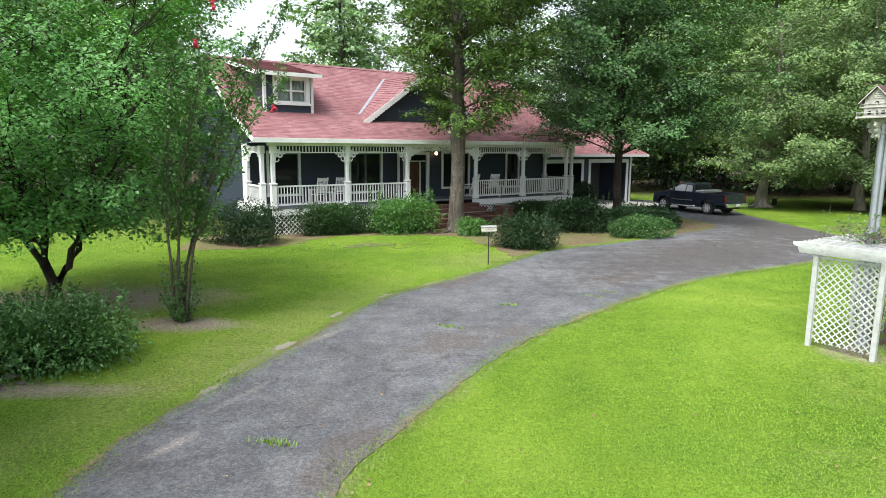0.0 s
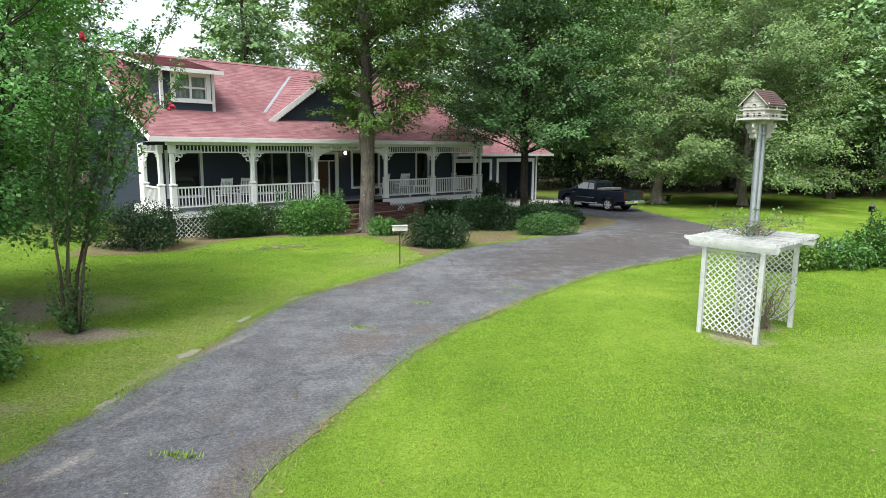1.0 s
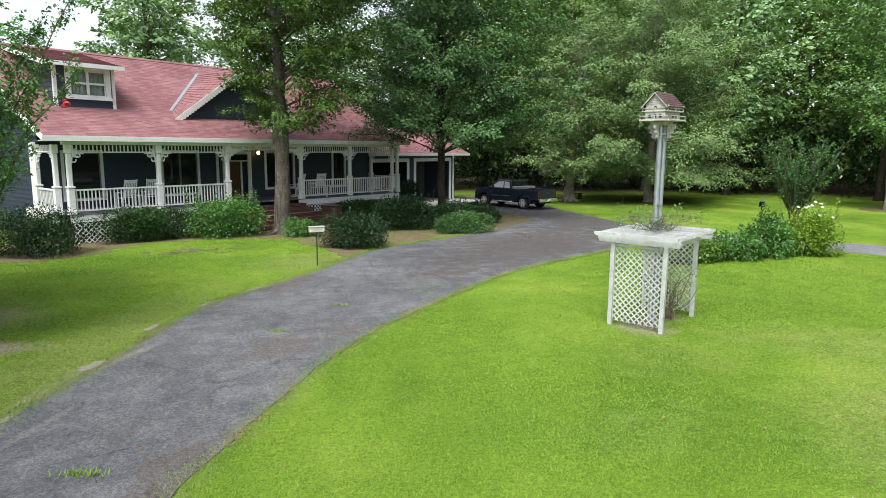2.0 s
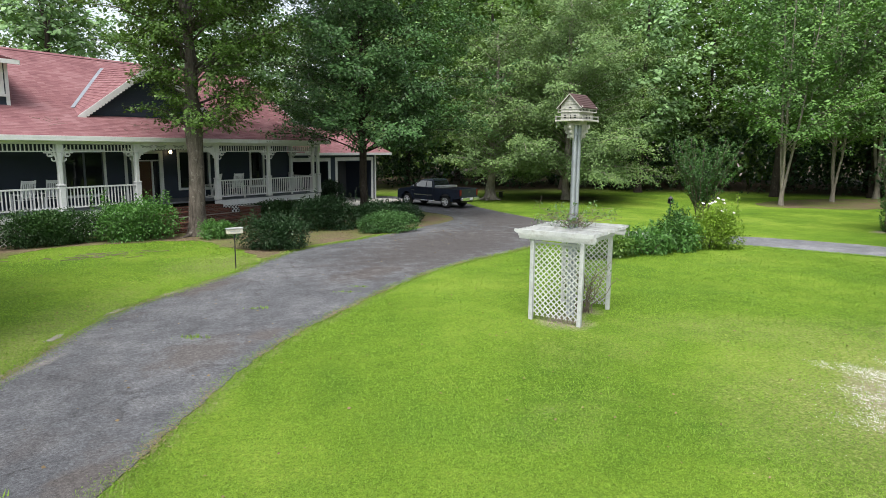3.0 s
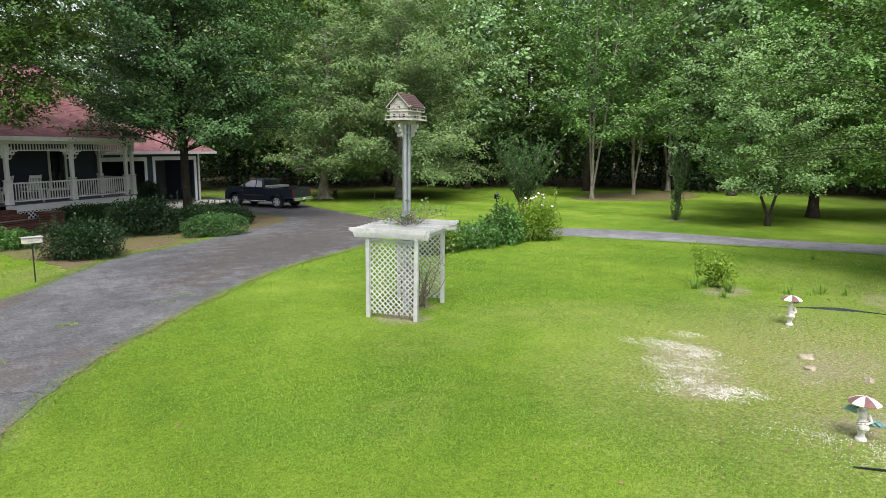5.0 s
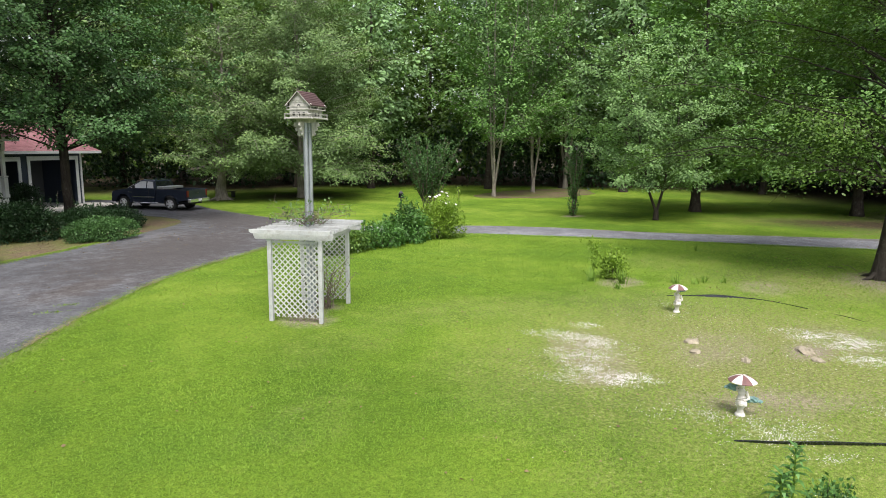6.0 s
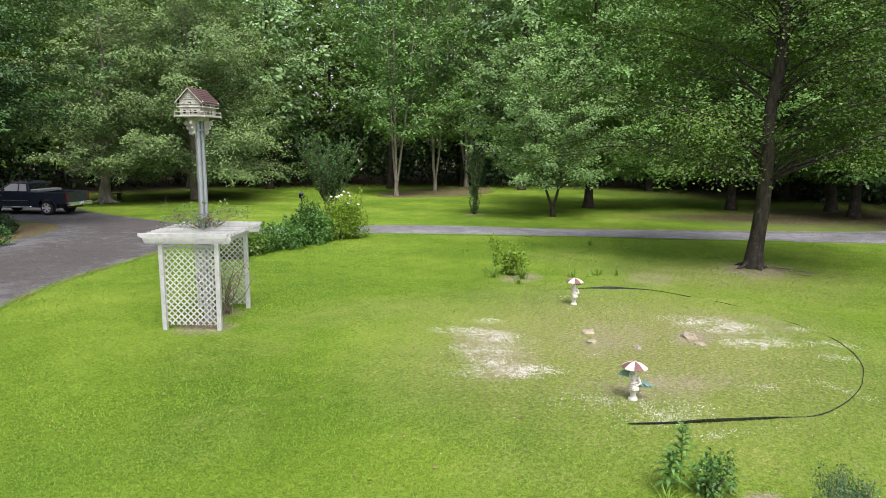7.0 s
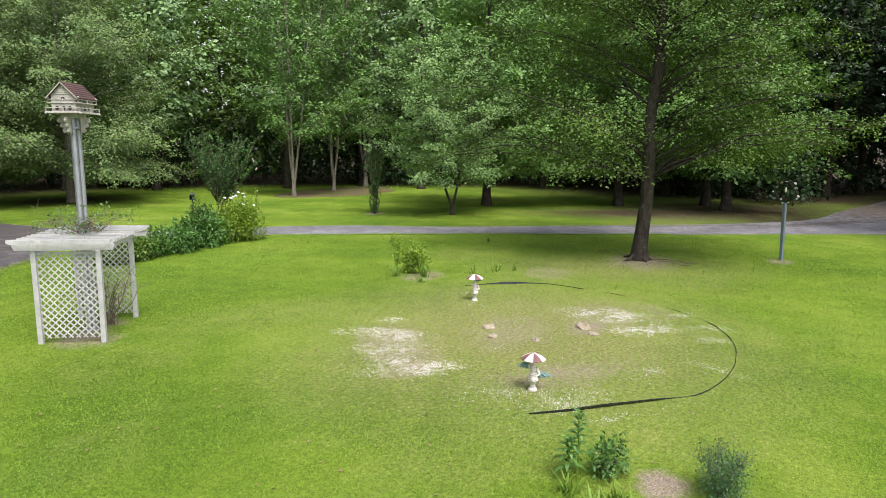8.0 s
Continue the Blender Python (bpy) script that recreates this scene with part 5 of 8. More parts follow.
for s in (-1, 1):
    a, b = (GX + s * GW, GY - 0.25, GZ0 - 0.06), (GX + s * (GW - 0.35), BREAK_Y + 0.05, GZ0 + 0.2)
    quad = [(GX + s * GW, GY - 0.25, GZ0 - 0.04), (GX + s * (GW - 0.25), BREAK_Y + 0.1, BREAK_Z + 0.02), (GX, yr, GP), (GX, GY - 0.25, GP)]
    part("gable_roof", courses(Geo(), quad, 18, 0.024, (s * 0.55, 0, 0.8)), SHINGLE, gable)
g = Geo()
for s in (-1, 1):
    g.bar((GX + s * (GW + 0.05), GY - 0.27, GZ0 - 0.12), (GX, GY - 0.27, GP - 0.06), 0.03, 0.17)
    for i in range(26):                     # scallops
        k = (i + 0.5) / 26
        x, z = GX + s * (GW + 0.05) * (1 - k), GZ0 - 0.12 + (GP - GZ0 + 0.06) * k
        g.lathe([(0.085, -0.013), (0.085, 0.013)], 8, Matrix.Translation((x - s * 0.05, GY - 0.27, z - 0.09)) @ Matrix.Rotation(radians(90), 4, "X"))
part("bargeboard", g, WHITE, gable, "scalloped white bargeboard")
g = Geo()
for s in (-1, 1):
    g.bar((GX + s * (GW - 0.22), BREAK_Y + 0.02, BREAK_Z + 0.045), (GX + s * 0.02, yr - 0.02, GP + 0.03), 0.16, 0.012)
part("valley_flashing", g, STEEL, gable, "pale metal valley flashing")

# brick steps with a pier
g = Geo()
for i in range(6):
    h = DECK_Z - 0.19 * (i + 1) + 0.0
    if h > 0.03:
        g.chamfered(6.72 - 0.10 * i, -0.36 * (i + 1) - 0.10, -0.1, 10.72 + 0.20 * i, -0.36 * i - 0.10, h, 0.012)
steps = part("steps", g, BRICK, house, "dark red brick steps")
part("brick_pier", Geo().chamfered(11.2, -1.75, -0.1, 11.9, -1.05, 0.80, 0.015).box(11.16, -1.79, 0.78, 11.94, -1.01, 0.86), BRICK, house, "low brick pier beside the steps")

# wing with carport
WY, WZ = 3.0, 3.35
g = Geo()
for a, b, lo, hi in ((17.8, 18.75, 0, 3.3), (18.75, 21.95, 2.80, 3.3), (21.95, 22.85, 0, 3.3), (22.85, 26.45, 2.82, 3.3), (26.45, 26.95, 0, 3.3)):
    panel = part("wing_wall", Geo().box(a, WY, lo, b, WY + 0.15, hi), SIDING, house, "slate blue wing with a carport")
    boards = Geo()
    lap(boards, lambda z: (a, b), lo, hi, WY)
    part("siding", boards, SIDING, panel)
g.box(17.8, 9.6, 0, 24.2, 9.75, 3.3).box(25.2, 9.6, 0, 26.95, 9.75, 3.3).box(24.2, 9.6, 0, 25.2, 9.75, 1.2).box(24.2, 9.6, 2.1, 25.2, 9.75, 3.3)
g.box(26.8, WY + 0.15, 0, 26.95, 9.6, 3.3).box(22.25, WY + 0.15, 0, 22.4, 9.6, 3.3)
part("wing_wall", g, SIDING, house, "slate blue wing with a carport")
part("carport_lining", Geo().box(22.42, 5.6, 0.05, 23.35, 5.7, 3.2).box(24.15, 5.6, 0.05, 26.78, 5.7, 3.2).box(23.35, 5.6, 0.05, 24.15, 5.7, 1.35).box(23.35, 5.6, 2.15, 24.15, 5.7, 3.2).box(22.42, WY + 0.2, 0.05, 22.45, 9.5, 3.2), CARPORT_WALL, house)
part("wing_ceiling", Geo().box(17.8, WY - 0.4, 3.30, 27.6, 9.7, 3.33), PORCH_CEIL, house)
g = Geo()
for a, b, top in ((18.75, 21.95, 2.80), (22.85, 26.45, 2.82)):
    g = Geo().box(a - 0.22, WY - 0.06, 0, a, WY - 0.024, top + 0.24).box(b, WY - 0.06, 0, b + 0.22, WY - 0.024, top + 0.24).box(a, WY - 0.06, top, b, WY - 0.024, top + 0.24)
    part("opening_trim", g, WHITE, house, "white trim round a garage opening", bevel=0.006)
part("corner_trim", Geo().box(26.85, WY - 0.05, 0, 27.0, WY + 0.2, 3.3), WHITE, house)
g = Geo()
part("wing_roof", courses(Geo(), [(17.9, WY - 0.55, WZ), (28.2, WY - 0.55, WZ), (28.2, 6.4, 5.1), (17.9, 6.4, 5.1)], 26), SHINGLE, house)
part("wing_roof", courses(Geo(), [(28.2, 10.3, WZ), (17.9, 10.3, WZ), (17.9, 6.4, 5.1), (28.2, 6.4, 5.1)], 26), SHINGLE, house)
part("wing_gable", Geo().prism([(WY - 0.5, WZ - 0.03), (6.4, 5.06), (10.2, WZ - 0.03)], -28.1, -27.9, Matrix.Rotation(radians(90), 4, "Z")), SIDING, house)
part("wing_fascia", Geo().box(17.9, WY - 0.585, WZ - 0.14, 28.2, WY - 0.56, WZ + 0.02), WHITE, house)
part("carport_slab", Geo().box(21.5, WY - 2.6, -0.1, 27.6, 9.6, 0.05), CONCRETE, house, "pale concrete carport slab", bevel=0.01)


def rocking_chair(x, y, turn):
    w = house.matrix_basis @ pose(x, y, DECK_Z, 0, 0, turn)
    ob = thing("rocking_chair", w, "white wooden rocking chair on the porch", "chair", "rocking chairs on the porch")
    g = Geo()
    for k in range(6):
        g.box(-0.26, -0.24 + k * 0.085, 0.40 + 0.004 * k, 0.26, -0.165 + k * 0.085, 0.42 + 0.004 * k)
    part("seat", g, WHITE, ob)
    lean = Matrix.Translation((0, 0.24, 0.42)) @ Matrix.Rotation(radians(-14), 4, "X")
    g = Geo().box(-0.29, -0.02, -0.05, -0.245, 0.025, 0.80, lean).box(0.245, -0.02, -0.05, 0.29, 0.025, 0.80, lean).box(-0.25, -0.018, 0.66, 0.25, 0.018, 0.78, lean).box(-0.25, -0.018, 0.08, 0.25, 0.018, 0.14, lean)
    back = part("backrest", g, WHITE, ob)
    for k in range(6):
        part("slat", Geo().box(-0.205 + k * 0.073, -0.01, 0.1, -0.160 + k * 0.073, 0.01, 0.70, lean), WHITE, back)
    for s in (-1, 1):
        part("armrest", Geo().box(s * 0.31 - 0.05, -0.28, 0.63, s * 0.31 + 0.05, 0.28, 0.655), WHITE, ob)
        part("leg", Geo().box(s * 0.28 - 0.022, -0.24, 0.05, s * 0.28 + 0.022, -0.195, 0.63), WHITE, ob)
        part("leg", Geo().box(s * 0.28 - 0.022, 0.20, 0.05, s * 0.28 + 0.022, 0.245, 0.45), WHITE, ob)
        pts = [(s * 0.28, -0.42 + 0.1 * i, 0.028 + 0.45 * (0.5 - (i + 0.5) / 10) ** 2 * 0.55) for i in range(10)]
        g = Geo()
        for p, q in zip(pts, pts[1:]):
            g.bar(p, q, 0.035, 0.05)
        part("rocker", g, WHITE, ob)
    return ob


rocking_chair(2.62, 1.35, 190)
for x, y, turn in ((3.75, 1.4, 170), (12.9, 1.3, 175), (11.5, 1.35, 200)):
    rocking_chair(x, y, turn)


def porch_table(x, y):
    ob = thing("side_table", house.matrix_basis @ pose(x, y, DECK_Z), "small white slatted porch side table", "table")
    g = Geo()
    for k in range(5):
        g.box(-0.30, -0.26 + k * 0.105, 0.47, 0.30, -0.165 + k * 0.105, 0.495)
    part("tabletop", g, WHITE, ob)
    for sx in (-1, 1):
        for sy in (-1, 1):
            part("leg", Geo().box(sx * 0.25 - 0.022, sy * 0.2 - 0.022, 0, sx * 0.25 + 0.022, sy * 0.2 + 0.022, 0.47), WHITE, ob)


porch_table(3.15, 1.5)
porch_table(13.6, 1.5)
# ---------------------------------------------------------------- trellis stand with the birdhouse
TR = pose(8.205, 11.995, 0, 0, 0, 34.6)      # x along the long side, y along the lattice side (pointing back-left)
LX, LY = 0.915, 0.565                        # half sides
stand = thing("trellis_stand", TR, "weathered white trellis stand with lattice sides on the lawn", "trellis")
rng = np.random.default_rng(3)
for sx, sy in ((-1, -1), (-1, 1), (1, -1), (1, 1)):
    o = part("post", Geo().chamfered(-0.045, -0.045, -0.08, 0.045, 0.045, 1.80, 0.006), WORN_WHITE, stand)
    o.location = (sx * LX, sy * LY, 0)
    o.rotation_euler = (radians(rng.normal(0, 0.5)), radians(rng.normal(0, 0.5)), 0)
for sx in (-1, 1):
    turn = Matrix.Translation((sx * LX, 0, 0)) @ Matrix.Rotation(radians(90), 4, "Z")
    w, z0, z1 = LY - 0.045, 0.10, 1.76
    g = Geo().box(-w, -0.02, z1 - 0.04, w, 0.02, z1)
    pan = part("lattice_panel", g, WORN_WHITE, stand, "white diagonal lattice panel")
    pan.matrix_basis = turn
    for a, b in lattice_bits(None, -w, z0, w, z1 - 0.02, -0.006, 0.130, 0.025, 0.009):
        part("lath", Geo().bar(a, b, 0.009, 0.025), WORN_WHITE, pan)
# top: doubled fascia and cross slats with sawn ends
for sx in (-1, 1):
    part("fascia", Geo().prism([(-0.86, 1.80), (0.86, 1.80), (0.90, 1.90), (0.86, 1.94), (-0.86, 1.94), (-0.90, 1.90)], sx * (LX + 0.05) - 0.02, sx * (LX + 0.05) + 0.02, Matrix.Rotation(radians(90), 4, "Z") @ Matrix.Scale(-1, 4, (0, 1, 0))), WORN_WHITE, stand)
for sy in (-1, 1):
    part("rail", Geo().box(-LX - 0.03, sy * (LY + 0.05) - 0.02, 1.76, LX + 0.03, sy * (LY + 0.05) + 0.02, 1.90), WORN_WHITE, stand)
for i in range(13):
    x = -LX - 0.22 + i * (2 * LX + 0.44) / 12
    g = Geo().prism([(-0.84, 1.925), (0.84, 1.925), (0.90, 1.96), (0.90, 2.01), (-0.90, 2.01), (-0.90, 1.96)], x - 0.021, x + 0.021, Matrix.Rotation(radians(90), 4, "Z") @ Matrix.Scale(-1, 4, (0, 1, 0)))
    o = part("slat", g, WORN_WHITE, stand)
    o.rotation_euler = (0, 0, radians(rng.normal(0, 0.7)))
    o.location = (0, 0, rng.normal(0, 0.004))


def vine(name, m, label, seed, n, h, reach, leaves, z0, cane=0.013):
    rng = np.random.default_rng(seed)
    g = Geo()
    at = []
    for k in range(n):
        a = rng.uniform(0, 6.28)
        b = np.array([rng.normal(0, 0.10), rng.normal(0, 0.10), z0])
        pts = [b]
        d = np.array([math.cos(a) * reach, math.sin(a) * reach, h])
        for i in range(1, 8):
            d2 = d / 7 + rng.normal(0, 0.07, 3) * (h + reach) * 0.4
            if i > 4:
                d2[2] -= 0.05 * h * (i - 4)
            pts.append(pts[-1] + d2)
        g.tube(pts, np.linspace(cane, cane * 0.3, 8), 4)
        for i in range(2, 8):
            e = pts[i] + rng.normal(0, 0.12, 3)
            g.tube([pts[i], e], [0.004, 0.002], 3)
            if rng.uniform() < leaves:
                at.append(e + rng.normal(0, 0.05, (5, 3)))
    ob = thing(name, m, label, "vine")
    part("branchwork", g, TWIG, ob)
    if at:
        at = np.concatenate(at)
        part("leaves", quads_mesh("leaves", leaf_quads(rng, at, rng.normal(0, 1, at.shape), 0.07, 0.6)), LEAF_PALE, ob)
    return ob


vine("dry_vine", TR @ pose(0.35, -0.15, 0), "bare brown vine tangled inside the trellis", 5, 24, 1.25, 0.50, 0.10, 0.0)
vine("top_vine", TR @ pose(0.0, 0.0, 0), "thin vine twigs on the trellis top round the pole", 6, 34, 0.42, 0.80, 0.30, 2.0, 0.006)

pole = thing("birdhouse_pole", TR @ pose(-0.12, -0.02, 0), "galvanised triple steel pipe pole carrying the birdhouse", "pole")
for x, y in ((-0.055, 0.0), (0.05, -0.045), (0.05, 0.055)):
    part("pipe", Geo().lathe([(0.05, -0.1), (0.05, 4.28)], 14, Matrix.Translation((x, y, 0))), STEEL, pole, smooth=False)
for z in (2.2, 4.06):
    part("band", Geo().lathe([(0.125, z), (0.125, z + 0.03)], 16), STEEL, pole)


def birdhouse():
    ob = thing("birdhouse", TR @ pose(-0.12, -0.02, 4.28, 0, 0, -7.6), "white two-storey martin birdhouse with a maroon roof", "birdhouse")
    hx, hy = 0.31, 0.225
    part("platform", Geo().chamfered(-0.35, -0.34, 0.06, 0.35, 0.34, 0.09, 0.006).chamfered(-0.16, -0.16, -0.02, 0.16, 0.16, 0.06, 0.01), AGED, ob)
    # walls as slabs with round dark entrances
    part("body", Geo().box(-hx, -hy, 0.09, hx, hy, 0.40).prism([(-hy, 0.40), (hy, 0.40), (0, 0.40 + hy * 1.0)], -hx, hx, Matrix.Rotation(radians(90), 4, "Z")), AGED, ob, bevel=0.004)
    for sx in (-1, 1):
        g = Geo()
        for i in range(6):
            z = 0.405 + i * 0.034
            half = hy - (z - 0.40) - 0.012
            if half > 0.02:
                g.prism([(-half, z), (half, z), (max(0.004, half - 0.026), z + 0.026), (-max(0.004, half - 0.026), z + 0.026)], -sx * (hx + 0.008), -sx * hx, Matrix.Rotation(radians(90), 4, "Z"))
        tagged(part("gable_boards", g, AGED, ob), kind="stuff")
    part("ledge", Geo().chamfered(-0.33, -0.30, 0.245, 0.33, 0.30, 0.262, 0.004), AGED, ob)
    disc = Geo().lathe([(0.036, -0.006), (0.036, 0.006)], 12).mesh("entrance_hole")
    disc.materials.append(BLACK_IRON)
    def hole(m):
        part("entrance_hole", disc, BLACK_IRON, ob).matrix_basis = m
    for z in (0.155, 0.325):
        for y in (-0.12, 0.0, 0.12):
            for sx in (-1, 1):
                if z > 0.3 and y == 0.0 or z < 0.3:
                    hole(Matrix.Translation((sx * hx, y, z)) @ Matrix.Rotation(radians(90), 4, "Y"))
        for x in (-0.15, 0.0, 0.15):
            for sy in (-1, 1):
                hole(Matrix.Translation((x, sy * hy, z)) @ Matrix.Rotation(radians(90), 4, "X"))
    for k, (z, ex, ey) in enumerate(((0.09, 0.335, 0.325), (0.262, 0.315, 0.285))):
        g = Geo()
        h = 0.075 if k == 0 else 0.06
        for s in (-1, 1):
            g.box(-ex, s * ey - 0.008, z + h - 0.015, ex, s * ey + 0.008, z + h).box(s * ex - 0.008, -ey, z + h - 0.015, s * ex + 0.008, ey, z + h)
            for t in (-1, 0, 1):
                g.box(t * ex - 0.011, s * ey - 0.011, z, t * ex + 0.011, s * ey + 0.011, z + h + 0.012).box(s * ex - 0.011, t * ey - 0.011, z, s * ex + 0.011, t * ey + 0.011, z + h + 0.012)
        part("railing", g, AGED, ob)
        for sx in (-1, 1):
            for sy in (-1, 1):
                part("finial", Geo().lump((sx * ex, sy * ey, z + (h + 0.03 if k else -0.03)), (0.024, 0.024, 0.024), 0, 8, 0.0), AGED, ob)
    e = 0.075
    for s in (-1, 1):
        g = Geo()
        n = 7
        for i in range(n):
            a, b = i / n, (i + 1) / n
            y0, z0 = s * (hy + e) * (1 - a), 0.40 - e + (hy + e) * a
            y1, z1 = s * (hy + e) * (1 - b), 0.40 - e + (hy + e) * b
            g.add([(-hx - 0.06, y0, z0 + 0.026), (hx + 0.06, y0, z0 + 0.026), (hx + 0.06, y1, z1 + 0.016), (-hx - 0.06, y1, z1 + 0.016), (-hx - 0.06, y0, z0), (hx + 0.06, y0, z0), (hx + 0.06, y1, z1), (-hx - 0.06, y1, z1)],
                  [(0, 1, 2, 3), (7, 6, 5, 4), (0, 4, 5, 1), (0, 3, 7, 4), (1, 5, 6, 2)])
        part("roof", g, BH_ROOF, ob, "faded maroon shingle roof")
    for sx in (-1, 1):
        for s in (-1, 1):
            part("bargeboard", Geo().bar((sx * (hx + 0.055), s * (hy + e), 0.40 - e), (sx * (hx + 0.055), 0, 0.40 + hy), 0.012, 0.018), AGED, ob)
    for a in range(4):
        m = Matrix.Rotation(radians(90 * a), 4, "Z")
        g = Geo()
        g.prism([(0.13, -0.01), (0.30, -0.01), (0.30, -0.07), (0.25, -0.12), (0.26, -0.18), (0.21, -0.20), (0.20, -0.28), (0.16, -0.27), (0.13, -0.34)], -0.015, 0.015, m)
        for x, z, r in ((0.27, -0.07, 0.04), (0.23, -0.16, 0.04), (0.18, -0.26, 0.04)):
            g.lathe([(r, -0.022), (r, 0.022)], 10, m @ Matrix.Translation((x, 0, z)) @ Matrix.Rotation(radians(90), 4, "X"))
        part("bracket", g, AGED, ob, "scrolled white bracket")
    return ob


birdhouse()

# ---------------------------------------------------------------- pickup truck: x forward, y to its left, z up
def wheel(parent, x, y, r):
    m = Matrix.Translation((x, y, r)) @ Matrix.Rotation(radians(90), 4, "X")
    s = 1 if y > 0 else -1
    t = part("wheel", Geo().lathe([(r * 0.62, -0.12), (r * 0.94, -0.125), (r, -0.09), (r, 0.09), (r * 0.94, 0.125), (r * 0.62, 0.12)], 28, m), TYRE, parent, "black tyre", smooth=False)
    g = Geo().lathe([(r * 0.64, -0.11), (r * 0.64, 0.11)], 24, m)
    part("hub", g, PLASTIC_BLK, t)
    g = Geo()
    mo = Matrix.Translation((x, y + s * 0.135, r)) @ Matrix.Rotation(radians(90), 4, "X")
    n = 24
    vs = [(q * math.cos(2 * math.pi * k / n), q * math.sin(2 * math.pi * k / n), z) for q, z in ((r * 0.66, -s * 0.02), (r * 0.58, -s * 0.022)) for k in range(n)]
    g.add(vs, [(k, (k + 1) % n, n + (k + 1) % n, n + k) for k in range(n)], mo)
    for k in range(6):
        rot = mo @ Matrix.Rotation(2 * math.pi * k / 6, 4, "Z")
        g.box(0.03, -0.045, -0.012, r * 0.60, 0.045, 0.012, rot)
    g.lathe([(0.075, -0.03), (0.075, 0.03)], 14, mo)
    part("rim", g, ALLOY, t, "silver alloy rim")


def pickup(m):
    ob = thing("pickup_truck", m, "dark navy extended-cab pickup with chrome bumper and step bars", "truck")
    W, R, FX, RX = 0.91, 0.38, 3.23, 0.0          # half width, tyre, axles
    def arch(cx, r, n=9, down=0.52):
        return [(cx + r * math.cos(math.pi * (1 - i / (n - 1))), down - 0.12 + r * math.sin(math.pi * (1 - i / (n - 1)))) for i in range(n)]
    # lower body with wheel arches, nose to cab back
    front = [(1.02, 0.42)] + [(2.72, 0.42)] + arch(FX, 0.50) + [(3.80, 0.42), (4.05, 0.50), (4.10, 0.80), (4.02, 1.02), (3.75, 1.10), (2.72, 1.20), (2.50, 1.22), (1.02, 1.20)]
    body = part("body", Geo().prism(front, -W, W), TRUCK_PAINT, ob, bevel=0.05)
    # crowned bonnet
    part("bonnet", Geo().prism([(2.55, 1.16), (4.0, 1.0), (3.85, 1.10), (3.2, 1.19), (2.62, 1.24)], -0.66, 0.66), TRUCK_PAINT, ob, bevel=0.03)
    # bed
    side = [(-1.18, 0.62), (-0.55, 0.55)] + arch(RX, 0.50) + [(0.62, 0.45), (0.98, 0.45), (0.98, 1.20), (-1.18, 1.22)]
    for s in (-1, 1):
        part("bed_side", Geo().prism(side, s * W - (0.09 if s > 0 else 0), s * W + (0.09 if s < 0 else 0)), TRUCK_PAINT, ob, bevel=0.02)
        for cx in (FX, RX):
            flare = Geo()
            pts = arch(cx, 0.53, 13)
            for p, q in zip(pts, pts[1:]):
                flare.bar((p[0], s * (W + 0.01), p[1]), (q[0], s * (W + 0.01), q[1]), 0.09, 0.07)
            part("fender_flare", flare, TRUCK_PAINT, ob)
        part("bed_rail", Geo().box(-1.15, s * W - 0.075, 1.21, 0.96, s * W - 0.015 if s > 0 else s * W + 0.075, 1.24) if s > 0 else Geo().box(-1.15, -W + 0.015, 1.21, 0.96, -W + 0.075, 1.24), PLASTIC_BLK, ob)
        part("step_bar", Geo().tube([(0.85, s * 0.93, 0.44), (0.95, s * 0.98, 0.40), (2.45, s * 0.98, 0.40), (2.55, s * 0.93, 0.44)], [0.045] * 4, 10), CHROME, ob, "chrome step bar", smooth=True)
        part("step_pad", Geo().box(1.1, s * 0.98 - 0.04, 0.44, 1.45, s * 0.98 + 0.04, 0.45).box(1.95, s * 0.98 - 0.04, 0.44, 2.3, s * 0.98 + 0.04, 0.45), PLASTIC_BLK, ob)
        part("body_moulding", Geo().box(1.08, s * W - 0.008, 0.72, 2.62, s * W + 0.014, 0.78) if s > 0 else Geo().box(1.08, -W - 0.014, 0.72, 2.62, -W + 0.008, 0.78), CHROME, ob, "bright side moulding")
        g = Geo().bar((2.42, s * 0.90, 1.22), (2.40, s * 1.00, 1.28), 0.05, 0.05)
        g.chamfered(2.34, s * 1.03 - 0.09, 1.24, 2.46, s * 1.03 + 0.09, 1.42, 0.03)
        part("mirror", g, PLASTIC_BLK, ob)
        part("door_handle", Geo().chamfered(1.56, s * W - 0.01 if s > 0 else -W - 0.03, 1.03, 1.74, s * W + 0.03 if s > 0 else -W + 0.01, 1.07, 0.01), TRUCK_PAINT, ob)
        part("door_seam", Geo().box(1.45, s * W - 0.004, 0.46, 1.46, s * W + 0.004, 1.2).box(2.55, s * W - 0.004, 0.46, 2.56, s * W + 0.004, 1.2), PLASTIC_BLK, ob)
        part("badge", Geo().box(2.62, s * W - 0.002, 0.98, 2.86, s * W + 0.004, 1.02), CHROME, ob)
        part("headlight", Geo().chamfered(3.86, s * 0.72 - 0.14, 0.84, 4.10, s * 0.72 + 0.17, 1.03, 0.04), LENS, ob)
        part("tail_light", Geo().chamfered(-1.20, s * 0.83 - 0.065, 0.80, -1.12, s * 0.83 + 0.09, 1.17, 0.015), TAIL_RED, ob)
    part("bed_floor", Geo().box(-1.15, -0.84, 0.70, 0.96, 0.84, 0.76).box(0.90, -0.84, 0.76, 0.97, 0.84, 1.2), PLASTIC_BLK, ob)
    part("tailgate", Geo().box(-1.19, -0.77, 0.64, -1.12, 0.77, 1.22), TRUCK_PAINT, ob, bevel=0.015)
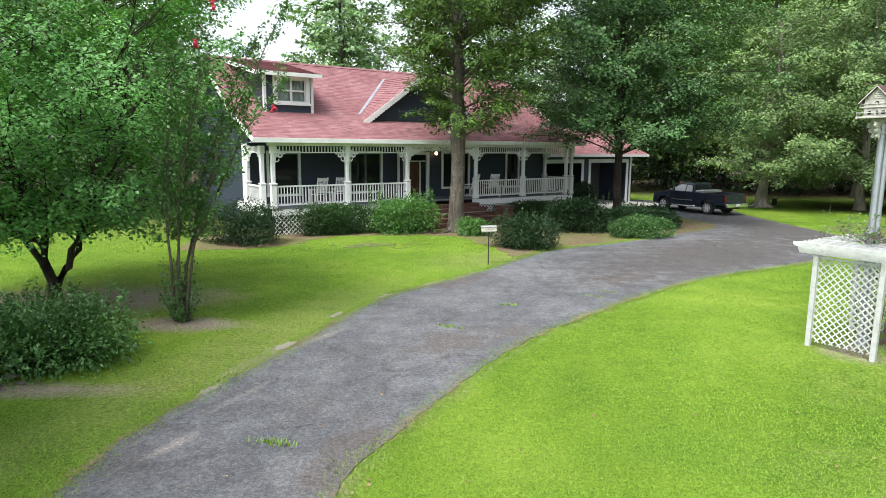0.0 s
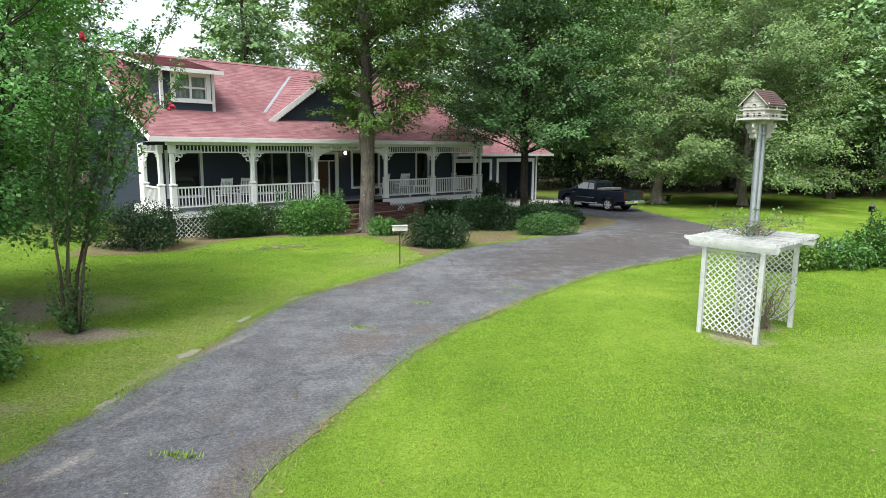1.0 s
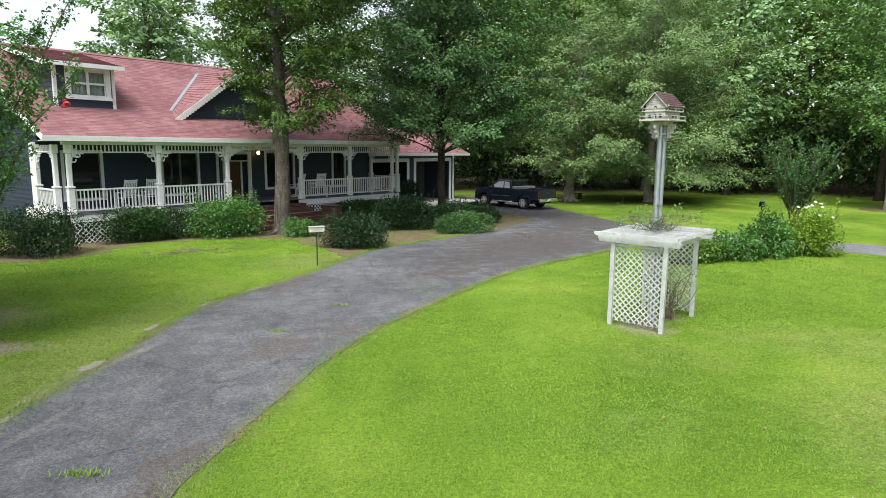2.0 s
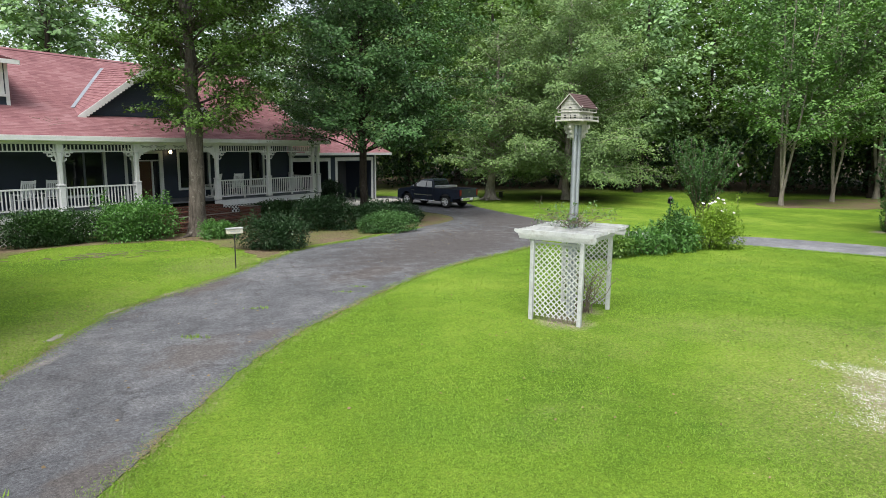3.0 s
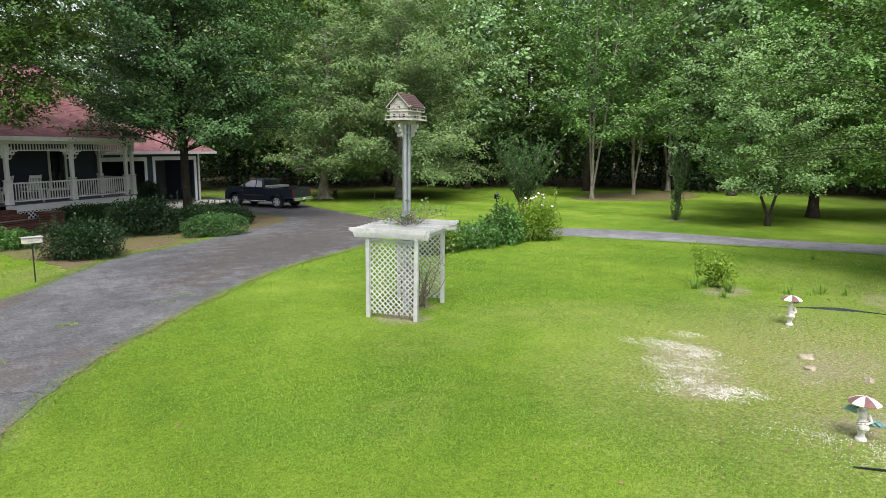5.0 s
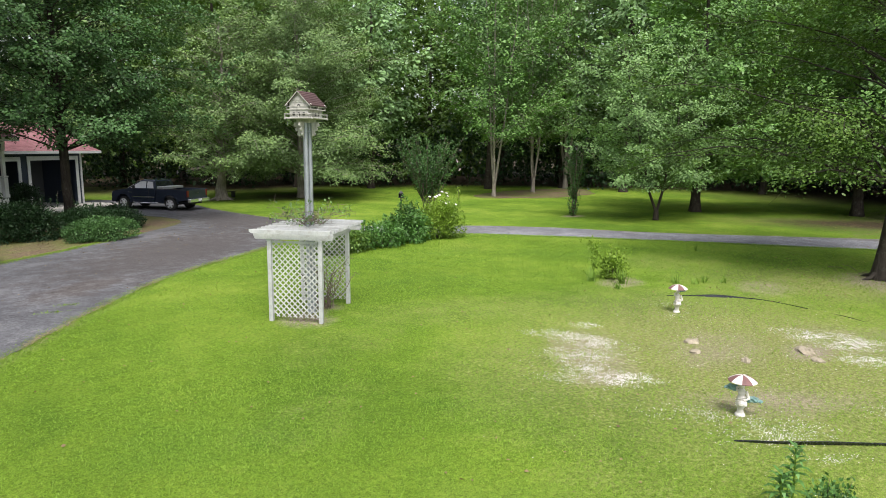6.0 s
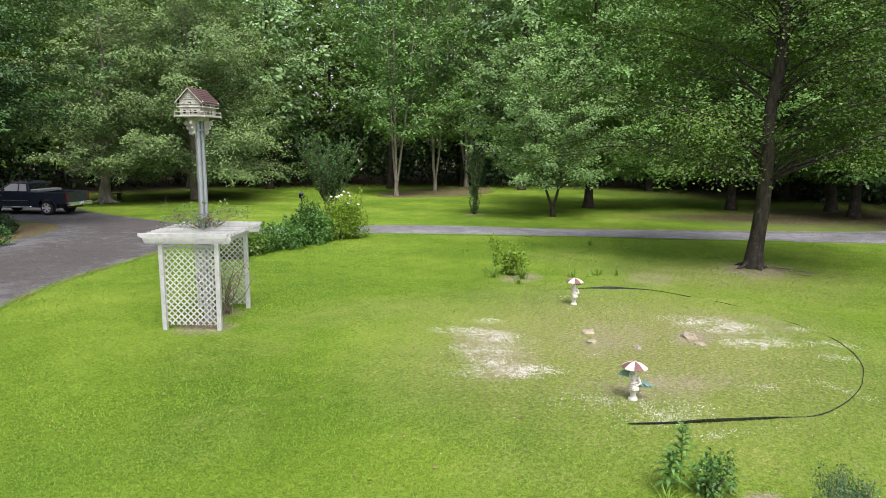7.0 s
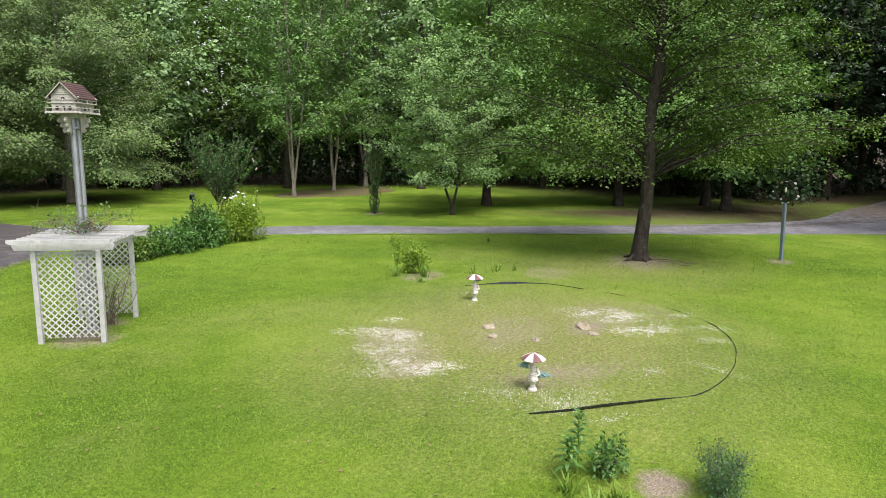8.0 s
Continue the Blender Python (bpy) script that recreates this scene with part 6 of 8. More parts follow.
    part("tailgate_handle", Geo().box(-1.205, -0.10, 0.98, -1.185, 0.10, 1.06), PLASTIC_BLK, ob)
    # cab: tapered greenhouse
    def ring(z, xa, xb, w):
        return [(xa, -w, z), (xb, -w, z), (xb, w, z), (xa, w, z)]
    g = Geo().add(ring(1.19, 1.02, 3.05, 0.88) + ring(1.70, 1.16, 2.10, 0.70) + ring(1.76, 1.32, 1.95, 0.62),
                  [(0, 1, 5, 4), (1, 2, 6, 5), (2, 3, 7, 6), (3, 0, 4, 7), (4, 5, 9, 8), (5, 6, 10, 9), (6, 7, 11, 10), (7, 4, 8, 11), (8, 9, 10, 11)])
    part("cab", g, TRUCK_PAINT, ob, bevel=0.03)
    def pane(pts, off):
        o = Vector(off)
        q = [Vector(p) + o for p in pts]
        return Geo().add(q + [p - o * 1.6 for p in q], [(0, 1, 2, 3), (7, 6, 5, 4), (0, 4, 5, 1), (1, 5, 6, 2), (2, 6, 7, 3), (3, 7, 4, 0)])
    def side_at(x, z, s):
        k = (z - 1.19) / 0.51
        return (x, s * (0.88 - 0.18 * k), z)
    for s in (-1, 1):
        part("side_window", pane([side_at(1.68, 1.25, s), side_at(2.74, 1.25, s), side_at(2.12, 1.63, s), side_at(1.70, 1.64, s)], (0, s * 0.012, 0.004)), CAR_GLASS, ob)
        part("side_window", pane([side_at(1.14, 1.25, s), side_at(1.60, 1.25, s), side_at(1.62, 1.64, s), side_at(1.26, 1.62, s)], (0, s * 0.012, 0.004)), CAR_GLASS, ob)
    part("windscreen", pane([(2.98, -0.80, 1.24), (2.98, 0.80, 1.24), (2.18, 0.63, 1.66), (2.18, -0.63, 1.66)], (0.012, 0, 0.014)), CAR_GLASS, ob)
    part("rear_window", pane([(1.045, 0.74, 1.27), (1.045, -0.74, 1.27), (1.145, -0.62, 1.64), (1.145, 0.62, 1.64)], (-0.014, 0, 0.004)), GLASS, ob)
    part("grille", Geo().chamfered(4.04, -0.52, 0.78, 4.13, 0.52, 1.0, 0.03), CHROME, ob)
    part("front_bumper", Geo().chamfered(3.95, -0.88, 0.42, 4.18, 0.88, 0.68, 0.05), TRUCK_PAINT, ob)
    part("rear_bumper", Geo().chamfered(-1.36, -0.88, 0.50, -1.17, 0.88, 0.70, 0.03), CHROME, ob, "chrome rear bumper", bevel=0.01)
    part("number_plate", Geo().box(-1.372, -0.15, 0.54, -1.36, 0.15, 0.68), WHITE, ob, "white plate with plain bars")
    part("tow_hitch", Geo().box(-1.45, -0.035, 0.44, -1.2, 0.035, 0.50).lump((-1.42, 0, 0.55), (0.03, 0.03, 0.03)), PLASTIC_BLK, ob)
    part("tool_box", Geo().chamfered(0.42, -0.86, 1.225, 0.92, 0.86, 1.36, 0.02), TOOLBOX, ob, "silver tool box across the bed")
    part("chassis", Geo().box(-1.0, -0.6, 0.36, 3.9, 0.6, 0.50).box(-0.2, -0.75, 0.3, 0.2, 0.75, 0.44).box(3.03, -0.75, 0.3, 3.43, 0.75, 0.44), PLASTIC_BLK, ob)
    for x in (FX, RX):
        for s in (-1, 1):
            wheel(ob, x, s * 0.80, R)
    part("aerial", Geo().tube([(3.0, -0.8, 1.2), (2.9, -0.8, 1.9)], [0.004, 0.002], 4), PLASTIC_BLK, ob)
    return ob


HEAD = 118.5
c, s = math.cos(radians(HEAD)), math.sin(radians(HEAD))
# the left rear tyre stands at (15.4, 36.9)
pickup(pose(15.4 + 0.85 * s, 36.9 - 0.85 * c, 0.012, 0, 0, HEAD))

# ---------------------------------------------------------------- small sign on a stake beside the drive
sign = thing("stake_sign", pose(1.50, 20.35, 0, 0, 0, 14), "small weathered cream box on a black iron stake", "yard sign")
part("stake", Geo().box(-0.014, -0.014, -0.1, 0.014, 0.014, 1.10), BLACK_IRON, sign)
part("box", Geo().chamfered(-0.24, -0.08, 1.09, 0.24, 0.08, 1.24, 0.012), surf("weathered_cream_paint", (0.46, 0.44, 0.34), (0.70, 0.68, 0.58), 0.7, 5, 40, 0.3, dirt=(0.2, 0.18, 0.12), dirt_amount=0.6), sign)
part("lid", Geo().chamfered(-0.26, -0.10, 1.242, 0.26, 0.10, 1.262, 0.006), WORN_WHITE, sign)
part("bars", Geo().box(-0.15, -0.083, 1.15, 0.02, -0.0815, 1.175).box(0.05, -0.083, 1.15, 0.16, -0.0815, 1.175), GREY_WALL, sign)

# ---------------------------------------------------------------- lantern post across the bed
lp = thing("garden_lamp", pose(19.64, 21.7, 0), "slim black garden lamp post with a small lantern", "lamp")
part("post", Geo().lathe([(0.05, 0), (0.05, 0.05), (0.028, 0.08), (0.028, 1.45)], 10), BLACK_IRON, lp)
part("lantern", Geo().box(-0.09, -0.09, 1.45, 0.09, 0.09, 1.48).box(-0.08, -0.08, 1.48, -0.06, -0.06, 1.66).box(0.06, -0.08, 1.48, 0.08, -0.06, 1.66).box(-0.08, 0.06, 1.48, -0.06, 0.08, 1.66).box(0.06, 0.06, 1.48, 0.08, 0.08, 1.66), BLACK_IRON, lp)
part("glass", Geo().box(-0.06, -0.06, 1.48, 0.06, 0.06, 1.65), GLASS, lp)
part("cap", Geo().lathe([(0.14, 1.66), (0.13, 1.69), (0.03, 1.76), (0.012, 1.80)], 4), BLACK_IRON, lp)

# ---------------------------------------------------------------- wreath post by the road
wp = thing("wreath_post", pose(24.75, -0.86, 0, 0, 1.2, 60), "blue-grey post carrying a wire ring of pale flowers", "yard ornament")
part("post", Geo().chamfered(-0.055, -0.055, -0.1, 0.055, 0.055, 1.98, 0.01), BLUE_STEEL, wp)
part("ring", Geo().tube([(0.37 * math.cos(a), 0, 2.38 + 0.37 * math.sin(a)) for a in np.linspace(0, 2 * math.pi, 25)], [0.02] * 25, 6).tube([(0.30 * math.cos(a), 0.02, 2.38 + 0.30 * math.sin(a)) for a in np.linspace(0, 2 * math.pi, 25)], [0.012] * 25, 5)
     .bar((0, 0, 1.95), (0, 0, 2.05), 0.04, 0.04), BLACK_IRON, wp)
rng = np.random.default_rng(12)
for k in range(13):
    a = 2 * math.pi * k / 13 + rng.uniform(-0.15, 0.15)
    q = 0.37 + rng.uniform(-0.05, 0.09)
    r = rng.uniform(0.032, 0.055)
    part("flower", Geo().lump((q * math.cos(a), -0.02, 2.38 + q * math.sin(a)), (r, 0.03, r), k, 8, 0.25), STATUE if k % 4 else STEEL, wp)
part("figure", Geo().lump((0, 0, 2.42), (0.04, 0.025, 0.09), 3, 8, 0.3), STATUE, wp)

# ---------------------------------------------------------------- garden statues under striped umbrellas
def statue(x, y, turn, h, bird):
    g = Geo()
    k = h / 0.60
    def L(prof, m=None):
        g.lathe([(r * k, z * k) for r, z in prof], 14, m)
    g.cur = 0
    L([(0.072, -0.02), (0.070, 0.02), (0.048, 0.04), (0.040, 0.09), (0.052, 0.12)])
    L([(0.045, 0.11), (0.062, 0.15), (0.068, 0.19), (0.052, 0.25), (0.044, 0.30), (0.052, 0.34), (0.046, 0.38), (0.024, 0.40)])
    for i in range(4):                           # folds of drapery slung round the hips
        z = (0.17 + 0.028 * i) * k
        g.tube([(0.064 * k * math.cos(a), 0.064 * k * math.sin(a), z + 0.03 * k * math.cos(a + 0.6)) for a in np.linspace(0, 2 * math.pi, 13)], [0.011 * k] * 13, 6)
    g.lump((0, -0.01 * k, 0.435 * k), (0.036 * k, 0.036 * k, 0.042 * k), 2, 12, 0.03)
    g.tube([(0.06 * k, 0, 0.36 * k), (0.10 * k, -0.05 * k, 0.28 * k), (0.04 * k, -0.09 * k, 0.25 * k)], [0.022 * k, 0.02 * k, 0.016 * k], 7)
    g.tube([(-0.055 * k, 0, 0.36 * k), (-0.07 * k, 0.0, 0.40 * k), (-0.01 * k, 0.03 * k, 0.42 * k)], [0.02 * k, 0.018 * k, 0.014 * k], 7)
    g.lump((0.03 * k, -0.08 * k, 0.20 * k), (0.06 * k, 0.06 * k, 0.045 * k), 5, 10, 0.1)
    g.tube([(0, 0.02 * k, 0.38 * k), (0, 0.02 * k, 0.58 * k)], [0.008, 0.006], 6)
    # umbrella: eight gores, red and white by turns
    n, seg = 8, 5
    for q in range(n * 2):
        g.cur = 0 if (q // 2) % 2 else 1
        a0, a1 = 2 * math.pi * q / (2 * n), 2 * math.pi * (q + 1) / (2 * n)
        for i in range(seg):
            r0, r1 = 0.195 * k * i / seg, 0.195 * k * (i + 1) / seg
            z0, z1 = k * (0.60 - 0.085 * (i / seg) ** 2), k * (0.60 - 0.085 * ((i + 1) / seg) ** 2)
            vs = [(r0 * math.cos(a0), r0 * math.sin(a0), z0), (r1 * math.cos(a0), r1 * math.sin(a0), z1), (r1 * math.cos(a1), r1 * math.sin(a1), z1), (r0 * math.cos(a1), r0 * math.sin(a1), z0)]
            g.add(vs + [(p[0], p[1], p[2] - 0.006) for p in vs], [(0, 1, 2, 3), (7, 6, 5, 4), (1, 5, 6, 2)])
    g.cur = 2
    for sx, ang, ln in bird:                     # teal folded wings behind
        z = (0.30 - ang * 0.0035) * k
        for q, rx, rz, up in ((0.45, 0.050, 0.050, 0.0), (0.72, 0.055, 0.042, 0.012), (1.0, 0.040, 0.022, -0.004)):
            g.lump((sx * ln * q * k, 0.045 * k, z + up * k), (rx * k, 0.045 * k, rz * k), int(10 * q), 10, 0.25)
    ob = part("garden_statue", g, [STATUE, RED_PAINT, TEAL])
    ob.matrix_basis = pose(x, y, 0, 0, 0, turn)
    return tagged(ob, "white garden statue under a red and white umbrella", "statue", "garden statues")


statue(9.28, 2.87, -73, 0.60, ((1, 18, 0.24), (-1, -22, 0.20)))
statue(14.27, 6.08, -67, 0.66, ((1, -50, 0.12),))

# ---------------------------------------------------------------- black edging strip round the old bed
rim = smooth_line(RIM[:-3], 0.12)
g = Geo()
arc = np.concatenate([[0], np.cumsum(np.linalg.norm(np.diff(rim, axis=0), axis=1))])
total = arc[-1]
def lift(sv):
    """How far the strip stands out of the turf along its run: a long bulge, then a thin line."""
    q = sv / total
    return 0.010 + 0.046 * math.sin(math.pi * min(1.0, q / 0.20)) ** 0.8 if q < 0.20 else max(0.006, 0.010 + 0.006 * math.sin(sv * 2.1))
vs, fs = [], []
for i, (p, sv) in enumerate(zip(rim, arc)):
    d = rim[min(i + 1, len(rim) - 1)] - rim[max(i - 1, 0)]
    nx = np.array([-d[1], d[0]]) / np.linalg.norm(d)
    h = lift(sv) + 0.004 * math.sin(sv * 7) if sv < total * 0.66 else -0.010 + 0.014 * math.sin(sv * 3.1)
    lean = 0.9 * max(0.0, h)
    for q, z in ((-0.005, -0.03), (-0.005 - lean, h), (0.005 - lean, h + 0.005), (0.005, -0.03)):
        vs.append((p[0] + nx[0] * q, p[1] + nx[1] * q, z))
for i in range(len(rim) - 1):
    fs += [(4 * i + k, 4 * i + (k + 1) % 4, 4 * i + 4 + (k + 1) % 4, 4 * i + 4 + k) for k in range(4)]
tagged(part("edging_strip", g.add(vs, fs), EDGE_PLASTIC), "black plastic lawn edging lifting out of the grass", "garden edging")
g = Geo()
loose = smooth_line([(15.7, 7.0), (16.15, 6.55), (16.52, 6.05), (16.82, 5.6), (17.02, 5.15), (17.0, 4.6), (16.85, 4.0)], 0.1)
vs, fs = [], []
for i, p in enumerate(loose):
    q = i / (len(loose) - 1)
    w, h = 0.008 + 0.035 * math.exp(-((q - 0.38) / 0.16) ** 2), 0.012 + 0.045 * math.exp(-((q - 0.38) / 0.16) ** 2)
    for dx, z in ((-w, -0.02), (-w * 0.6, h), (w * 0.6, h), (w, -0.02)):
        vs.append((p[0] + dx * 0.7, p[1] + dx * 0.7, z))
for i in range(len(loose) - 1):
    fs += [(4 * i + k, 4 * i + (k + 1) % 4, 4 * i + 4 + (k + 1) % 4, 4 * i + 4 + k) for k in range(4)]
tagged(part("edging_loop", g.add(vs, fs), EDGE_PLASTIC), "loose black edging bulging out of the lawn", "garden edging")

# stones on the old bed
for k, (x, y, rx, ry, rz, mat) in enumerate(((12.21, 4.82, 0.22, 0.13, 0.07, ROCK), (11.63, 4.51, 0.18, 0.11, 0.05, ROCK), (11.79, 3.66, 0.15, 0.10, 0.06, ROCK), (13.14, 3.08, 0.27, 0.15, 0.08, ROCK), (12.75, 2.75, 0.16, 0.12, 0.06, ROCK))):
    ob = part("stone", Geo().lump((0, 0, 0), (rx * 0.72, ry * 0.85, rz), k, 12, 0.28), mat)
    ob.matrix_basis = pose(x, y, rz * 0.10, 0, 0, -50 + 37 * k)
    tagged(ob, "tan fieldstone half sunk in the lawn", "stone", "stones on the lawn")
rng = np.random.default_rng(4)
for k in range(15):
    t = k / 14
    x, y = -8.5 + 1.9 * t + rng.normal(0, 0.06), 9.22 + 0.30 * t * t + rng.normal(0, 0.10) + (0.16 if k % 3 == 0 else 0)
    r = rng.uniform(0.09, 0.18)
    ob = part("flat_stone", Geo().lump((0, 0, 0), (r, r * 0.6, 0.035), k + 20, 10, 0.55), GREY_ROCK)
    ob.matrix_basis = pose(x, y, 0.012 + 0.04 * (k % 3 == 0), rng.normal(0, 6), rng.normal(0, 6), rng.uniform(-30, 30))
    tagged(ob, "grey flat stone edging the shrub bed", "stone", "stones edging the shrub bed")


# where the chips lie: place, half sizes, turn, number
CHIP_SPOTS = ((11.75, 6.95, 0.30, 0.22, -66, 260), (10.8, 6.85, 0.62, 0.26, -66, 1000), (10.75, 6.2, 0.62, 0.28, -66, 900), (10.0, 5.9, 0.60, 0.40, -60, 900), (9.45, 5.6, 0.35, 0.28, -60, 520), (9.25, 4.95, 0.55, 0.34, -60, 1150),
              (9.6, 4.65, 0.35, 0.22, -60, 360), (8.7, 5.55, 0.45, 0.25, -60, 160), (14.6, 3.1, 0.75, 0.34, -62, 1500), (14.3, 2.55, 0.70, 0.35, -62, 1300), (13.45, 2.0, 0.50, 0.30, -62, 1150), (13.9, 1.55, 0.5, 0.35, -62, 420),
              (15.2, 1.35, 0.35, 0.2, -50, 150), (14.4, 0.6, 0.45, 0.25, -70, 320), (13.5, 0.55, 0.3, 0.25, -70, 200), (11.7, 0.35, 0.5, 0.12, 60, 130), (9.0, 3.05, 0.9, 0.30, -60, 420), (8.8, 2.35, 0.6, 0.25, -45, 420), (9.35, 2.2, 0.5, 0.3, -45, 260),
              (8.75, 1.55, 0.5, 0.12, -45, 150), (10.9, 1.4, 0.35, 0.2, -20, 110), (12.2, 3.6, 4.2, 3.2, 10, 900), (14.2, 6.0, 0.5, 0.3, 0, 70), (14.9, 6.6, 0.5, 0.25, -30, 110))


def scatter_chips():
    """White marble chips left in two patches and strewn thinly between."""
    rng = np.random.default_rng(15)
    pts = []
    def patch(x, y, rx, ry, turn, n):
        c, s = math.cos(radians(turn)), math.sin(radians(turn))
        m = 0
        while m < n:
            a, b = rng.normal(0, 0.62, 2)
            X, Y = x + a * rx * c - b * ry * s, y + a * rx * s + b * ry * c
            q = 0.9 * noise.noise(Vector((X * 2.2, Y * 2.2, 4.0))) + 0.8 * noise.noise(Vector((X * 8, Y * 8, 9.0)))
            if a * a + b * b < 2.6 and q + rng.normal(0, 0.42) > 0.05:
                pts.append((X, Y))
                m += 1
    for spot in CHIP_SPOTS:
        patch(*spot[:5], int(spot[5] * 1.0))
    P = np.array(pts)
    n = len(P)
    r = rng.uniform(0.003, 0.0095, n)
    base = np.array([(math.cos(a), math.sin(a)) for a in (0.3, 1.9, 3.3, 4.9)])
    ang = rng.uniform(0, 6.28, n)
    vs = []
    for k in range(4):
        c, s = np.cos(ang), np.sin(ang)
        w = r * rng.uniform(0.7, 1.3, n)
        vs.append(np.stack([P[:, 0] + (base[k, 0] * c - base[k, 1] * s) * w, P[:, 1] + (base[k, 0] * s + base[k, 1] * c) * w, np.full(n, -0.002)], 1))
    vs.append(np.stack([P[:, 0] + rng.normal(0, 0.003, n), P[:, 1] + rng.normal(0, 0.003, n), r * rng.uniform(0.6, 1.2, n)], 1))
    V = np.stack(vs, 1)
    tri = np.stack([V[:, [0, 1, 4]], V[:, [1, 2, 4]], V[:, [2, 3, 4]], V[:, [3, 0, 4]]], 1).reshape(-1, 3)
    me = quads_mesh("marble_chips", tri, 3)
    me.materials.append(PEBBLE)
    return tagged(new("marble_chips", me), "white marble chips scattered in the thin grass", "gravel", kind="stuff")


scatter_chips()

# bench under the forked tree
bench = thing("bench", pose(22.3, 43.6, 0, 0, 0, 20), "low dark bench under the forked tree", "bench")
part("seat", Geo().chamfered(-0.75, -0.2, 0.42, 0.75, 0.2, 0.47, 0.01), BLACK_IRON, bench)
for sx in (-1, 1):
    part("leg", Geo().box(sx * 0.6 - 0.04, -0.16, -0.05, sx * 0.6 + 0.04, 0.16, 0.42), BLACK_IRON, bench)

# fallen sticks
def sticks(name, m, label, n, spread, seed, z=0.02):
    rng = np.random.default_rng(seed)
    g = Geo()
    for k in range(n):
        p = np.array([rng.normal(0, spread), rng.normal(0, spread * 0.35), z + rng.uniform(0, 0.05)])
        a = rng.uniform(0, 6.28)
        d = np.array([math.cos(a), math.sin(a) * 0.6, rng.normal(0, 0.06)]) * rng.uniform(0.2, 0.7)
        q = p + d * 0.5 + rng.normal(0, 0.03, 3)
        e = p + d
        q[2], e[2] = max(q[2], z), max(e[2], z)
        g.tube([p, q, e], [0.010, 0.008, 0.004], 4)
    ob = part("fallen_twigs", g, TWIG)
    ob.matrix_basis = m
    return tagged(ob, label, "twigs", kind="stuff")


sticks("fallen_twigs", pose(-2.9, 23.9, 0, 0, 0, 10), "dead grey twigs heaped on the lawn", 46, 0.75, 3)
pitch = math.degrees(math.atan((BREAK_Z - EAVE_Z) / (BREAK_Y + 0.45)))
sticks("fallen_twigs", house.matrix_basis @ pose(7.4, 0.55, EAVE_Z + 0.43, pitch), "broken twigs lying on the porch roof", 16, 0.6, 8, 0.03)
sticks("fallen_twigs", house.matrix_basis @ pose(4.0, 0.9, EAVE_Z + 0.58, pitch), "broken twigs lying on the porch roof", 5, 0.7, 9, 0.03)
sticks("fallen_twigs", pose(22.6, 3.0, 0, 0, 0, 60), "fallen twigs round the foot of the lawn tree", 40, 0.9, 10)
# ---------------------------------------------------------------- shrubs
plant_shrub("evergreen_shrub", -7.8, 24.5, 1, 1.9, 1.35, 1.7, 12600, 0.085, LEAF_HOLLY_SHADE, "dark evergreen shrub at the corner of the porch")
plant_shrub("clipped_hedge", -4.6, 27.4, 2, 2.05, 0.80, 1.42, 15000, 0.09, LEAF_BOX, "low clipped evergreen hedge below the porch railing", turn=30, top=0.08, lumps=14)
plant_shrub("leafy_shrub", -1.75, 28.2, 3, 1.85, 1.25, 1.6, 9360, 0.12, LEAF_AZALEA, "bright green leafy shrub beside the steps", tall=12, top=0.5, lumps=12)
plant_shrub("leafy_shrub", 1.35, 27.35, 4, 0.85, 0.6, 0.70, 3420, 0.09, LEAF_AZALEA, "small leafy shrub at the foot of the oak", tall=7, top=0.5)
plant_shrub("evergreen_shrub", 3.15, 23.95, 5, 1.38, 1.1, 1.28, 11700, 0.085, LEAF_HOLLY_SHADE, "rounded dark evergreen shrub by the driveway", tall=4, top=0.4)
plant_shrub("evergreen_shrub", 6.1, 28.9, 6, 1.75, 1.1, 1.55, 12600, 0.10, LEAF_HOLLY_SHADE, "broad dark evergreen shrub in the litter bed", tall=5, top=0.4)
plant_shrub("evergreen_shrub", 8.6, 29.3, 7, 1.4, 1.0, 1.20, 9360, 0.10, LEAF_HOLLY_SHADE, "broad dark evergreen shrub in the litter bed", tall=3, top=0.4)
plant_shrub("low_shrub", 8.45, 27.05, 8, 1.5, 0.95, 0.95, 8200, 0.09, LEAF_DIM, "low green shrub at the edge of the driveway", top=0.3)
plant_shrub("evergreen_shrub", 10.3, 30.4, 9, 1.25, 1.0, 0.85, 7560, 0.10, LEAF_HOLLY_SHADE, "dark evergreen shrub at the bend of the driveway", tall=3, top=0.4)
plant_shrub("evergreen_shrub", 8.6, 38.9, 10, 0.95, 0.9, 1.75, 5760, 0.11, LEAF_HOLLY_SHADE, "dark shrub in front of the carport wing")
plant_shrub("clipped_hedge", 4.65, 34.0, 11, 2.5, 0.65, 1.02, 10600, 0.09, LEAF_BOX, "dark clipped hedge along the porch", turn=35.5, top=0.1, lumps=16)
plant_shrub("spreading_shrub", -7.05, 10.7, 12, 1.80, 1.30, 1.05, 15500, 0.085, LEAF_CRAPE, "spreading green shrub behind flat stones", top=0.7, lumps=24, tall=40)
plant_shrub("evergreen_shrub", 11.2, 33.4, 13, 0.9, 0.9, 0.8, 4680, 0.10, LEAF_HOLLY_SHADE, "dark evergreen shrub at the bend of the driveway", tall=3, top=0.5)
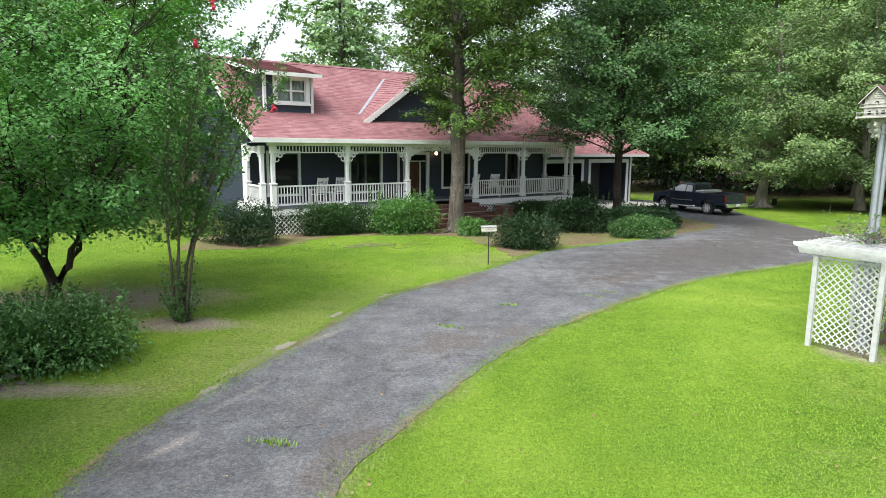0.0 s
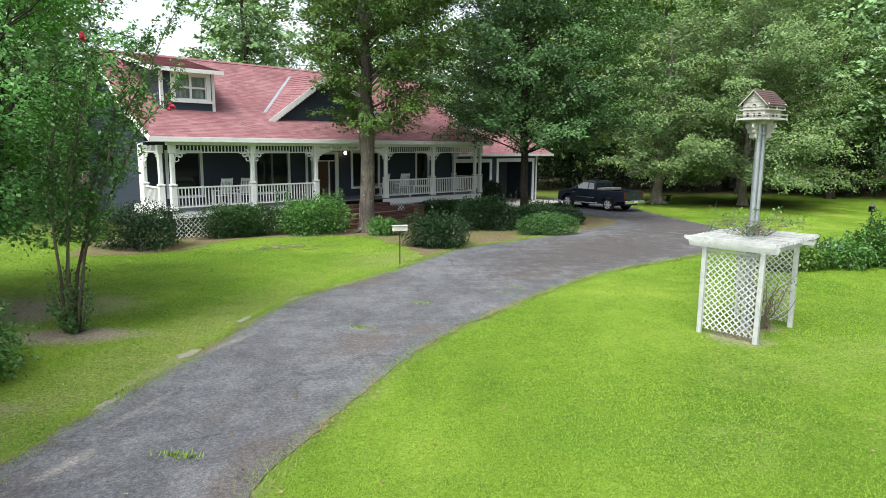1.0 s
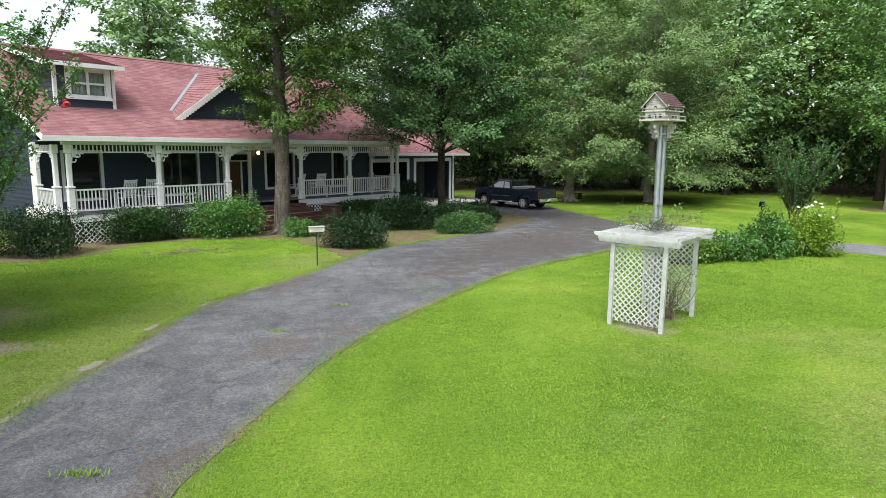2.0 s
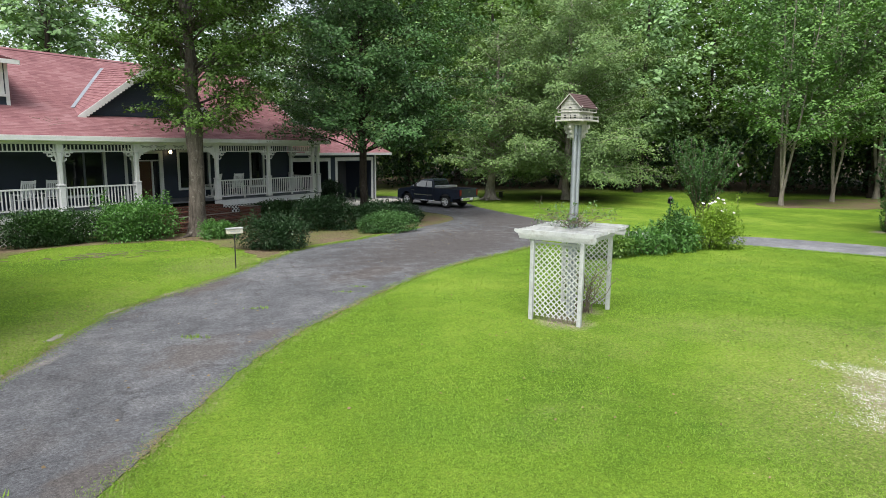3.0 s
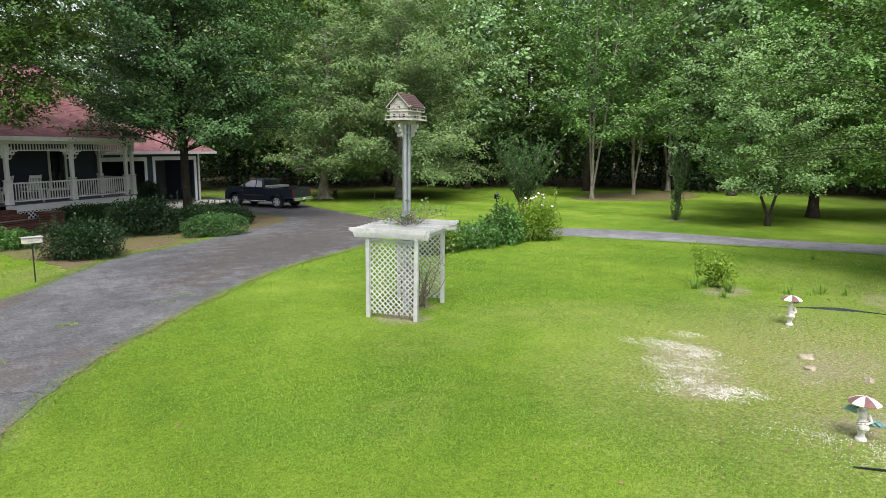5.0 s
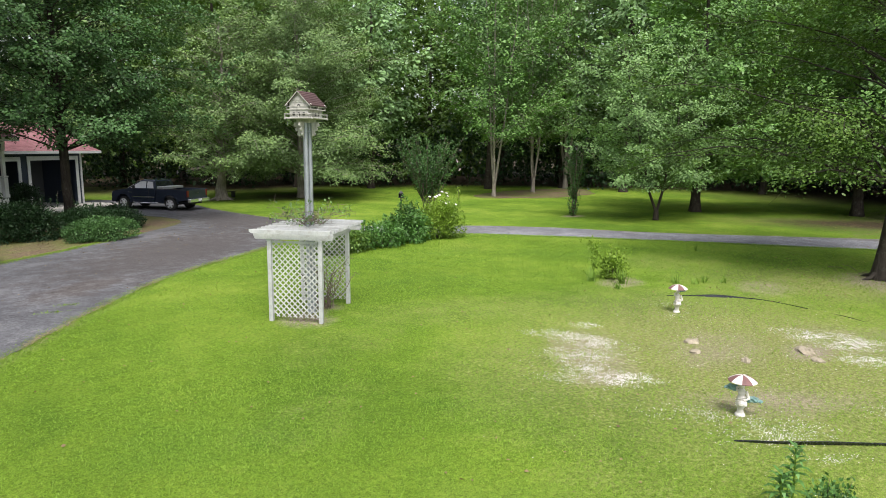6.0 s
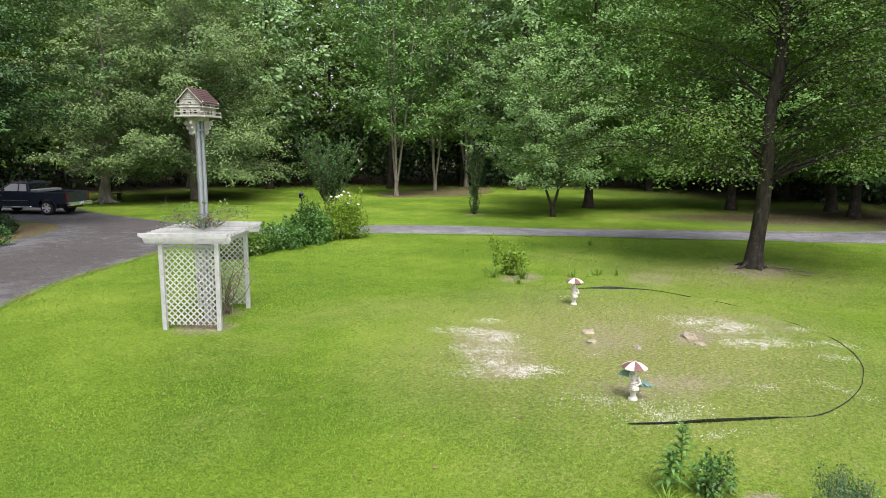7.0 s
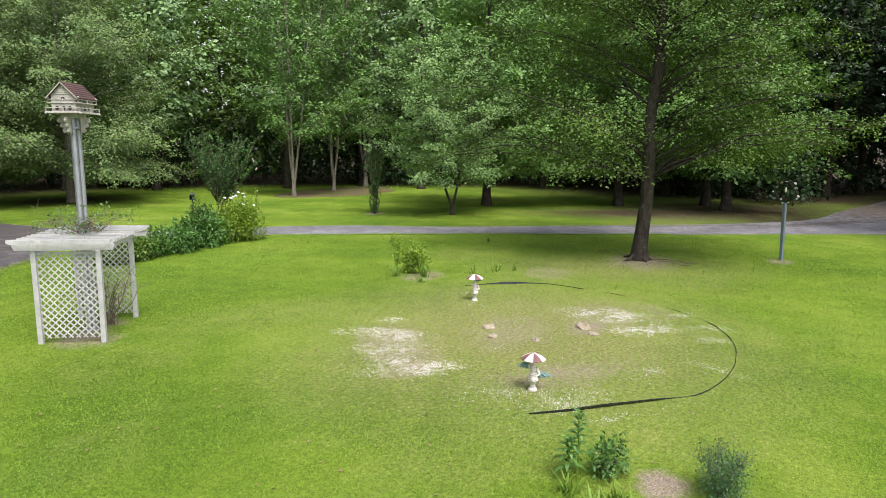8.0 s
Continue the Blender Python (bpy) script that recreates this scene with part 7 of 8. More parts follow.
# bed behind the trellis
plant_shrub("flower_bed_shrub", 13.7, 18.15, 21, 1.2, 0.7, 0.85, 3600, 0.11, LEAF_OAK, "low leafy plants in the bed by the drive", tall=6, top=0.5)
plant_shrub("flower_bed_shrub", 15.7, 18.3, 22, 1.3, 0.8, 1.0, 3000, 0.11, LEAF_AZALEA, "low leafy plants in the bed by the drive", tall=6, top=0.5)
plant_shrub("flower_bed_shrub", 17.3, 18.6, 23, 1.05, 0.8, 1.45, 3900, 0.12, LEAF_AZALEA, "tall leafy plants in the bed by the drive", tall=6, top=0.5)
hib = plant_shrub("hibiscus", 19.05, 18.55, 24, 1.15, 0.9, 1.62, 6480, 0.10, LEAF_LIME, "lime green hibiscus with white flowers", tall=10, top=0.6)
rng = np.random.default_rng(31)
for k in range(11):
    a, z = rng.uniform(0, 6.28), rng.uniform(1.35, 1.95)
    r = rng.uniform(0.3, 0.9) * (2.3 - z)
    g = Geo()
    for i in range(5):
        b = 2 * math.pi * i / 5
        g.lump((r * math.cos(a) + 0.032 * math.cos(b), r * math.sin(a) + 0.032 * math.sin(b), z + 0.02 * math.sin(b)), (0.033, 0.033, 0.018), k, 8, 0.2)
    part("flower", g, PETAL_W, hib, "white flower")


def upright_tree(name, x, y, seed, stems, height, splay, lean, first, leaf, twigs, leaves, bark_m, leaf_m, label, suckers=0, flowers=(), flower_m=None, stem_r=0.035):
    """Crape myrtle: many slim stems from one stool, leafy upright twigs."""
    rng = np.random.default_rng(seed)
    wood, at, od, tips = Geo(), [], [], []
    for k in range(stems):
        a = 2 * math.pi * k / stems + rng.uniform(-0.4, 0.4)
        h = height * rng.uniform(0.68, 1.0)
        q = splay * rng.uniform(0.35, 1.0)
        n = 10
        pts = []
        for i in range(n):
            s = i / (n - 1)
            out = q * (0.06 + 0.94 * s ** 1.35)
            pts.append(np.array([math.cos(a) * out + lean[0] * s * s, math.sin(a) * out + lean[1] * s * s, h * s - (0.05 if i == 0 else 0)]) + rng.normal(0, 0.03, 3) * (0 < i))
        pts = np.array(pts)
        wood.tube(pts, np.linspace(stem_r, 0.006, n), 6)
        m = twigs
        for j in range(m):
            s = first / h + (1 - first / h) * (j + rng.uniform(0, 1)) / m
            b = np.array([np.interp(s, np.linspace(0, 1, n), pts[:, c]) for c in range(3)])
            ta = rng.uniform(0, 6.28)
            tl = rng.uniform(0.25, 0.75) * (1.15 - 0.55 * s) * height / 6
            e = b + np.array([math.cos(ta) * tl * 0.75, math.sin(ta) * tl * 0.75, tl * rng.uniform(0.3, 1.0)])
            wood.tube([b, e], [0.007, 0.003], 3)
            c = int(leaves * rng.uniform(0.6, 1.4))
            sv = rng.uniform(0.05, 1.05, (c, 1))
            at.append(b + (e - b) * sv + rng.normal(0, 0.045, (c, 3)))
            od.append(np.tile((e - b) / tl, (c, 1)))
        tips.append(pts[-1])
    for k in range(suckers):
        a, q = rng.uniform(0, 6.28), rng.uniform(0.05, 0.30)
        e = np.array([math.cos(a) * q * 1.7, math.sin(a) * q * 1.7, rng.uniform(0.4, 1.5)])
        b = np.array([math.cos(a) * q * 0.6, math.sin(a) * q * 0.6, -0.02])
        wood.tube([b, e], [0.008, 0.003], 4)
        c = 30
        sv = rng.uniform(0.1, 1.0, (c, 1))
        at.append(b + (e - b) * sv + rng.normal(0, 0.04, (c, 3)))
        od.append(rng.normal(0, 1, (c, 3)))
    at, od = np.concatenate(at), np.concatenate(od)
    ob = thing(name, pose(x, y, 0), label, "tree")
    part("branchwork", wood.mesh("branchwork", True), bark_m, ob)
    part("foliage", quads_mesh("foliage", leaf_quads(rng, at, od, leaf, 0.6, 0.1, 0.9)), leaf_m, ob)
    for p in flowers:
        g = Geo()
        for i in range(7):
            g.lump((p[0] + rng.normal(0, 0.035), p[1] + rng.normal(0, 0.035), p[2] + rng.normal(0, 0.05)), (0.035, 0.035, 0.035), i, 8, 0.3)
        part("flower_cluster", g, flower_m, ob)
    return ob


upright_tree("crape_myrtle", -5.58, 13.35, 7, 7, 6.9, 1.35, (1.35, 0.0), 1.7, 0.085, 50, 22, BARK_TAN, LEAF_CRAPE, "slender crape myrtle with crimson flower tips", suckers=30,
             flowers=((0.95, 0.0, 6.55), (0.55, 0.0, 5.75), (2.0, 0.4, 4.5)), flower_m=PETAL_R)
upright_tree("crape_myrtle", 25.5, 26.0, 8, 34, 4.4, 2.3, (0, 0), 0.9, 0.12, 16, 15, BARK_TAN, LEAF_DIM, "vase-shaped crape myrtle with pale flower plumes", suckers=6,
             flowers=((1.5, -0.9, 3.0), (1.75, -0.9, 2.5)), flower_m=PETAL_PALE)
upright_tree("crape_myrtle", 30.75, 19.6, 9, 11, 4.7, 0.85, (0, 0), 0.7, 0.10, 13, 18, BARK_TAN, LEAF_CRAPE, "slim upright crape myrtle past the road", suckers=16)


def strap_clump(x, y, seed, n, length, label):
    """A clump of arching strap leaves."""
    rng = np.random.default_rng(seed)
    vs = []
    for k in range(n):
        a = rng.uniform(0, 6.28)
        L, w = length * rng.uniform(0.6, 1.15), rng.uniform(0.009, 0.016)
        d, s = np.array([math.cos(a), math.sin(a), 0]), np.array([-math.sin(a), math.cos(a), 0])
        p = np.array([rng.normal(0, 0.05), rng.normal(0, 0.05), -0.01])
        lean = rng.uniform(0.25, 0.9)
        prev = None
        for i in range(5):
            t = i / 4
            c = p + d * L * lean * t + np.array([0, 0, L * (t - 0.62 * lean * t * t)])
            ww = w * (1 - 0.85 * t)
            cur = (c - s * ww, c + s * ww)
            if prev:
                vs += [prev[0], prev[1], cur[1], cur[0]]
            prev = cur
    me = quads_mesh("strap_leaves", np.array(vs))
    me.materials.append(LEAF_BLADE)
    ob = new("daylily", me)
    ob.matrix_basis = pose(x, y, 0)
    return tagged(ob, label, "plant", "daylilies on the lawn")


for k, (x, y, n, L) in enumerate(((16.2, 8.55, 46, 0.62), (15.9, 9.35, 40, 0.55), (15.55, 8.3, 24, 0.35), (17.35, 7.5, 26, 0.40), (17.7, 7.1, 18, 0.34), (18.1, 7.0, 26, 0.42), (6.55, 1.55, 30, 0.36), (6.25, 1.15, 26, 0.34), (6.65, 1.0, 34, 0.30),
                                  (23.6, 9.6, 20, 0.4), (18.4, 6.6, 16, 0.3))):
    strap_clump(x, y, 50 + k, n, L, "clump of yellow-green strap leaves in the lawn")
plant_shrub("weedy_bush", 16.75, 9.15, 41, 0.46, 0.42, 0.72, 1300, 0.09, LEAF_LIME, "leafy flowering weed among daylilies", tall=6, top=0.5)
upright_tree("weed", 16.3, 9.5, 42, 3, 1.25, 0.2, (0, 0), 0.3, 0.08, 9, 8, LEAF_BLADE, LEAF_LIME, "tall thin weed stalk among daylilies", stem_r=0.01)
plant_shrub("weedy_bush", 7.15, 1.25, 43, 0.30, 0.26, 0.42, 620, 0.060, LEAF_AZALEA, "leafy weedy bush on the lawn", tall=2, top=0.5)


def tall_weed(x, y, seed, h, label):
    rng = np.random.default_rng(seed)
    g = Geo().tube([(0, 0, -0.02), (0.01, 0, h * 0.5), (0.0, 0.01, h)], [0.012, 0.010, 0.006], 6)
    vs = []
    for k in range(34):
        q = (k / 33) ** 0.55                     # crowded towards the top
        a, L = k * 2.4, 0.19 * (1.15 - 0.55 * q) * rng.uniform(0.8, 1.15)
        rise = 0.1 + 0.75 * q * q
        d, s = np.array([math.cos(a), math.sin(a), rise]), np.array([-math.sin(a), math.cos(a), 0])
        p = np.array([0, 0, h * (0.22 + 0.78 * q)])
        f, e = p + d * L * 0.35, p + d * L + np.array([0, 0, -0.05 - 0.05 * (1 - q)])
        m = (f + e) / 2 + np.array([0, 0, 0.018])
        w = 0.15 * L
        vs += [p - s * 0.003, p + s * 0.003, f + s * w, f - s * w, f - s * w, f + s * w, m + s * w * 0.85, m - s * w * 0.85, m - s * w * 0.85, m + s * w * 0.85, e + s * 0.002, e - s * 0.002]
    ob = thing("weed", pose(x, y, 0), label, "plant")
    part("stalk", g, LEAF_BLADE, ob)
    part("foliage", quads_mesh("foliage", np.array(vs)), LEAF_AZALEA, ob)


tall_weed(7.0, 1.55, 3, 0.76, "single tall green weed with long leaves")
tall_weed(6.85, 1.62, 4, 0.5, "single tall green weed with long leaves")
plant_shrub("twiggy_shrub", 7.22, 0.02, 44, 0.40, 0.30, 0.46, 3000, 0.028, LEAF_GREY, "twiggy blue-green shrub beside a bare patch", tall=44, top=1.1, lumps=6)


# ---------------------------------------------------------------- grass, fallen leaves
def inside(P, poly):
    """Which points lie in a closed outline."""
    x, y = P[:, 0], P[:, 1]
    res = np.zeros(len(P), bool)
    q = np.roll(poly, -1, axis=0)
    for (x1, y1), (x2, y2) in zip(poly, q):
        hit = ((y1 > y) != (y2 > y))
        if hit.any():
            res ^= hit & (x < (x2 - x1) * (y - y1) / (y2 - y1 + 1e-12) + x1)
    return res


def lawn_grass(per, r0, r1, seed):
    """Short blades over the lawn round the viewpoint, fewer and coarser further out."""
    rng = np.random.default_rng(seed)
    n = per
    r = r0 * (r1 / r0) ** rng.uniform(0, 1, n)
    a = radians(-40) + radians(165) * rng.uniform(0, 1, n)
    P = np.stack([np.sin(a) * r, np.cos(a) * r], 1)
    P = P[~inside(P, outline[::3])]
    P = P[~inside(P, smooth_line(BED, 0.8, True))]
    # thinner on the old gravel bed and where the ground is bare
    thin = soft_spot(P[:, 0], P[:, 1], 12.4, 3.9, 3.9, 3.4, 20) * 0.55
    for q in ((8.2, 11.9, 0.6, 0.6), (7.25, 0.62, 0.42, 0.34), (-5.6, 13.1, 1.2, 0.5), (-6.2, 9.3, 1.6, 0.35), (-8.9, 15.0, 3.0, 1.3), (10.9, 6.5, 1.0, 0.6), (9.6, 5.1, 0.9, 0.6), (15.1, 3.05, 0.9, 0.6)):
        thin = np.maximum(thin, soft_spot(P[:, 0], P[:, 1], *q) * 0.9)
    P = P[rng.uniform(0, 1, len(P)) > thin]
    n = len(P)
    far = np.hypot(P[:, 0], P[:, 1]) / 7.0
    a, lean = rng.uniform(0, 6.28, n), rng.uniform(0.7, 1.6, n)
    hh = 0.036 * far ** 0.45 * rng.uniform(0.45, 1.25, n)
    ww = 0.0040 * far * rng.uniform(0.7, 1.3, n)
    d, s = np.stack([np.cos(a), np.sin(a)], 1), np.stack([-np.sin(a), np.cos(a)], 1)
    A = np.concatenate([P - s * ww[:, None], np.full((n, 1), -0.004)], 1)
    B = np.concatenate([P + s * ww[:, None], np.full((n, 1), -0.004)], 1)
    C = np.concatenate([P + d * (hh * lean)[:, None], (hh * (1.1 - 0.55 * lean))[:, None]], 1)
    me = quads_mesh("lawn_grass", np.stack([A, B, C], 1).reshape(-1, 3), 3)
    me.materials.append(GRASS)
    return tagged(new("lawn_grass", me), "short mown grass blades across the lawn", "grass", kind="stuff")


lawn_grass(560000, 4.6, 30.0, 1)


def verge():
    """Longer tufts that lap over the edge of the asphalt."""
    rng = np.random.default_rng(6)
    near_edge = outline[(np.hypot(outline[:, 0], outline[:, 1]) < 30)]
    P = np.repeat(near_edge, 150, axis=0)
    P = P + rng.normal(0, 0.085, P.shape) + rng.uniform(-0.15, 0.15, P.shape)
    n = len(P)
    a = rng.uniform(0, 6.28, n)
    h, w = 0.042 * rng.uniform(0.4, 1.3, n), 0.0045 * rng.uniform(0.7, 1.6, n) * np.clip(np.hypot(P[:, 0], P[:, 1]) / 11, 1, 2.2)
    d, s = np.stack([np.cos(a), np.sin(a)], 1), np.stack([-np.sin(a), np.cos(a)], 1)
    A, B = (np.concatenate([P + k * s * w[:, None], np.full((n, 1), 0.0)], 1) for k in (-1, 1))
    C = np.concatenate([P + d * (h * 0.7)[:, None], (h * 0.8)[:, None]], 1)
    me = quads_mesh("verge_grass", np.stack([A, B, C], 1).reshape(-1, 3), 3)
    me.materials.append(GRASS)
    return tagged(new("verge_grass", me), "ragged grass tufts along the edges of the drive", "grass", kind="stuff")


verge()


def edge_straw():
    """Dead clippings and dry runners lying along the edge of the asphalt."""
    rng = np.random.default_rng(16)
    near_edge = outline[(np.hypot(outline[:, 0], outline[:, 1]) < 26)]
    gate = np.array([0.5 + 1.6 * noise.noise(Vector((q[0] * 0.8, q[1] * 0.8, 2.0))) for q in near_edge])
    P = np.repeat(near_edge, np.clip(gate * 46, 4, 70).astype(int), axis=0)
    P = P + rng.normal(0, 0.055, P.shape)
    n = len(P)
    a, L = rng.uniform(0, 6.28, n), rng.uniform(0.02, 0.09, n)
    d, s = np.stack([np.cos(a), np.sin(a)], 1), np.stack([-np.sin(a), np.cos(a)], 1)
    z = rng.uniform(0.016, 0.036, (n, 1))
    w = 0.0035 * rng.uniform(0.7, 1.8, (n, 1))
    A, B = (np.concatenate([P + k * s * w, z], 1) for k in (-1, 1))
    C = np.concatenate([P + d * L[:, None], z + rng.uniform(-0.004, 0.02, (n, 1))], 1)
    me = quads_mesh("edge_straw", np.stack([A, B, C], 1).reshape(-1, 3), 3)
    me.materials.append(STRAW)
    return tagged(new("edge_straw", me), "dry brown clippings along the edges of the drive", "dead grass", kind="stuff")


def edge_grit():
    """Crumbled stones along the edge of the asphalt."""
    rng = np.random.default_rng(17)
    line = smooth_line(OUTER[2:9], 0.1)
    gate = np.array([noise.noise(Vector((q[0] * 0.9, q[1] * 0.9, 7.0))) for q in line])
    P = np.repeat(line, np.clip(8 + gate * 46, 1, 30).astype(int), axis=0)
    P = P + rng.normal(0, 0.075, P.shape)
    n = len(P)
    r, ang = rng.uniform(0.005, 0.018, n), rng.uniform(0, 6.28, n)
    ring = []
    for k in range(4):
        w, b = r * rng.uniform(0.7, 1.3, n), ang + 1.57 * k
        ring.append(np.stack([P[:, 0] + np.cos(b) * w, P[:, 1] + np.sin(b) * w, np.full(n, 0.008)], 1))
    top = np.stack([P[:, 0], P[:, 1], 0.012 + r * rng.uniform(0.5, 1.0, n)], 1)
    tri = np.stack([np.stack([ring[k], ring[(k + 1) % 4], top], 1) for k in range(4)], 1).reshape(-1, 3)
    me = quads_mesh("edge_grit", tri, 3)
    me.materials.append(SAND)
    return tagged(new("edge_grit", me), "crumbled stones and sand along the asphalt edge", "gravel", kind="stuff")


edge_straw()
edge_grit()


def tuft(x, y, seed, n=60, h=0.07):
    rng = np.random.default_rng(seed)
    a = rng.uniform(0, 6.28, n)
    P = np.stack([rng.normal(0, 0.16, n), rng.normal(0, 0.05, n)], 1)
    d, s = np.stack([np.cos(a), np.sin(a)], 1), np.stack([-np.sin(a), np.cos(a)], 1)
    A, B = (np.concatenate([P + k * s * 0.012, np.full((n, 1), -0.005)], 1) for k in (-1, 1))
    C = np.concatenate([P + d * 0.05, h * rng.uniform(0.5, 1.2, (n, 1))], 1)
    me = quads_mesh("weed_tuft", np.stack([A, B, C], 1).reshape(-1, 3), 3)
    me.materials.append(GRASS)
    ob = new("weed_tuft", me)
    ob.matrix_basis = pose(x, y, 0.012, 0, 0, -20)
    tagged(ob, "grass tuft growing in a crack of the drive", "weed", kind="stuff")


for k, q in enumerate(((0.16, 12.98), (-2.15, 7.6), (3.9, 15.9), (4.4, 16.4), (1.6, 14.9))):
    tuft(*q, 80 + k, 60 if k < 2 else 34, 0.07 if k < 2 else 0.045)


def fallen():
    """Leaves dropped on the drive, the beds and the lawn."""
    rng = np.random.default_rng(22)
    P = [rng.uniform((-4, 6), (14, 31), (420, 2)), rng.uniform((-11, 9), (-2, 26), (170, 2)), rng.normal((22, 4), (3.0, 2.6), (500, 2)), rng.normal((39, 6), (5.0, 5.0), (2600, 2)), rng.normal((5, 27.5), (4.2, 2.4), (1400, 2)),
         rng.uniform((5, 0), (18, 9), (160, 2)), rng.normal((-9, 15), (2.2, 1.4), (260, 2))]
    P = np.concatenate(P)
    at = np.concatenate([P, np.full((len(P), 1), 0.028)], 1)
    od = np.concatenate([rng.normal(0, 1, (len(P), 2)), np.zeros((len(P), 1))], 1)
    q = leaf_quads(rng, at, od, 0.055, 0.6, 0.0, 0.05)
    me = quads_mesh("fallen_leaves", q)
    me.materials.append(DRYLEAF)
    return tagged(new("fallen_leaves", me), "brown and yellow leaves fallen on drive and lawn", "leaves", kind="stuff")


fallen()
# ---------------------------------------------------------------- trees
OAK = dict(height=18.5, trunk=0.37, first=5.0, spread=4.6, bias=(5, 0.25), limbs=118, bough=1.4, gap=0.5, total=74000, leaf=0.135, bark=BARK_OAK, foliage=LEAF_OAK, belly=0.62, skirt=0.10, floor=4.5, roots=5, forks=(2, 1.5, 7.4))
plant_tree("oak_tree", 0.63, 28.5, OAK, 11, "tall oak with grey mottled bark in front of the steps")
DARK_OAK = dict(height=16.0, trunk=0.24, first=4.9, spread=6.2, bias=(-25, 0.2), limbs=112, bough=1.7, gap=0.5, total=78000, leaf=0.15, bark=BARK_DARK, foliage=LEAF_DIM, belly=0.30, floor=4.2, droop=0.14)
plant_tree("oak_tree", 9.2, 33.5, DARK_OAK, 5, "dark spreading oak beside the house and driveway")
MAPLE = dict(height=9.6, trunk=0.13, first=2.2, spread=3.75, bias=(170, 0.18), gnarl=0.10, limbs=165, bough=1.0, total=100000, leaf=0.092, gap=0.36, bark=BARK_DARK, foliage=LEAF_YOUNG, belly=0.35, floor=1.75, forks=(5, 2.9, 0.70), wide=0.7, up=0.7)
plant_tree("maple_tree", -9.15, 14.7, MAPLE, 21, "bushy green tree forking near the ground over bare earth")
GUM = dict(height=16.0, trunk=0.30, first=2.4, spread=8.2, limbs=108, bough=2.0, gap=0.5, total=118000, leaf=0.148, bark=BARK_PALE, foliage=LEAF_GUM, belly=0.30, floor=1.5, droop=0.26, hang=0.24)
plant_tree("sweetgum_tree", 26.6, 40.5, GUM, 8, "wide pale green tree with drooping tiers of leaves")
FORKED = dict(height=13.0, trunk=0.38, first=3.0, spread=4.8, limbs=70, bough=1.5, total=28000, leaf=0.17, bark=BARK_PALE, foliage=LEAF_GUM, belly=0.4, floor=2.2, forks=(2, 1.8, 0.8), roots=6)
plant_tree("forked_tree", 21.2, 42.3, FORKED, 4, "pale-barked tree forking low beside the parking area")
BIG_R = dict(height=17.5, trunk=0.25, first=3.9, spread=6.7, bias=(189, -0.25), clear=(189, 17), limbs=150, bough=1.5, total=116000, leaf=0.100, gap=0.42, bark=BARK_WET, foliage=LEAF_OAK, belly=0.30, floor=3.75, low=(117, 2.75), roots=5, droop=0.28, hang=0.22, lean=(-0.15, -0.45))
plant_tree("lawn_tree", 22.4, 3.5, BIG_R, 17, "large dark-barked tree shading the lawn by the road")
SMALL = dict(height=9.8, trunk=0.12, first=2.2, spread=3.8, limbs=84, bough=1.2, total=34000, leaf=0.135, bark=BARK_DARK, foliage=LEAF_PALE, belly=0.35, floor=1.9, forks=(2, 2.0, 0.5))
plant_tree("young_tree", 32.4, 15.5, SMALL, 3, "young forked tree with pale green leaves past the road")
MID = dict(height=15.5, trunk=0.30, first=2.8, spread=5.8, limbs=92, bough=1.8, total=26000, leaf=0.25, twigs=0, bark=BARK_DARK, foliage=LEAF_MAPLE, belly=0.35, floor=2.3, droop=0.2)
mid_mesh = build_tree(MID, 31)
for x, y, turn in ((38.8, 16.1, 0), (43.4, 8.5, 120), (56.0, 6.5, 200), (43.5, 1.9, 77)):
    plant_tree("shade_tree", x, y, MID, 31, "dark-trunked shade tree standing in leaf litter past the road", group="shade trees past the road", turn=turn, meshes=mid_mesh)
# stands out of view on the left, added to shade the near grass
plant_tree("shade_tree", -11.4, 4.4, MID, 31, "unseen dark-trunked tree added to shade the grass beside the driveway", turn=40, meshes=mid_mesh)
TALL = dict(height=19.0, trunk=0.15, first=5.2, spread=4.2, limbs=58, bough=1.7, total=15000, leaf=0.23, bark=BARK_PALE, foliage=LEAF_MAPLE, belly=0.36, floor=3.0, forks=(3, 1.5, 0.9), up=0.9)
tall_mesh = build_tree(TALL, 41)
for x, y, turn in ((38.5, 31.9, 0), (44.8, 32.8, 100)):
    plant_tree("pale_forked_tree", x, y, TALL, 41, "tall forked tree with pale bark in a mulch bed", group="pale trees in the mulch island", turn=turn, meshes=tall_mesh)
BARE = dict(height=23.0, trunk=0.22, first=11.0, spread=3.0, limbs=46, bough=1.3, total=1900, leaf=0.20, bark=BARK_PALE, foliage=LEAF_PALE, belly=0.5, floor=7.0, forks=(4, 1.9, 1.0), up=1.3)
plant_tree("pale_forked_tree", 51.5, 34.0, BARE, 43, "tall thin-crowned tree with bare pale stems in a mulch bed", group="pale trees in the mulch island")

# woods all round
WOODS = [dict(height=h, trunk=r, first=f, spread=sp, limbs=n, bough=2.5, gap=1.1, total=8000, leaf=0.41, bark=BARK_DARK, foliage=mat, belly=0.45, floor=3.2, twigs=0, loose=0.42)
         for h, r, f, sp, n, mat in ((23, 0.30, 5.5, 5.4, 90, LEAF_WOOD), (20, 0.26, 4.5, 5.6, 90, LEAF_OAK), (25, 0.32, 8.0, 5.0, 84, LEAF_WOOD), (17, 0.22, 4.0, 5.2, 80, LEAF_GUM))]
wood_mesh = [build_tree(s, 60 + i) for i, s in enumerate(WOODS)]
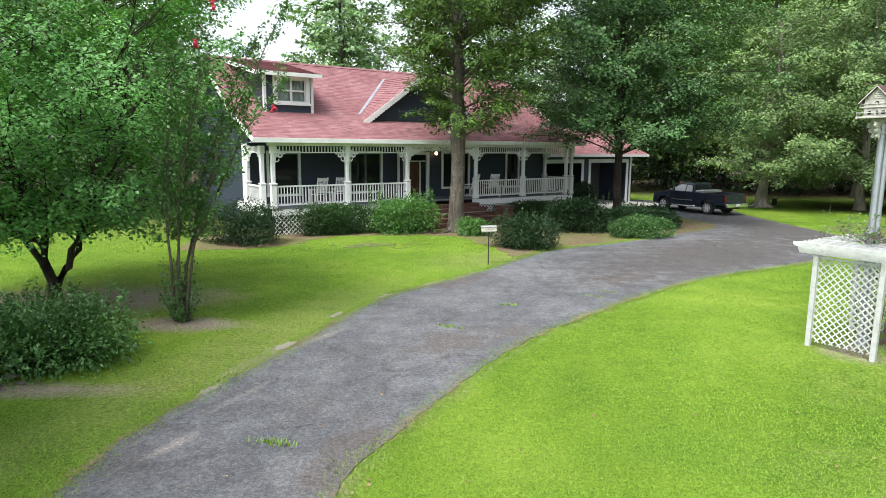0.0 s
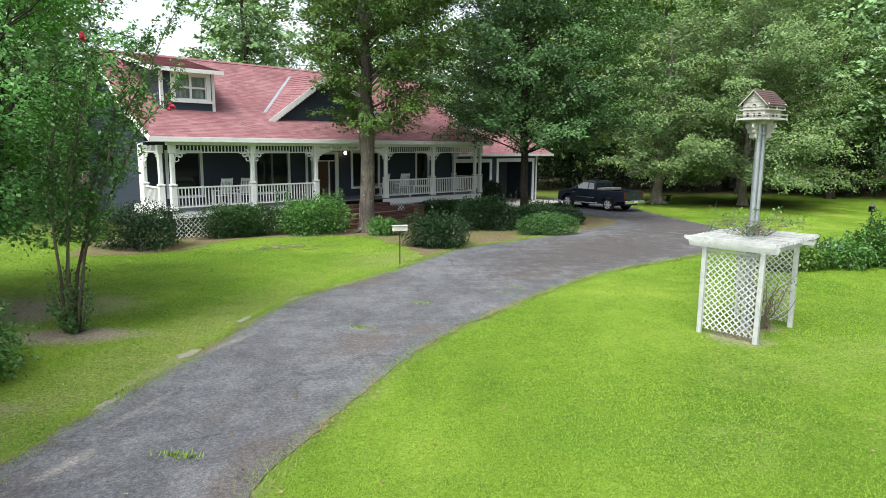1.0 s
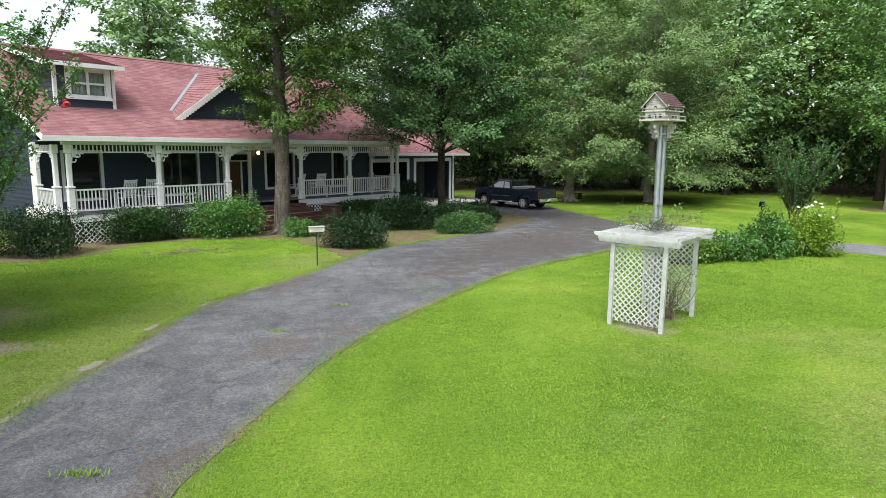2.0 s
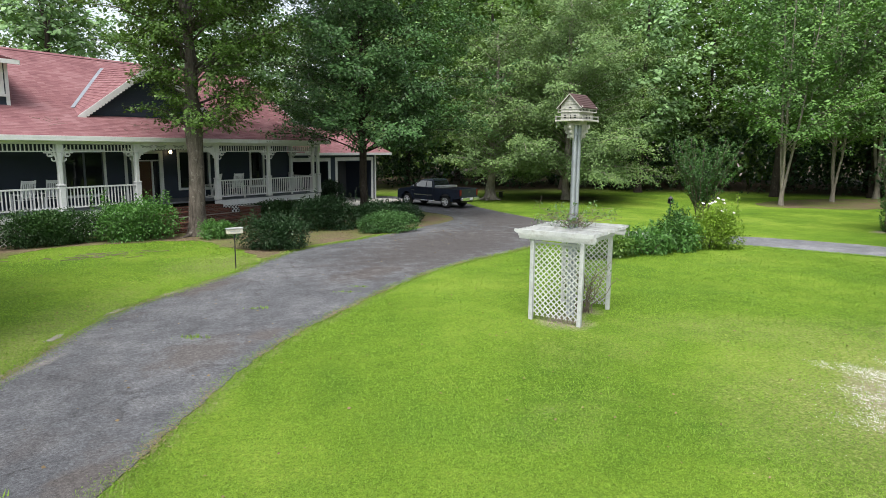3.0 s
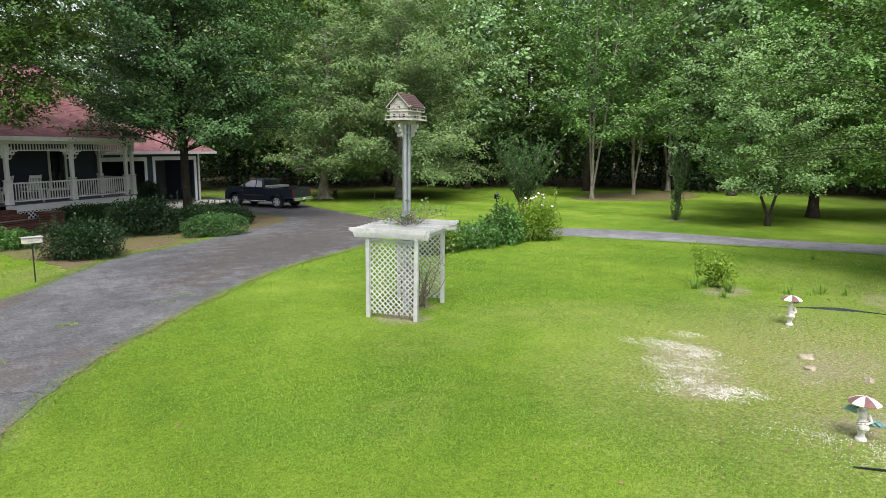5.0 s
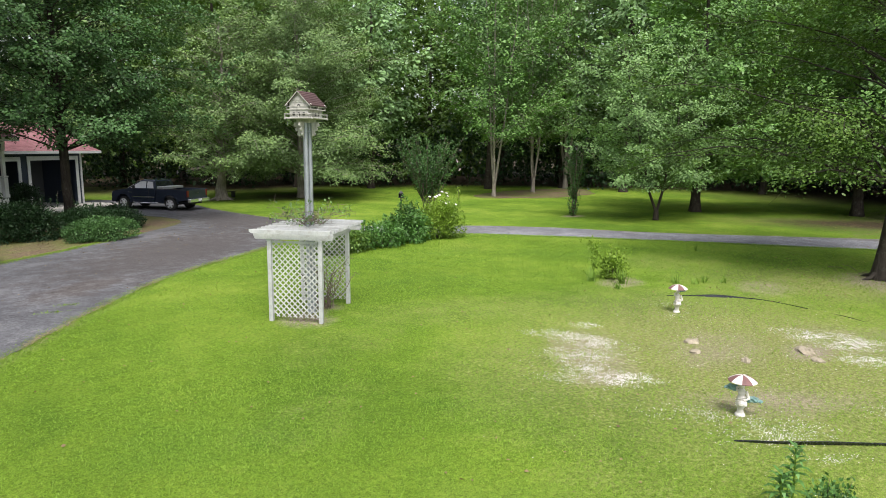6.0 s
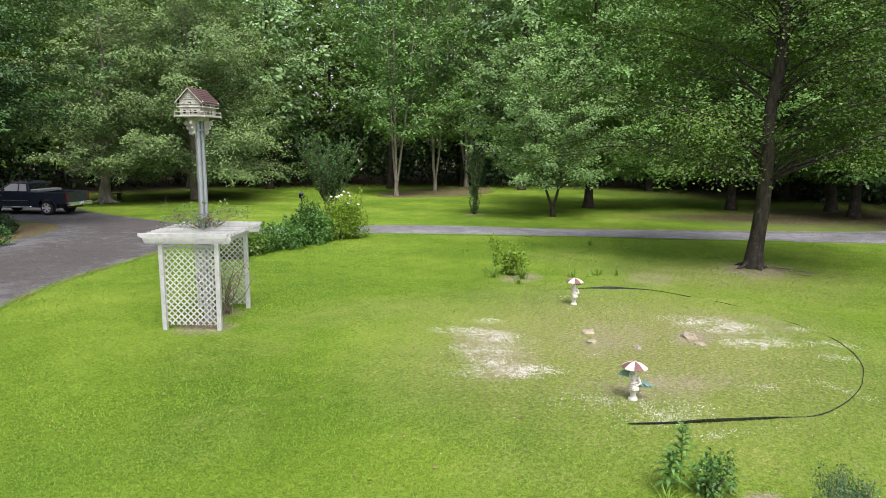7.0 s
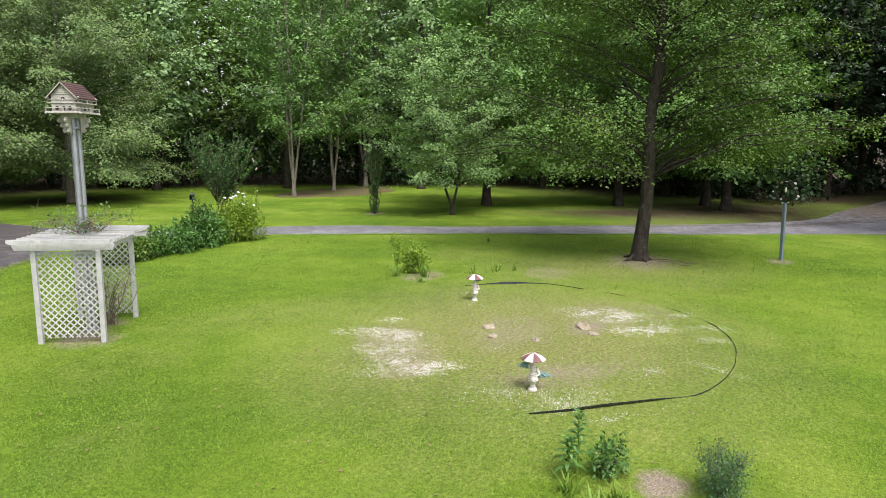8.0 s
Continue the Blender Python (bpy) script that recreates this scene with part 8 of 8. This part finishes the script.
# a forest tree in near-black leaves that carry the shade of the woods
DIM = dict(WOODS[2], foliage=LEAF_HOLLY_SHADE, first=6.0, floor=5.0, limbs=96, total=8600)
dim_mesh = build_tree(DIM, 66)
rng = np.random.default_rng(9)
spots = []
def wood_row(a0, a1, r0, r1, gap):
    """Trees scattered in a ring sector round the lawn; angles clockwise from +y."""
    tries = 0
    while tries < 900:
        tries += 1
        a, r = radians(rng.uniform(a0, a1)), rng.uniform(r0, r1)
        p = np.array([math.sin(a) * r, math.cos(a) * r])
        if all(np.hypot(*(p - q)) > gap for q in spots):
            spots.append(p)
wood_row(18, 62, 58, 74, 6.8)
wood_row(62, 104, 60, 84, 7.0)
wood_row(-24, 18, 54, 70, 7.2)
wood_row(-46, -24, 34, 58, 7.2)
far_side = [p for p in spots]
# unseen trees added past the right edge of view to shade the road end
spots += [np.array(q) for q in ((33.5, -12.5), (36.0, -21.5), (51.0, -15.5), (48.5, -26.0), (30.0, -20.0))]
# this row also runs on out of view, for more shade there
wood_row(80, 128, 45, 61, 5.6)
spots = far_side + [p for p in spots[len(far_side):] if np.min(np.hypot(*(road_line - p).T)) > 3.2 and not inside(p[None], road_line)[0]]
for i, p in enumerate(spots):
    # right of 72 degrees: darker leaf kinds in place of the woods' own shade
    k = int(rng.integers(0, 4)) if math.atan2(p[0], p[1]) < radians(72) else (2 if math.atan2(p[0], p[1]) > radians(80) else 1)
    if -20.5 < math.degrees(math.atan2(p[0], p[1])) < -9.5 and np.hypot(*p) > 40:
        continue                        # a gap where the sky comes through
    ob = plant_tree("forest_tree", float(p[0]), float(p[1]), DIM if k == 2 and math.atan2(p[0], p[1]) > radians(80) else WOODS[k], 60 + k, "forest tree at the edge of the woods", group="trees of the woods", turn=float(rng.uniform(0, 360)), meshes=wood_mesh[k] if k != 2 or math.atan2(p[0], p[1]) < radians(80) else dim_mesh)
    ob.scale = (1, 1, float(rng.uniform(0.88, 1.12)))


def leaf_bank(name, sectors, seed, mat, label):
    """Brush in ring sectors: angles, radii, clumps, heights, leaves in a clump, leaf, spread."""
    rng = np.random.default_rng(seed)
    at, size = [], []
    for a0, a1, r0, r1, n, z0, z1, m, leaf, wide in sectors:
        for k in range(n):
            a, r = radians(rng.uniform(a0, a1)), rng.uniform(r0, r1)
            c = np.array([math.sin(a) * r, math.cos(a) * r, rng.uniform(z0, z1)])
            at.append(c + rng.normal(0, 1, (m, 3)) * np.array([wide, wide, wide * 0.6]))
            size.append(np.full((m, 1), leaf))
    at, size = np.concatenate(at), np.concatenate(size)
    ok = at[:, 2] > 0.05
    me = quads_mesh(name, leaf_quads(rng, at[ok], rng.normal(0, 1, at[ok].shape), size[ok], 0.65))
    me.materials.append(mat)
    tagged(new(name, me), label, "undergrowth", kind="stuff")


# brush in the darkest leaf, its colour doing the work of shade
leaf_bank("undergrowth", ((16, 62, 61, 72, 420, 0.4, 6.0, 46, 0.36, 0.9), (62, 106, 62, 82, 420, 0.4, 6.0, 46, 0.36, 0.9), (84, 93, 50, 60, 110, 0.4, 3.5, 46, 0.36, 0.9), (-24, 16, 55, 62, 150, 0.4, 5.0, 46, 0.36, 0.9)), 77, LEAF_HOLLY_SHADE,
          "leafy undergrowth along the woods, coloured dark for shade")
leaf_bank("deep_woods", ((-55, -21, 84, 96, 200, 0.5, 14, 40, 0.7, 2.0), (-9, 14, 84, 96, 300, 0.5, 12, 40, 0.6, 1.8), (14, 76, 80, 96, 1200, 0.5, 26, 30, 1.15, 2.2)), 78, LEAF_OAK,
          "dense foliage in the depth of the woods")
# dark leaf again: the blackness of the deep woods is in the colour
leaf_bank("evergreen_thicket", ((74, 118, 76, 94, 800, 0.5, 28, 30, 1.15, 2.2),), 79, LEAF_HOLLY_SHADE, "dense foliage in the depth of the woods, coloured for deep shade")
